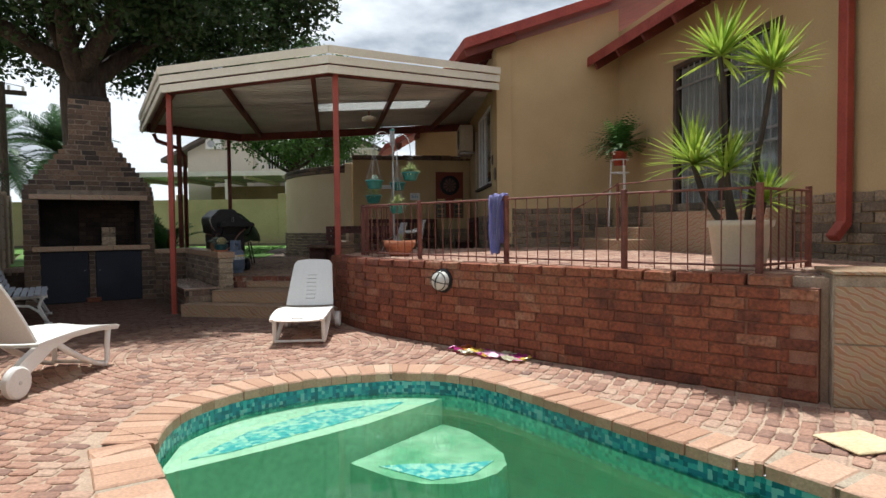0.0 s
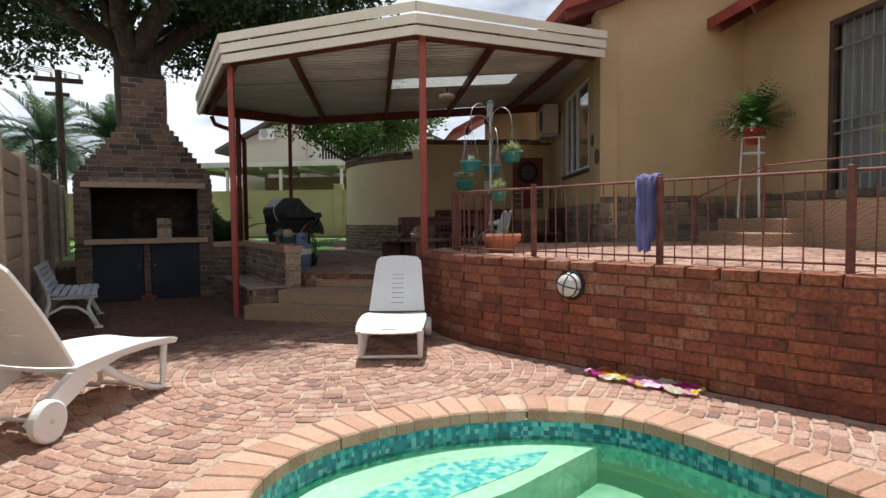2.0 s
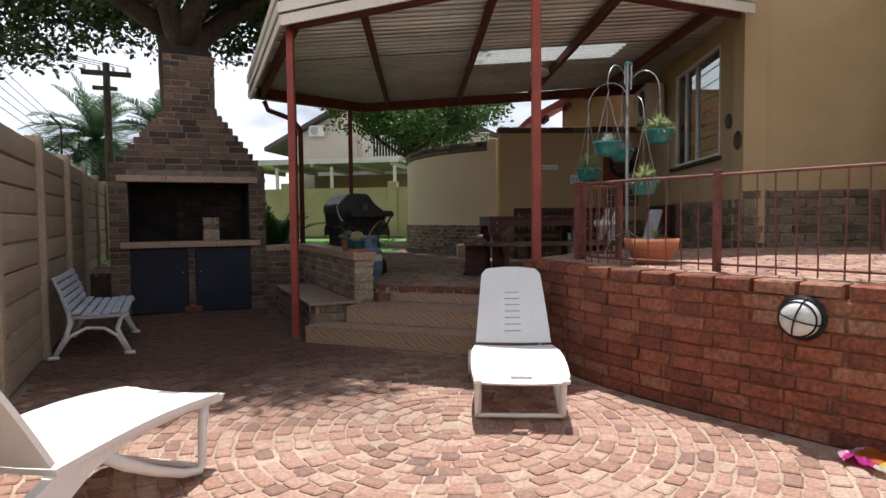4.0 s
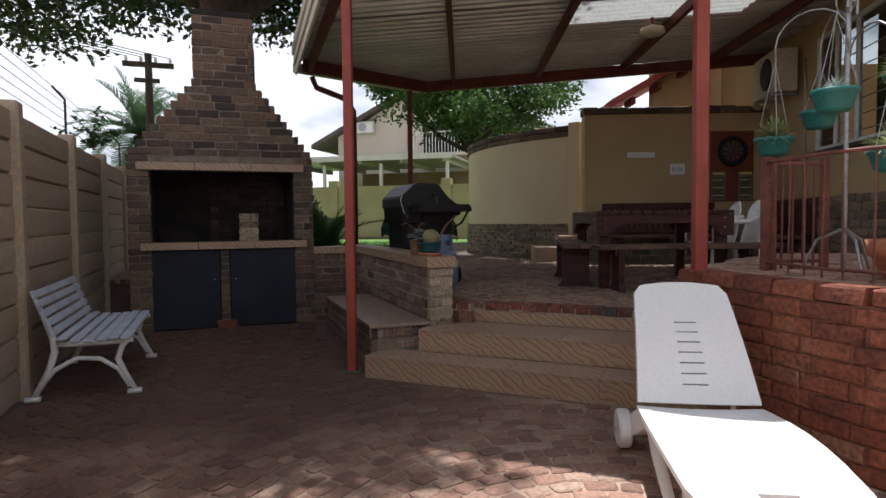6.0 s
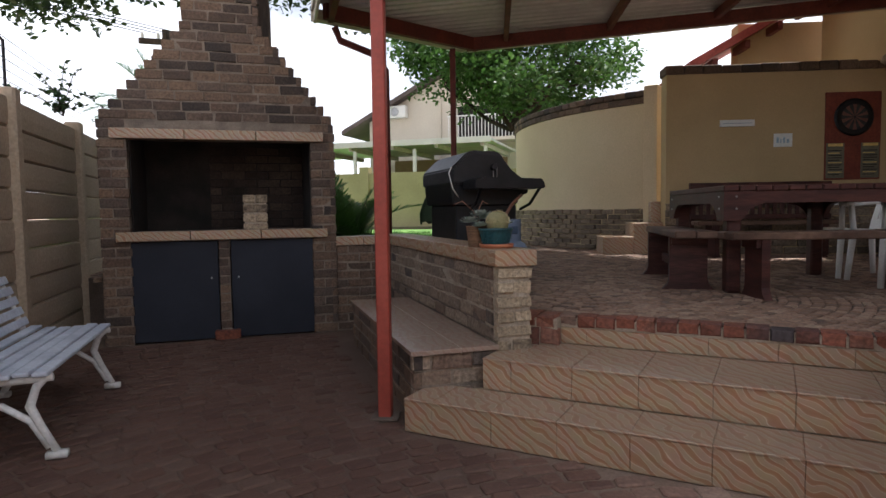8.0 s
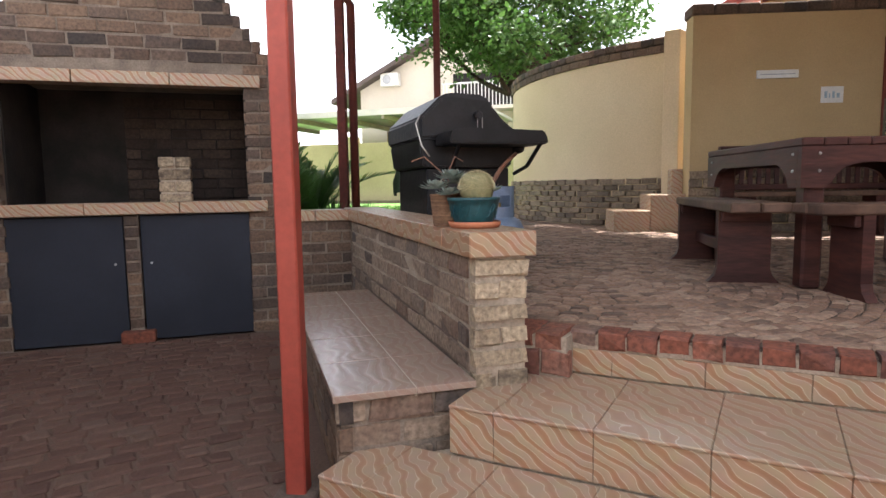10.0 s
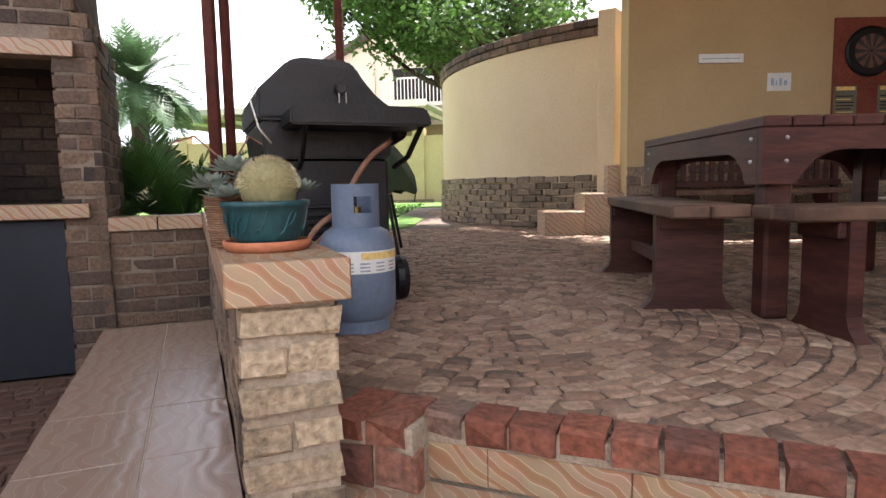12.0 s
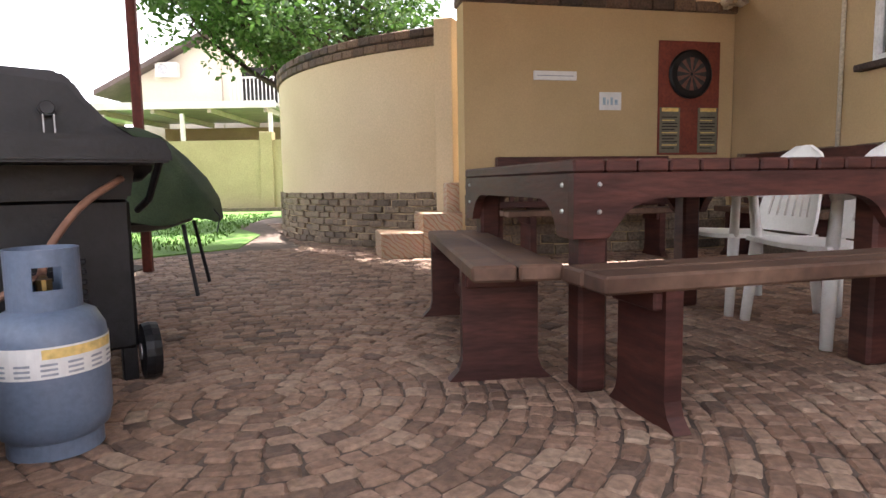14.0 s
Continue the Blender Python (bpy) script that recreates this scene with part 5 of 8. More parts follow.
for y, z, s in ((0.12, 2.15, 1.0), (0.42, 2.42, 0.8)):
    pq = thing("wall_plaque", SIDE @ pose(-0.012, y, z), "small dark decorative plaque on the house wall", "plaque", "plaques by the window")
    part("plaque", lathe([(0, 0), (0.10 * s, 0.0), (0.115 * s, 0.006), (0.10 * s, 0.02), (0.05 * s, 0.012), (0, 0.016)], 20), BRONZE, pq, m=pose(0, 0, 0, 0, -90, 0))

# ---- on the back wall ----
BW = HOUSE @ pose(0, 4.497, 0)
db = thing("dart_board", BW @ pose(0.05, 0, 1.46), "round dartboard on a red-orange board with score sheets", "dartboard")
part("backing_board", bbox((-0.335, -0.018, 0), (0.335, 0, 1.10), 0.004), RED_POSTER, db)
part("board_ring", lathe([(0.0, 0.0), (0.232, 0.0), (0.235, 0.02), (0.215, 0.034), (0.0, 0.034)], 40), BLACK, db, "black dartboard ring", m=pose(0.0, -0.018, 0.78, 90, 0, 0))
SEG_A, SEG_B = mat("dark_sisal", [(0.03, 0.03, 0.03), (0.05, 0.05, 0.045)], 20, 0.9, 90, 0.3), mat("brown_sisal", [(0.13, 0.06, 0.045), (0.17, 0.08, 0.06)], 20, 0.9, 90, 0.3)
for k in range(20):
    bm = bmesh.new()
    a, b = 2 * math.pi * (k - 0.5) / 20, 2 * math.pi * (k + 0.5) / 20
    prism([(0.016 * math.cos(a), 0.016 * math.sin(a)), (0.16 * math.cos(a), 0.16 * math.sin(a)), (0.16 * math.cos(b), 0.16 * math.sin(b)), (0.016 * math.cos(b), 0.016 * math.sin(b))], 0.034, 0.037, bm)
    part("segment", bm, (SEG_A, SEG_B)[k % 2], db, m=pose(0.0, -0.018, 0.78, 90, 0, 0))
SHEET_OLIVE = mat("olive_grey_print", [(0.13, 0.12, 0.085), (0.17, 0.155, 0.11)], 9, 0.6, 50, 0.0)
for x in (-0.21, 0.21):
    part("score_sheet", bbox((x - 0.11, -0.024, 0.02), (x + 0.11, -0.0185, 0.46), 0.001), SHEET_OLIVE, db, "dark grey printed score sheet")
    part("heading", bbox((x - 0.09, -0.0275, 0.42), (x + 0.09, -0.0245, 0.455), 0), LABEL_YELLOW, db, "yellow heading strip")
    for k in range(11):
        part("print_line", bbox((x - 0.085, -0.0275, 0.06 + k * 0.03), (x + (0.08 if k % 3 else 0.05), -0.0245, 0.07 + k * 0.03), 0), LABEL_YELLOW if k % 4 == 1 else NEAR_BLACK, db)
nt = thing("paper_notice", BW @ pose(-0.79, -0.002, 1.89), "small white paper notice with faint blue writing", "notice")
part("sheet", bbox((-0.115, -0.004, 0), (0.115, 0, 0.17), 0.001), LABEL_WHITE, nt)
BLUE_INK = mat("faint_blue_ink", [(0.30, 0.42, 0.52), (0.36, 0.48, 0.56)], 9, 0.8, 40, 0)
for k, (a, b) in enumerate(((-0.08, -0.05), (-0.035, -0.02), (0.0, 0.025), (0.045, 0.075))):
    part("writing", bbox((a, -0.0065, 0.05), (b, -0.0045, 0.12 - 0.02 * (k % 2)), 0), BLUE_INK, nt)
sl = thing("strip_sign", BW @ pose(-1.36, -0.002, 2.16), "narrow white strip fixed to the wall", "sign")
part("strip", bbox((-0.215, -0.02, 0), (0.215, 0, 0.085), 0.004), LABEL_WHITE, sl)
part("writing", bbox((-0.18, -0.0225, 0.036), (0.18, -0.0205, 0.044), 0), LABEL_GREY, sl)

# ---- railing on the retaining wall ----
rail_line = [(3.62, 7.75), (3.46, 7.25), (3.50, 6.80), (3.64, 6.24), (3.78, 5.60), (3.90, 5.00), (4.20, 3.72), (4.52, 2.60)]
rp = smooth_line(rail_line, 0.118)
railing = thing("railing", pose(0, 0, UPPER), "rusty red steel railing with thin uprights on the terrace edge", "railing")
bm = bmesh.new()
tube(bm, [(x, y, 0.645) for x, y in rp], 0.011, 6)
part("top_rail", bm, RUST_STEEL, railing, smooth=True)
bm = bmesh.new()
tube(bm, [(x, y, 0.05) for x, y in rp], 0.009, 6)
part("bottom_rail", bm, RUST_STEEL, railing, smooth=True)
bar_bm = bmesh.new()
tube(bar_bm, [(0, 0, 0.0), (0, 0, 0.64)], 0.0055, 6)
bar = part("bar", bar_bm, RUST_STEEL, railing)
bar.matrix_basis = pose(*rp[0], 0)
posts = [min(range(len(rp)), key=lambda i: (rp[i][0] - a) ** 2 + (rp[i][1] - b) ** 2) for a, b in ((3.62, 7.75), (3.64, 6.24), (3.90, 5.00), (4.20, 3.72), (4.52, 2.60))]
for i, (x, y) in enumerate(rp[1:], 1):
    if i in posts:
        continue
    ob = new("bar", bar.data)
    ob.parent = railing
    ob.matrix_basis = pose(x, y, 0, rng.uniform(-1, 1), rng.uniform(-1, 1), 0)
for i in posts:
    x, y = rp[i]
    ob = part("post", bbox((-0.022, -0.022, -0.02), (0.022, 0.022, 0.68), 0.004), RUST_STEEL, railing, m=pose(x, y, 0))
# return by the patio steps
gate = thing("short_railing", pose(0, 0, UPPER), "short end of red railing between terrace and patio", "railing")
for (xa, ya), (xb, yb), nb in (((3.70, 7.78), (4.02, 7.68), 5), ((4.52, 2.70), (5.4, 2.75), 7)):
    for z in (0.05, 0.645):
        bm = bmesh.new()
        tube(bm, [(xa, ya, z), (xb, yb, z)], 0.012, 6)
        part("rail", bm, RUST_STEEL, gate)
    for k in range(1 if xa > 4.4 else 0, nb + 1):
        x, y = xa + (xb - xa) * k / nb, ya + (yb - ya) * k / nb
        r = 0.02 if k in (0, nb) else 0.006
        part("post" if r > 0.01 else "bar", bbox((x - r, y - r, 0), (x + r, y + r, 0.68 if r > 0.01 else 0.64), 0.002), RUST_STEEL, gate)
hr = thing("hand_rail", HOUSE @ pose(0, 0, UPPER), "thin dark handrail beside the house steps", "railing")
for (u, v, z0, z) in ((0.95, -0.95, 0, 0.62), (1.15, -2.1, 0.15, 0.95)):
    bm = bmesh.new()
    tube(bm, [(u, v, z0), (u, v, z)], 0.018, 8)
    part("post", bm, RUST_STEEL, hr)
bm = bmesh.new()
tube(bm, [(0.95, -0.95, 0.60), (1.15, -2.1, 0.93), (1.5, -3.6, 0.93)], 0.010, 6)
part("rail", bm, RUST_STEEL, hr)

# bulkhead lamp
lamp = thing("bulkhead_lamp", frame_at((3.515, 5.53, 0.69), (0.305, -0.952), (-0.952, -0.305)), "round white bulkhead lamp in a dark wire guard", "wall lamp")
part("base", lathe([(0, 0), (0.125, 0), (0.128, 0.02), (0.11, 0.035), (0, 0.035)], 32), BLACK, lamp, m=pose(0, 0, 0, -90, 0, 0))
part("globe", lathe([(0.102, 0.03), (0.104, 0.06), (0.09, 0.10), (0.055, 0.125), (0, 0.134)], 32), WHITE_ENAMEL, lamp, "white glass globe", smooth=True, m=pose(0, 0, 0, -90, 0, 0))
for a in (0, 90):
    bm = bmesh.new()
    pts = [(0.112 * math.cos(t), 0.0, 0.03 + 0.112 * math.sin(t)) for t in np.linspace(0, math.pi, 13)]
    tube(bm, pts, 0.005, 6)
    part("guard_wire", bm, BLACK, lamp, m=pose(0, 0, 0, -90, 0, 0) @ pose(0, 0, 0, 0, 0, a + 15))
bm = bmesh.new()
tube(bm, [(0.098 * math.cos(t), 0.098 * math.sin(t), 0.095) for t in np.linspace(0, 2 * math.pi, 25)], 0.005, 6)
part("guard_ring", bm, BLACK, lamp, m=pose(0, 0, 0, -90, 0, 0))


# ---- sun loungers ----
def curved_panel(fn, ss, ts, thick, skip=()):
    """A shaped panel: fn(s, t) gives a point; cells named in skip stay open."""
    bm = bmesh.new()
    grid = [[bm.verts.new(fn(s, t)) for s in ss] for t in ts]
    for j in range(len(ts) - 1):
        for i in range(len(ss) - 1):
            if (i, j) not in skip:
                bm.faces.new((grid[j][i], grid[j][i + 1], grid[j + 1][i + 1], grid[j + 1][i]))
    bmesh.ops.recalc_face_normals(bm, faces=bm.faces[:])
    bmesh.ops.solidify(bm, geom=bm.faces[:], thickness=thick)
    return bm


def sun_lounger(m, label, tilt):
    L = thing("sun_lounger", m, label, "sun lounger", "loungers by the pool")
    ss = [-1, -0.9, -0.5, -0.22, 0.22, 0.5, 0.9, 1]
    def bed(s, t):
        w = 0.265 + 0.02 * math.sin(t * math.pi)
        r = min(1.0, t / 0.06 + 0.35) if t < 0.06 else 1.0
        return (t * 0.94, s * w * (0.82 + 0.18 * r), 0.335 + 0.035 * math.sin(t * math.pi) - 0.012 * (1 - s * s) - (0.02 if t < 0.03 else 0))
    part("seat", curved_panel(bed, ss, [0, 0.03, 0.08, 0.14, 0.3, 0.45, 0.6, 0.75, 0.9, 1.0], 0.022, ((3, 1),)), WHITE_PLASTIC, L, smooth=False)
    ts = [0, 0.03, 0.10]
    for k in range(7):
        a = 0.14 + k * 0.085
        ts += [a, a + 0.011]
    ts += [0.80, 0.92, 0.97, 1.0]
    slots = tuple((3, j) for j in range(len(ts) - 1) if abs(ts[j + 1] - ts[j] - 0.011) < 1e-6)
    c, s_ = math.cos(radians(tilt)), math.sin(radians(tilt))
    def back(s, t):
        w = 0.262 - 0.045 * t
        if t > 0.92:
            w *= 1 - (t - 0.92) * 1.6
        d = t * 0.71 + (0.03 * (1 - s * s) if t > 0.99 else 0)
        h = 0.02 * math.sin(t * math.pi) - 0.014 * (1 - s * s)
        return (0.955 + d * c - h * s_, s * w, 0.345 + d * s_ + h * c)
    part("backrest", curved_panel(back, ss, ts, 0.022, slots), WHITE_PLASTIC, L)
    for sy in (-1, 1):
        y = sy * 0.240
        bm = bmesh.new()
        top = [(-0.01, 0.325), (0.30, 0.352), (0.62, 0.362), (0.95, 0.345), (1.15, 0.26), (1.30, 0.17), (1.38, 0.11)]
        low = [(0.02, 0.295), (0.30, 0.318), (0.62, 0.318), (0.86, 0.27), (1.05, 0.17), (1.20, 0.10), (1.32, 0.05)]
        up, dn = [], []
        for (xa, za), (xb, zb) in zip(top, low):
            up.append([bm.verts.new((xa * 0.91, y + o, za)) for o in (-0.022, 0.022)])
            dn.append([bm.verts.new((xb * 0.91, y + o, zb)) for o in (-0.022, 0.022)])
        for i in range(len(top) - 1):
            bm.faces.new((up[i][0], up[i + 1][0], dn[i + 1][0], dn[i][0]))
            bm.faces.new((up[i][1], dn[i][1], dn[i + 1][1], up[i + 1][1]))
            bm.faces.new((up[i][0], up[i][1], up[i + 1][1], up[i + 1][0]))
            bm.faces.new((dn[i][0], dn[i + 1][0], dn[i + 1][1], dn[i][1]))
        bm.faces.new((up[0][0], dn[0][0], dn[0][1], up[0][1])), bm.faces.new((up[-1][0], up[-1][1], dn[-1][1], dn[-1][0]))
        part("side_frame", bm, WHITE_PLASTIC, L)
        bm = bmesh.new()
        pts = [(0.12, y, 0.32), (0.14, y, 0.18), (0.145, y, 0.05), (0.17, y, 0.018), (0.28, y, 0.05), (0.45, y, 0.13), (0.61, y, 0.22), (0.71, y, 0.29)]
        tube(bm, pts, [0.024, 0.021, 0.019, 0.018, 0.02, 0.022, 0.026, 0.024], 10)
        part("front_leg", bm, WHITE_PLASTIC, L, smooth=True)
        wh = part("wheel", lathe([(0, -0.03), (0.10, -0.03), (0.112, -0.02), (0.112, 0.02), (0.10, 0.03), (0.0, 0.03)], 32), WHITE_PLASTIC, L, "white plastic wheel", m=pose(1.17, sy * 0.288, 0.112, 90, 0, 0))
        part("hub", lathe([(0, -0.036), (0.012, -0.036), (0.014, -0.03), (0.014, 0.03), (0.012, 0.036), (0, 0.036)], 12), WHITE_ENAMEL, wh)
    bm = bmesh.new()
    tube(bm, [(0.15, -0.235, 0.03), (0.15, 0.235, 0.03)], 0.016, 8)
    part("cross_bar", bm, WHITE_PLASTIC, L)
    bm = bmesh.new()
    tube(bm, [(1.17, -0.29, 0.112), (1.17, 0.29, 0.112)], 0.012, 8)
    part("axle", bm, WHITE_PLASTIC, L)
    bm = bmesh.new()
    tube(bm, [(1.11, -0.2, 0.18), (0.955 + 0.36 * c, -0.2, 0.345 + 0.36 * s_)], 0.012, 8)
    part("back_prop", bm, WHITE_PLASTIC, L)
    return L


sun_lounger(pose(2.17, 6.33, 0.012, 0, 0, 62) @ Matrix.Diagonal((1.09, 1.09, 0.88, 1)), "white resin sun lounger with raised back facing the pool", 56)
sun_lounger(pose(0.30, 6.757, 0.012, 0, 0, -128.5) @ Matrix.Scale(1.09, 4), "white resin sun lounger with wheels near the concrete fence", 57)

# ---- garden bench ----
gb = thing("garden_bench", pose(-0.63, 9.68, 0.012), "garden bench with pale blue-grey slats and white cast legs", "bench")
SLEN = 1.33
seat_pts = [(0.14, 0.42), (0.22, 0.405), (0.30, 0.40), (0.38, 0.402), (0.455, 0.41), (0.53, 0.405)]
back_pts = [(0.085, 0.465), (0.060, 0.530), (0.035, 0.595), (0.010, 0.660), (-0.015, 0.725)]
for x, z in seat_pts:
    part("seat_slat", bbox((-0.033, 0, -0.011), (0.033, SLEN, 0.011), 0.005, pose(x, 0, z)), SLAT_BLUE, gb)
for x, z in back_pts:
    part("back_slat", bbox((-0.011, 0, -0.026), (0.011, SLEN, 0.026), 0.005, pose(x, 0, z, 0, -21, 0)), SLAT_BLUE, gb)
for y in (0.06, SLEN - 0.06):
    bm = bmesh.new()
    tube(bm, [(-0.035, y, 0.75), (0.025, y, 0.59), (0.080, y, 0.42), (0.09, y, 0.33), (0.05, y, 0.2), (-0.04, y, 0.03)], [0.014, 0.018, 0.022, 0.024, 0.022, 0.02], 8)
    tube(bm, [(0.09, y, 0.38), (0.2, y, 0.372), (0.35, y, 0.37), (0.5, y, 0.375), (0.57, y, 0.38)], 0.018, 8)
    tube(bm, [(0.56, y, 0.40), (0.50, y, 0.34), (0.47, y, 0.25), (0.51, y, 0.15), (0.57, y, 0.03)], [0.016, 0.02, 0.022, 0.02, 0.018], 8)
    tube(bm, [(-0.02, y, 0.06), (0.08, y, 0.2), (0.22, y, 0.275), (0.36, y, 0.26), (0.47, y, 0.18), (0.54, y, 0.05)], 0.017, 8)
    for x in (-0.05, 0.57):
        box(bm, (x - 0.045, y - 0.025, 0.0), (x + 0.045, y + 0.025, 0.03))
    part("cast_leg", bm, WHITE_PAINT, gb, "white painted cast iron leg", smooth=True)

# ---- patio table and benches ----
TF = frame_at((4.06, 10.095, TERRACE), (HR.x, HR.y), (HB.x, HB.y))
TX, TY = 1.24, 1.26
table = thing("patio_table", TF, "heavy dark red stained timber patio table with arched aprons", "table")
n = 12
for k in range(n):
    a = -0.046 + (TX + 0.092) * k / n
    part("top_plank", bbox((a + 0.003, -0.046, 0.722), (a + (TX + 0.092) / n - 0.003, TY + 0.046, 0.765), 0.007), WOOD_DARK, table)
for x in (0.0, TX - 0.1):
    for y in (0.0, TY - 0.1):
        part("leg", bbox((x, y, 0), (x + 0.1, y + 0.1, 0.72), 0.012), WOOD_DARK, table)


def apron(length_, ext, m):
    """A rail under the top: deep over the legs, arched between them."""
    bm = bmesh.new()
    N = 44
    up, dn = [], []
    for i in range(N + 1):
        x = -ext + (length_ + 2 * ext) * i / N
        e = min(x, length_ - x)
        d = 0.205 if e < 0.10 else 0.082 + 0.123 * (1 - math.sqrt(max(0.0, 1 - (1 - min(1, (e - 0.10) / 0.17)) ** 2)))
        for lst, z in ((up, 0.721), (dn, 0.721 - d)):
            lst.append([bm.verts.new((x, o, z)) for o in (0.0, 0.04)])
    for i in range(N):
        bm.faces.new((up[i][0], up[i + 1][0], dn[i + 1][0], dn[i][0])), bm.faces.new((up[i][1], dn[i][1], dn[i + 1][1], up[i + 1][1]))
        bm.faces.new((dn[i][0], dn[i + 1][0], dn[i + 1][1], dn[i][1])), bm.faces.new((up[i][0], up[i][1], up[i + 1][1], up[i + 1][0]))
    for i in (0, N):
        bm.faces.new((up[i][0], up[i][1], dn[i][1], dn[i][0]))
    ap = part("apron", bm, WOOD_DARK, table, m=m)
    for x in (0.045, length_ - 0.045):
        for z in (0.60, 0.685):
            part("bolt", lathe([(0, 0.008), (0.006, 0.007), (0.0085, 0.0), (0.0, 0.0)], 10), GREY_METAL, ap, "steel bolt head", m=pose(x, 0.0, z, 90, 0, 0))


apron(TX, 0.042, pose(0, -0.042, 0))
apron(TX, 0.042, pose(TX, TY + 0.042, 0, 0, 0, 180))
apron(TY, 0.0, pose(-0.042, TY, 0, 0, 0, -90))
apron(TY, 0.0, pose(TX + 0.042, 0, 0, 0, 0, 90))


def flared_leg(width, height, thick):
    """A board leg whose foot swells out in a curve."""
    side = []
    for i in range(11):
        t = i / 10
        z = height * t
        side.append((width / 2 + 0.045 * max(0.0, 1 - z / 0.085) ** 2 + (0.004 if z < 0.03 else 0.0), z))
    poly = [(-w, z) for w, z in side] + [(w, z) for w, z in reversed(side)]
    bm = bmesh.new()
    a = [bm.verts.new((0, y, z)) for y, z in poly]
    b = [bm.verts.new((thick, y, z)) for y, z in poly]
    bm.faces.new(a), bm.faces.new(b[::-1])
    for i in range(len(poly)):
        k = (i + 1) % len(poly)
        bm.faces.new((a[i], a[k], b[k], b[i]))
    return bm


def trestle_bench(m, length_, label, backrest=False, legs=None, width=0.28, height=0.445, brace=False):
    b = thing("timber_bench", m, label, "bench", "benches round the patio table" if not backrest else "")
    half = width / 2
    for y in (0.0, half + 0.002):
        part("seat_plank", bbox((0, y, height - 0.052), (length_, y + half - 0.004, height), 0.008), WOOD_TOP, b, "worn timber seat plank")
    for x in legs or (0.20, length_ - 0.26):
        part("leg", flared_leg(width - 0.02, height - 0.052, 0.055), WOOD_DARK, b, m=pose(x, half, 0))
        part("cross_piece", bbox((x - 0.03, 0.02, height - 0.11), (x - 0.001, width - 0.02, height - 0.053), 0.006), WOOD_DARK, b)
    if brace:
        part("stretcher", bbox((legs[0] + 0.056, half - 0.02, 0.13), (legs[1] - 0.001, half + 0.02, 0.20), 0.006), WOOD_DARK, b)
    if backrest:
        part("back_rail", bbox((0, 0.30, 0.83), (length_, 0.34, 0.92), 0.006), WOOD_DARK, b)
        part("back_rail", bbox((0, 0.30, 0.46), (length_, 0.34, 0.52), 0.006), WOOD_DARK, b)
        k = int(length_ / 0.085)
        for i in range(k):
            x = length_ * (i + 0.5) / k
            part("back_slat", bbox((x - 0.024, 0.312, 0.52), (x + 0.024, 0.332, 0.83), 0.004), WOOD_DARK, b)
        for x in (0.0, length_ - 0.06):
            part("back_post", bbox((x, 0.341, 0.0), (x + 0.06, 0.39, 0.92), 0.006), WOOD_DARK, b)
    return b


trestle_bench(frame_at((3.955, 10.06, TERRACE), (0.466, 0.885), (-0.885, 0.466)), 1.46, "dark red timber bench with a worn brown top beside the table", legs=(0.27, 1.36), width=0.29, brace=True)
trestle_bench(frame_at((3.845, 9.80, TERRACE), (0.945, -0.326), (0.326, 0.945)), 1.75, "long dark red timber bench in front of the table", legs=(0.19, 1.45), width=0.265)
trestle_bench(HOUSE @ pose(-2.0, 3.95, TERRACE), 1.7, "dark timber bench with slatted backrest against the patio wall", True)
trestle_bench(SIDE @ pose(-0.42, 4.1, TERRACE, 0, 0, -90), 1.5, "dark timber bench with slatted backrest beside the house wall", True)


def plastic_chair(m):
    c = thing("plastic_chair", m, "white moulded plastic garden armchair beside the table", "chair", "white chairs at the table")
    for x in (-0.21, 0.21):
        for y in (-0.2, 0.22):
            bm = bmesh.new()
            tube(bm, [(x * 1.12, y * 1.15, 0.0), (x, y, 0.40)], [0.022, 0.028], 8)
            if y < 0:
                tube(bm, [(x, y, 0.40), (x * 1.12, y - 0.01, 0.62)], [0.024, 0.02], 8)
            part("leg", bm, WHITE_PLASTIC, c, smooth=True)
        bm = bmesh.new()
        tube(bm, [(x * 1.12, -0.23, 0.62), (x * 1.16, -0.05, 0.645), (x * 1.12, 0.12, 0.65), (x * 1.0, 0.24, 0.70)], [0.022, 0.026, 0.026, 0.02], 8)
        part("armrest", bm, WHITE_PLASTIC, c, smooth=True)
    part("seat", curved_panel(lambda s, t: (s * 0.23, -0.24 + t * 0.46, 0.42 - 0.02 * t - 0.012 * (1 - s * s)), [-1, -0.6, 0, 0.6, 1], [0, 0.1, 0.5, 1], 0.02), WHITE_PLASTIC, c)
    ss = [-1.0] + [v for k in range(6) for v in (-0.72 + k * 0.26, -0.72 + k * 0.26 + 0.07)] + [1.0]
    ts = [0, 0.18, 0.78, 0.9, 1.0]
    def back(s, t):
        w = 0.23 * (1.0 if t < 0.5 else math.sqrt(max(0.03, 1 - ((t - 0.5) / 0.52) ** 2)))
        return (s * w, 0.22 + 0.10 * t - 0.05 * (1 - s * s) * 0 + 0.03 * (1 - s * s), 0.40 + 0.47 * t)
    part("backrest", curved_panel(back, ss, ts, 0.014, tuple((i, 1) for i in range(1, len(ss) - 1, 2))), WHITE_PLASTIC, c)
    return c


chair = plastic_chair(pose(5.853, 10.57, TERRACE, 0, 0, -119) @ Matrix.Diagonal((1.1, 1, 1, 1)))
copy_thing(chair, pose(5.571, 10.0, TERRACE, 0, 0, -119) @ Matrix.Diagonal((1.1, 1, 1, 1)))

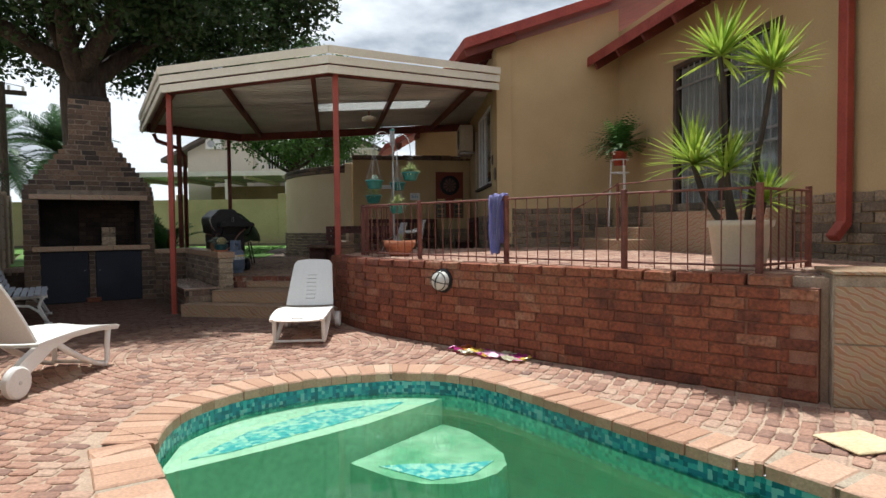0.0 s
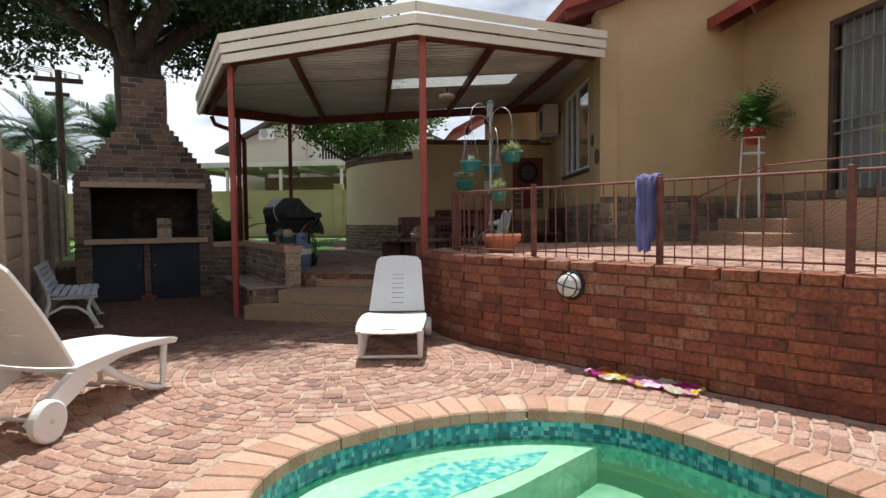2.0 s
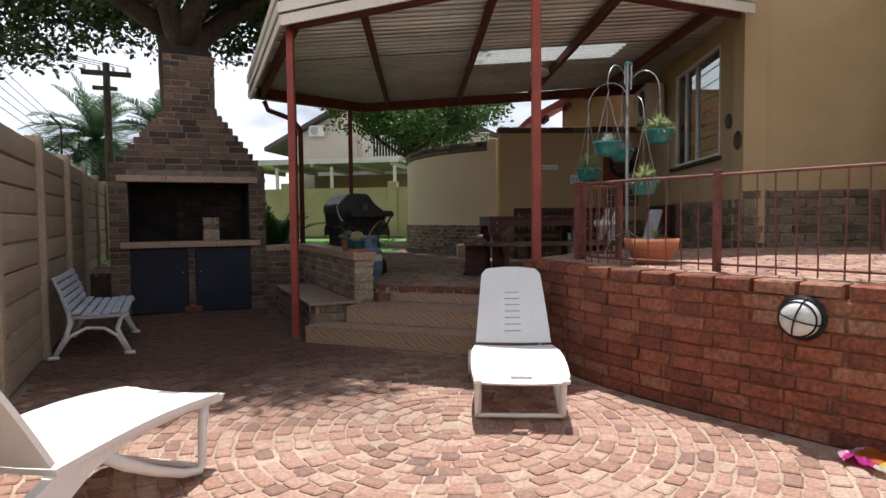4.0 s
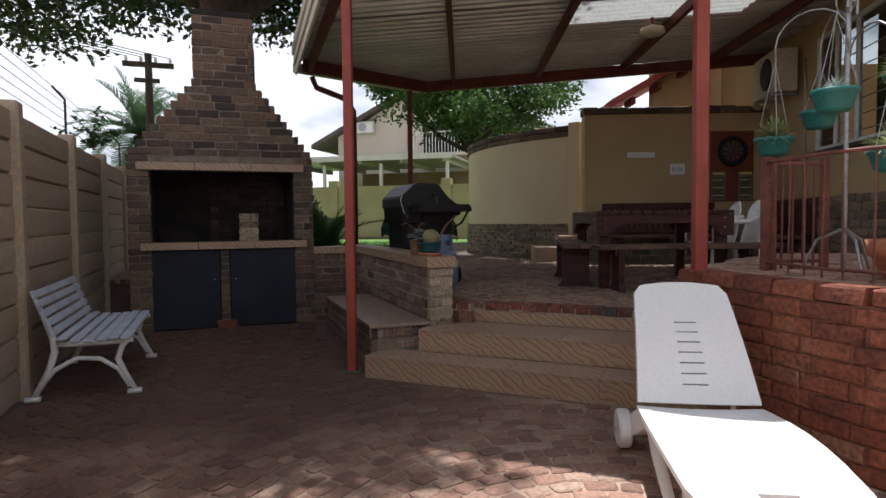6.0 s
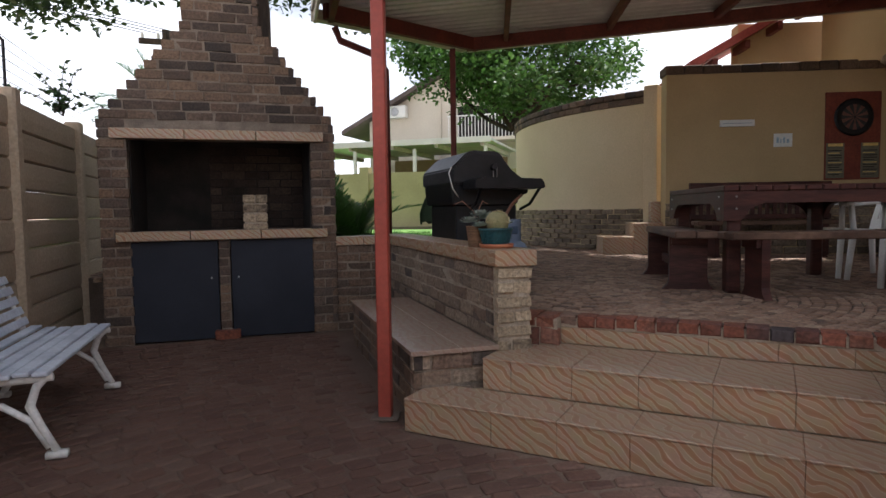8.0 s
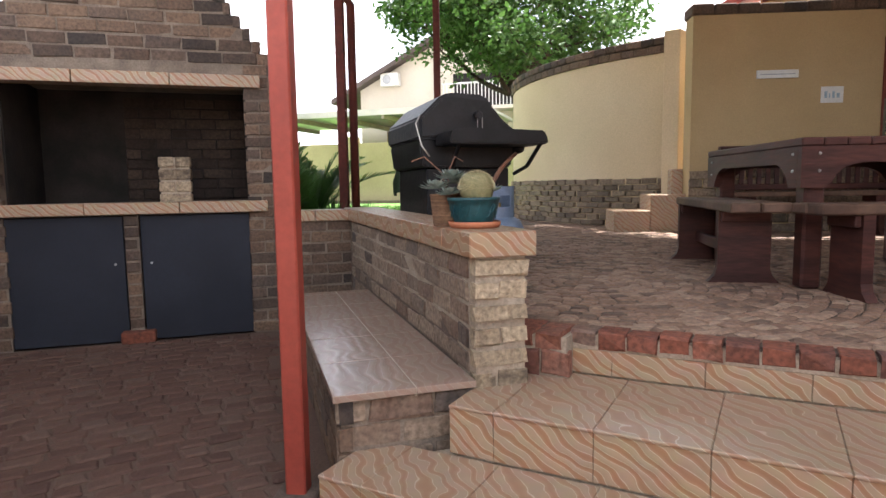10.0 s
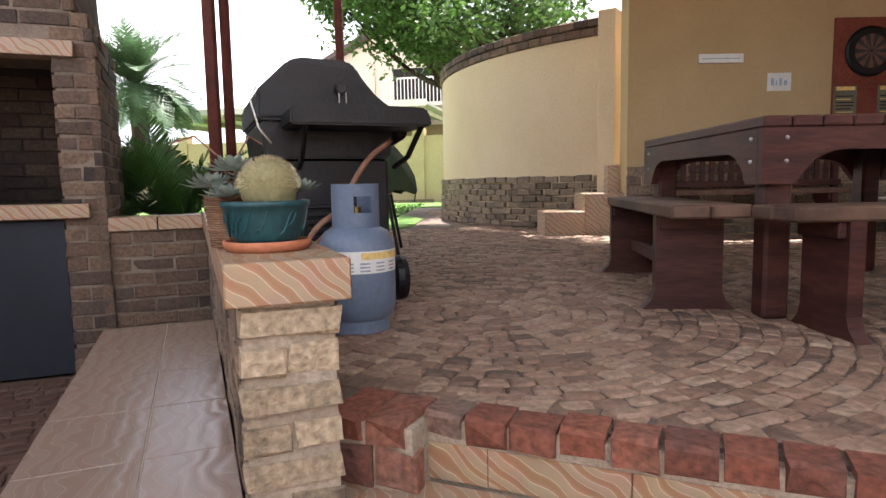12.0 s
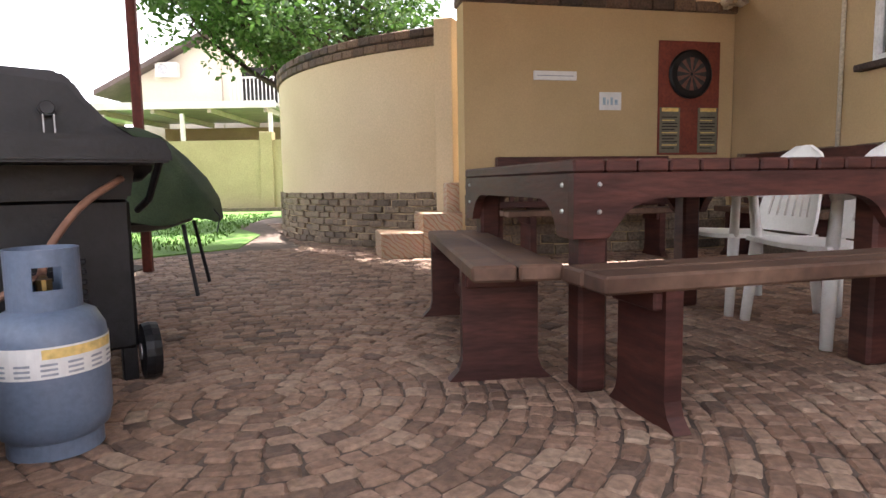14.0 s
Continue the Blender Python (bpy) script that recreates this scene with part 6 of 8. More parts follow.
# ---- gas cylinder and grill ----
gas = thing("gas_cylinder", pose(2.625, 10.66, TERRACE), "blue-grey gas cylinder with printed label band and a brown hose", "gas cylinder")
part("body", lathe([(0, 0.03), (0.10, 0.03), (0.132, 0.06), (0.142, 0.10), (0.142, 0.30), (0.138, 0.33), (0.118, 0.37), (0.08, 0.39), (0.0, 0.395)], 48), GAS_GREY, gas, smooth=True)
part("foot_ring", lathe([(0.112, 0.0), (0.116, 0.0), (0.116, 0.05), (0.108, 0.05), (0.108, 0.0), (0.112, 0.0)], 40), GAS_GREY, gas, smooth=False)
bm = bmesh.new()
N = 40
for i in range(N):
    a, b = 2 * math.pi * i / N, 2 * math.pi * (i + 1) / N
    am = math.degrees((a + b) / 2) % 360
    for z0, z1 in ((0.385, 0.44), (0.44, 0.50), (0.50, 0.545)):
        if z0 == 0.44 and (255 < am < 300 or 75 < am < 120):
            continue
        vs = [bm.verts.new((0.088 * math.cos(t), 0.088 * math.sin(t), z)) for t, z in ((a, z0), (b, z0), (b, z1), (a, z1))]
        bm.faces.new(vs)
bmesh.ops.remove_doubles(bm, verts=bm.verts[:], dist=0.0005)
bmesh.ops.solidify(bm, geom=bm.faces[:], thickness=0.005)
part("collar", bm, GAS_GREY, gas, "steel guard collar with cut-outs")
bm = bmesh.new()
tube(bm, [(0, 0, 0.385), (0, 0, 0.46)], 0.02, 12)
tube(bm, [(0, 0, 0.445), (0, 0.05, 0.455)], 0.012, 10)
part("valve", bm, mat("brass", [(0.30, 0.20, 0.08), (0.40, 0.28, 0.12)], 9, 0.35, 40, 0, metal=0.9), gas, "brass valve")
def band(r, z0, z1, a0, a1, material, label, name="label_band"):
    bm = bmesh.new()
    k = max(2, int(abs(a1 - a0) / 8))
    rows = [[bm.verts.new((r * math.cos(radians(a0 + (a1 - a0) * i / k)), r * math.sin(radians(a0 + (a1 - a0) * i / k)), z)) for i in range(k + 1)] for z in (z0, z1)]
    for i in range(k):
        bm.faces.new((rows[0][i], rows[0][i + 1], rows[1][i + 1], rows[1][i]))
    return part(name, bm, material, gas, label)
def bend(points, k=6):
    """A smooth line through a few points."""
    ps = [Vector(p) for p in points]
    ps = [ps[0] * 2 - ps[1]] + ps + [ps[-1] * 2 - ps[-2]]
    line = []
    for a, b, c, d in zip(ps, ps[1:], ps[2:], ps[3:]):
        for i in range(k):
            t = i / k
            line.append(0.5 * (2 * b + (c - a) * t + (2 * a - 5 * b + 4 * c - d) * t * t + (3 * b - a - 3 * c + d) * t ** 3))
    return line + [ps[-2]]


band(0.1435, 0.225, 0.305, 150, 380, LABEL_WHITE, "white printed label")
band(0.1443, 0.275, 0.300, 262, 345, LABEL_YELLOW, "yellow warning strip", "label_strip")
for k in range(7):
    for z in (0.232, 0.245, 0.258):
        band(0.1443, z, z + 0.006, 188 + k * 24, 188 + k * 24 + 15, LABEL_GREY, "", "print_line")
bm = bmesh.new()
tube(bm, [*bend([(0, 0.05, 0.455), (0.0, 0.10, 0.47), (0.03, 0.16, 0.54), (0.12, 0.22, 0.65), (0.24, 0.30, 0.73)])], 0.012, 8)
part("hose", bm, COPPER, gas, "brown rubber gas hose", smooth=True)
bm = bmesh.new()
tube(bm, bend([(0.0, 0.08, 0.46), (-0.12, 0.05, 0.40), (-0.20, 0.02, 0.31), (-0.23, 0.06, 0.27), (-0.15, 0.12, 0.30), (-0.02, 0.16, 0.40)]), 0.011, 8)
part("hose", bm, COPPER, gas, "brown rubber gas hose loop", smooth=True)

grill = thing("gas_grill", pose(2.66, 11.10, TERRACE), "black gas barbecue cart with closed hood and side shelf", "barbecue")
def extrude_y(poly, y0, y1, bevel=0.0):
    bm = bmesh.new()
    a = [bm.verts.new((x, y0, z)) for x, z in poly]
    b = [bm.verts.new((x, y1, z)) for x, z in poly]
    bm.faces.new(a), bm.faces.new(b[::-1])
    for i in range(len(poly)):
        bm.faces.new((a[i], a[(i + 1) % len(poly)], b[(i + 1) % len(poly)], b[i]))
    if bevel:
        bmesh.ops.bevel(bm, geom=bm.edges[:], offset=bevel, segments=2, affect="EDGES")
    return bm
part("cabinet", bbox((-0.27, 0.06, 0.12), (0.25, 0.76, 0.66), 0.012), BLACK, grill)
for k in range(5):
    part("louvre", bbox((-0.13, 0.045, 0.30 + k * 0.035), (0.10, 0.062, 0.318 + k * 0.035), 0.004), BLACK_COVER, grill)
part("firebox", extrude_y([(-0.30, 0.66), (0.25, 0.66), (0.28, 0.82), (-0.32, 0.82)], 0.03, 0.80, 0.01), BLACK, grill)
part("hood", extrude_y([(-0.33, 0.82), (0.29, 0.82), (0.295, 0.86), (0.17, 0.93), (0.10, 1.05), (0.06, 1.08), (-0.15, 1.085), (-0.20, 1.065), (-0.33, 0.94)], 0.0, 0.82, 0.012), BLACK_COVER, grill, "black closed hood")
part("hood_end", extrude_y([(-0.315, 0.835), (0.275, 0.835), (0.275, 0.86), (0.16, 0.915), (0.08, 1.04), (-0.14, 1.06), (-0.19, 1.045), (-0.315, 0.935)], -0.012, 0.0, 0.004), BLACK, grill)
part("side_shelf", extrude_y([(-0.24, 0.775), (0.33, 0.775), (0.335, 0.80), (0.31, 0.85), (-0.16, 0.862), (-0.235, 0.84)], -0.30, -0.013, 0.008), BLACK, grill, "black side shelf")
bm = bmesh.new()
tube(bm, [(0.29, -0.012, 0.77), (0.30, 0.2, 0.75), (0.30, 0.6, 0.75)], 0.03, 10)
part("front_panel_bar", bm, BLACK, grill, smooth=True)
for y, x in ((-0.28, -0.18), (-0.28, 0.30)):
    bm = bmesh.new()
    tube(bm, [(x, y, 0.79), (x * 0.95, y + 0.16, 0.66), (x * 0.9, 0.03, 0.62)], 0.012, 8)
    part("shelf_bracket", bm, BLACK, grill)
bm = bmesh.new()
tube(bm, [(0.02, -0.02, 0.955), (0.02, -0.05, 0.955)], 0.026, 16)
part("thermometer", bm, BLACK, grill, "round thermometer")
for x in (0.0, 0.03):
    part("thermometer_rod", bbox((x + 0.005, -0.05, 0.862), (x + 0.009, -0.046, 0.95), 0), GREY_METAL, grill)
part("thermometer_face", lathe([(0, 0.0), (0.022, 0.0), (0.020, 0.004), (0, 0.004)], 16), BLACK_COVER, grill, m=pose(0.02, -0.0505, 0.955, 90, 0, 0))
for x in (-0.24, 0.22):
    for y in (0.1, 0.72):
        part("leg", bbox((x - 0.025, y - 0.025, 0.0), (x + 0.025, y + 0.025, 0.14), 0.004), BLACK, grill)
for y in (0.06, 0.76):
    wh = part("wheel", lathe([(0, -0.03), (0.07, -0.03), (0.10, -0.026), (0.105, 0), (0.10, 0.026), (0.07, 0.03), (0, 0.03)], 24), BLACK, grill, "black rubber wheel", m=pose(0.285, y, 0.105, 90, 0, 90))
    part("hub", lathe([(0, -0.034), (0.03, -0.034), (0.03, 0.034), (0, 0.034)], 16), GREY_METAL, wh)
bm = bmesh.new()
tube(bm, [(-0.33, -0.02, 0.95), (-0.36, -0.04, 0.9), (-0.33, -0.05, 0.78), (-0.28, -0.03, 0.72)], 0.004, 6)
part("cable", bm, WHITE_ENAMEL, grill, "thin pale cable", smooth=True)

# second grill under a green cover
kg = thing("covered_grill", pose(3.30, 13.25, TERRACE, 0, 0, -20), "kettle grill on thin legs under a draped green canvas cover", "covered barbecue")
bm = bmesh.new()
N, rows = 40, []
for r, z in ((0.0, 1.10), (0.12, 1.09), (0.22, 1.04), (0.34, 0.90), (0.44, 0.74), (0.50, 0.60), (0.505, 0.48)):
    ring = []
    for i in range(N):
        a = 2 * math.pi * i / N
        f = 1 + 0.05 * math.sin(5 * a + r * 4) * (r > 0.2) + 0.03 * math.sin(11 * a) * (r > 0.3)
        ring.append(bm.verts.new((r * f * math.cos(a) * 1.05 + 0.10 * (1.1 - z) - 0.15, r * f * 0.85 * math.sin(a), z + 0.02 * math.sin(7 * a) * (r > 0.4))))
    rows.append(ring)
for a, b in zip(rows, rows[1:]):
    for i in range(N):
        bm.faces.new((a[i], a[(i + 1) % N], b[(i + 1) % N], b[i]))
bmesh.ops.remove_doubles(bm, verts=bm.verts[:], dist=0.0005)
part("cover", bm, GREEN_COVER, kg, "draped green canvas cover", smooth=True)
part("bowl", lathe([(0, 0.40), (0.2, 0.42), (0.36, 0.47), (0.42, 0.56), (0.0, 0.56)], 28), BLACK, kg, m=pose(-0.1, 0, 0))
for x, y in ((0.30, -0.30), (0.30, 0.30), (-0.42, -0.25), (-0.42, 0.25)):
    bm = bmesh.new()
    tube(bm, [(x * 0.8, y * 0.8, 0.46), (x * 1.05, y * 1.05, 0.0)], 0.013, 8)
    part("leg", bm, BLACK, kg)
bm = bmesh.new()
tube(bm, [(0.38, -0.1, 0.60), (0.46, -0.16, 0.5), (0.44, -0.2, 0.40)], 0.005, 6)
part("cord", bm, BLACK, kg)

# ---- things on the parapet ----
pot = thing("ceramic_planter", pose(2.225, 9.93, 0.932) @ Matrix.Scale(0.88, 4), "teal glazed relief planter with a hairy cactus and soil", "planter")
part("bowl", lathe([(0, 0.0), (0.085, 0.0), (0.09, 0.01), (0.105, 0.06), (0.113, 0.092), (0.118, 0.094), (0.118, 0.108), (0.108, 0.108), (0.10, 0.085), (0, 0.085)], 40), TEAL, pot, smooth=True)
rr = random.Random(11)
for k in range(18):
    a0 = rr.uniform(0, 6.28)
    bm = bmesh.new()
    tube(bm, [((0.094 + 0.017 * (i / 6 * 0.8 + 0.1)) * math.cos(a0 + i * 0.05), (0.094 + 0.017 * (i / 6 * 0.8 + 0.1)) * math.sin(a0 + i * 0.05), 0.02 + 0.055 * (i / 6) + 0.008 * math.sin(i + k)) for i in range(7)], 0.003, 5)
    part("relief", bm, TEAL, pot)
part("soil", lathe([(0, 0.088), (0.101, 0.086)], 24), SOIL, pot)
part("cactus", lathe([(0.045, 0.085), (0.060, 0.11), (0.064, 0.14), (0.060, 0.165), (0.045, 0.185), (0.02, 0.195), (0, 0.197)], 26), CACTUS, pot, "olive barrel cactus", smooth=True, m=pose(0.01, -0.01, -0.02) @ Matrix.Diagonal((1.2, 1.2, 1.22, 1)))
bm = bmesh.new()
for _ in range(1500):
    th, ph = rr.uniform(0, 6.28), math.acos(rr.uniform(0.0, 1.0))
    d = Vector((math.sin(ph) * math.cos(th), math.sin(ph) * math.sin(th), math.cos(ph)))
    p = Vector((0.01, -0.01, 0.142)) + Vector((d.x * 0.075, d.y * 0.075, d.z * 0.078))
    e = p + (d + Vector((rr.uniform(-0.6, 0.6), rr.uniform(-0.6, 0.6), rr.uniform(-0.3, 0.6)))).normalized() * 0.016
    s = d.orthogonal().normalized() * 0.0009
    bm.faces.new([bm.verts.new(q) for q in (p - s, p + s, e)])
tagged(part("spine_wool", bm, SPINE, pot, "straw-coloured woolly spines"), kind="stuff")
sau = thing("saucer", pose(2.225, 9.92, 0.911) @ Matrix.Diagonal((0.78, 0.78, 1, 1)), "round terracotta saucer on the parapet cap", "saucer")
part("dish", lathe([(0, 0.0), (0.12, 0.0), (0.13, 0.012), (0.132, 0.024), (0.122, 0.024), (0.118, 0.018), (0, 0.018)], 40), TERRACOTTA, sau, smooth=True)


def rosette(name, parent, m, r, n=34, seed=1):
    q = random.Random(seed)
    for i in range(n):
        f = (i + 0.5) / n
        a, el = i * 2.39996, radians(72 - 68 * f)
        ln = r * (0.35 + 0.65 * f)
        bm = bmesh.new()
        w = r * 0.16 * (0.6 + 0.4 * f)
        pts = [(0, 0, 0), (ln * 0.35, w, 0.012 * r), (ln * 0.75, w * 0.95, 0), (ln, 0, 0.05 * r), (ln * 0.75, -w * 0.95, 0), (ln * 0.35, -w, 0.012 * r)]
        vs = [bm.verts.new(p) for p in pts]
        c = bm.verts.new((ln * 0.55, 0, -0.06 * r))
        for k in range(6):
            bm.faces.new((vs[k], vs[(k + 1) % 6], c))
        bmesh.ops.solidify(bm, geom=bm.faces[:], thickness=0.003)
        part(name, bm, SUCCULENT, parent, m=m @ pose(0, 0, 0, 0, 0, math.degrees(a)) @ pose(0, 0, 0, 0, -math.degrees(el), 0))


bk = thing("wicker_basket", pose(2.16, 10.05, 0.911), "brown wicker basket pot with a blue-grey succulent", "basket")
bm = bmesh.new()
for i in range(22):
    z = 0.004 + i * 0.0058
    tube(bm, [((0.058 + 0.0006 * i + 0.002 * math.sin(k * 4 + i * 3.14)) * math.cos(k * 0.3), (0.058 + 0.0006 * i + 0.002 * math.sin(k * 4 + i * 3.14)) * math.sin(k * 0.3), z) for k in range(22)], 0.0034, 5, cap=False)
part("weave", bm, WICKER, bk)
part("lining", lathe([(0, 0.0), (0.054, 0.0), (0.064, 0.12), (0, 0.12)], 20), SOIL, bk)
for q in range(3):
    rosette("succulent_leaf", bk, pose((-0.05, 0.05, 0.0)[q], (0.0, 0.02, -0.05)[q], 0.15 + 0.02 * q), 0.085, 26, q)
rosette("succulent_leaf", pot, pose(0.10, 0.06, 0.13), 0.085, 26, 9)
rosette("succulent_leaf", pot, pose(-0.10, 0.03, 0.12), 0.08, 26, 10)
for a in (0.4, -0.7):
    bm = bmesh.new()
    tube(bm, [(0, 0, 0.13), (0.03 * a, 0.03, 0.22), (0.12 * a, 0.05, 0.28), (0.2 * a, 0.04, 0.26)], 0.003, 5)
    part("flower_stalk", bm, COPPER, bk)

# ---- terrace things ----
bowl = thing("terracotta_bowl", pose(3.78, 7.0, UPPER), "wide terracotta bowl planter with a few stunted plants", "planter")
part("bowl", lathe([(0, 0), (0.12, 0), (0.135, 0.02), (0.18, 0.11), (0.185, 0.115), (0.20, 0.12), (0.21, 0.20), (0.195, 0.20), (0.18, 0.16), (0, 0.16)], 40), TERRACOTTA, bowl, smooth=True)
part("soil", lathe([(0, 0.172), (0.186, 0.168)], 24), SOIL, bowl)


def strap_leaf(bm, base, direction, length_, width, droop, n=5, fold=0.25):
    """A narrow leaf that arches over under its own weight."""
    d = Vector(direction).normalized()
    side = d.cross(Vector((0, 0, 1)))
    side = side.normalized() if side.length > 1e-3 else Vector((1, 0, 0))
    p, prev = Vector(base), None
    for i in range(n + 1):
        t = i / n
        w = width * (0.55 + 0.45 * min(1, t * 4)) * (1 - t ** 2.2)
        up = side.cross(d)
        row = [bm.verts.new(p - side * w + up * w * fold), bm.verts.new(p), bm.verts.new(p + side * w + up * w * fold)] if i < n else [bm.verts.new(p)]
        if prev:
            if i < n:
                bm.faces.new((prev[0], prev[1], row[1], row[0])), bm.faces.new((prev[1], prev[2], row[2], row[1]))
            else:
                bm.faces.new((prev[0], prev[1], row[0])), bm.faces.new((prev[1], prev[2], row[0]))
        prev = row
        p = p + d * (length_ / n)
        d = (d + Vector((0, 0, -droop / n))).normalized()


def tuft(n, length_, width, droop, spread, seed, base=(0, 0, 0), lean=0.0):
    q = random.Random(seed)
    bm = bmesh.new()
    for _ in range(n):
        a, e = q.uniform(0, 6.28), radians(q.uniform(*spread))
        strap_leaf(bm, base, (math.cos(a) * math.cos(e), math.sin(a) * math.cos(e), math.sin(e)), length_ * q.uniform(0.7, 1.1), width, droop * q.uniform(0.6, 1.4))
    return bm


part("plant", tuft(26, 0.16, 0.006, 0.8, (25, 85), 5, (0.02, 0.0, 0.17)), LEAF_PALE, bowl, "pale spiky plant")
bm = bmesh.new()
box(bm, (-0.01, -0.05, 0), (0.01, 0.05, 0.30), pose(-0.02, 0.02, 0.16, 0, 28, 20))
part("marker", bm, GREY_METAL, bowl, "grey plate stuck in the soil")

stand = thing("hanging_basket_stand", pose(3.98, 7.52, UPPER), "tall grey metal stand with curved hooks for hanging baskets", "plant stand")
bm = bmesh.new()
tube(bm, [(0, 0, 0.0), (0, 0, 1.72)], 0.015, 10)
part("pole", bm, GREY_METAL, stand)
hooks = [((-0.40, -0.23), 1.62), ((0.12, -0.26), 1.60), ((-0.14, -0.36), 1.36), ((-0.11, 0.40), 1.55), ((0.28, 0.40), 1.55)]
for k in range(3):
    a = k * 2.1
    bm = bmesh.new()
    tube(bm, [(0, 0, 0.25), (0.14 * math.cos(a), 0.14 * math.sin(a), 0.18), (0.22 * math.cos(a), 0.22 * math.sin(a), 0.0)], 0.009, 6)
    part("foot", bm, GREY_METAL, stand)
BASKETS = []
for (x, y), top in hooks:
    bm = bmesh.new()
    r = math.hypot(x, y)
    ux, uy = x / r, y / r
    z0 = top - 0.35
    pts = [(0.016 * ux, 0.016 * uy, z0)]
    for i in range(9):
        t = math.pi * i / 8
        pts.append((ux * r * (1 - math.cos(t)) / 2, uy * r * (1 - math.cos(t)) / 2, top - 0.16 + 0.18 * math.sin(t)))
    pts.append((x, y, top - 0.20))
    tube(bm, pts, 0.006, 6)
    part("hook_arm", bm, GREY_METAL, stand, smooth=True)


def hanging_basket(x, y, z, drop, seed, full):
    b = thing("hanging_basket", pose(x, y, z), "teal plastic hanging basket with " + ("pale trailing plants" if full else "a small grey-green plant"), "hanging basket", "baskets on the stand")
    part("bowl", lathe([(0, 0.0), (0.07, 0.0), (0.085, 0.02), (0.105, 0.09), (0.118, 0.095), (0.118, 0.115), (0.108, 0.115), (0.10, 0.09), (0, 0.09)], 28), TEAL_PLASTIC, b, smooth=True)
    for k in range(3):
        a = k * 2.094 + seed
        bm = bmesh.new()
        tube(bm, [(0.11 * math.cos(a), 0.11 * math.sin(a), 0.11), (0, 0, drop)], 0.0025, 5)
        part("chain", bm, GREY_METAL, b)
    bm = bmesh.new()
    tube(bm, [(0, 0, drop - 0.01), (0.012, 0, drop + 0.03), (0, 0, drop + 0.05)], 0.004, 6)
    part("hook", bm, GREY_METAL, b)
    part("plant", tuft(190 if full else 90, 0.17 if full else 0.10, 0.008, 1.1, (8, 85), seed, (0, 0, 0.10)), LEAF_PALE if full else SUCCULENT, b, "pale green foliage")


hanging_basket(3.58, 7.29, 1.76, 0.50, 1, False)
hanging_basket(4.10, 7.26, 1.88, 0.36, 2, True)
hanging_basket(3.84, 7.16, 1.44, 0.56, 3, True)
hanging_basket(3.87, 7.92, 1.60, 0.59, 4, True)
hanging_basket(4.26, 7.92, 1.79, 0.40, 5, False)
chime = thing("wind_chime", pose(3.94, 7.46, 2.34), "grey tubular wind chime hanging on a hook arm", "wind chime")
part("top_disc", lathe([(0, 0.25), (0.035, 0.24), (0.04, 0.22), (0, 0.22)], 18), TEAL_PLASTIC, chime)
for k in range(5):
    a = k * 1.257
    bm = bmesh.new()
    tube(bm, [(0.028 * math.cos(a), 0.028 * math.sin(a), 0.22), (0.028 * math.cos(a), 0.028 * math.sin(a), 0.02 + 0.02 * k)], 0.008, 8)
    part("tube", bm, GREY_METAL, chime)

big = thing("yucca_pot", pose(4.78, 2.98, UPPER), "large cream pot with a bright yellow-green spiky yucca", "potted plant")
part("pot", lathe([(0, 0.0), (0.185, 0.0), (0.195, 0.02), (0.235, 0.34), (0.255, 0.35), (0.262, 0.40), (0.24, 0.40), (0.225, 0.35), (0, 0.35)], 48), POT_CREAM, big, "cream plastic pot", smooth=True)
part("soil", lathe([(0, 0.362), (0.228, 0.358)], 24), SOIL, big)
for x, y, pts, seed, n, ln in ((-0.05, 0.05, [(0, 0, 0.35), (-0.04, 0.02, 0.9), (-0.10, 0.0, 1.4), (-0.12, 0.02, 1.72)], 1, 110, 0.46), (0.1, 0.0, [(0, 0, 0.35), (0.05, -0.05, 0.9), (0.10, -0.10, 1.3), (0.12, -0.14, 1.62)], 2, 100, 0.44),
                              (-0.1, 0.08, [(0, 0, 0.35), (-0.12, 0.1, 0.6), (-0.20, 0.14, 0.86)], 3, 100, 0.46), (-0.05, 0.0, [(0, 0, 0.35), (-0.03, 0.04, 0.6), (-0.02, 0.08, 0.80)], 6, 90, 0.42), (0.08, -0.05, [(0, 0, 0.35), (0.06, -0.05, 0.45), (0.08, -0.06, 0.55)], 4, 80, 0.36)):
    bm = bmesh.new()
    pp = [(x + a, y + b, c) for a, b, c in pts]
    tube(bm, pp, [0.03 - 0.004 * i for i in range(len(pp))], 8)
    part("stem", bm, BARK, big, "rough grey-brown stem")
    part("leaf_crown", tuft(n, ln, 0.016, 0.30, (-12, 88), seed, pp[-1]), LEAF_YUCCA, big, "bright spiky leaves")

fs = thing("fern_stand", HOUSE @ pose(1.75, -0.95, 1.232), "tall white metal plant stand on the house steps", "plant stand")
for a in (0.5, 2.6, 4.7):
    bm = bmesh.new()
    tube(bm, [(0.17 * math.cos(a), 0.17 * math.sin(a), 0.0), (0.13 * math.cos(a), 0.13 * math.sin(a), 1.06)], 0.011, 8)
    part("leg", bm, WHITE_PAINT, fs)
for z, r in ((1.05, 0.135), (0.85, 0.14)):
    bm = bmesh.new()
    tube(bm, [(r * math.cos(t), r * math.sin(t), z) for t in np.linspace(0, 6.2832, 25)], 0.010, 6)
    part("ring", bm, WHITE_PAINT, fs)
fern = thing("potted_fern", HOUSE @ pose(1.75, -0.95, 2.20), "bushy green fern in a red plastic pot on the stand", "potted plant")
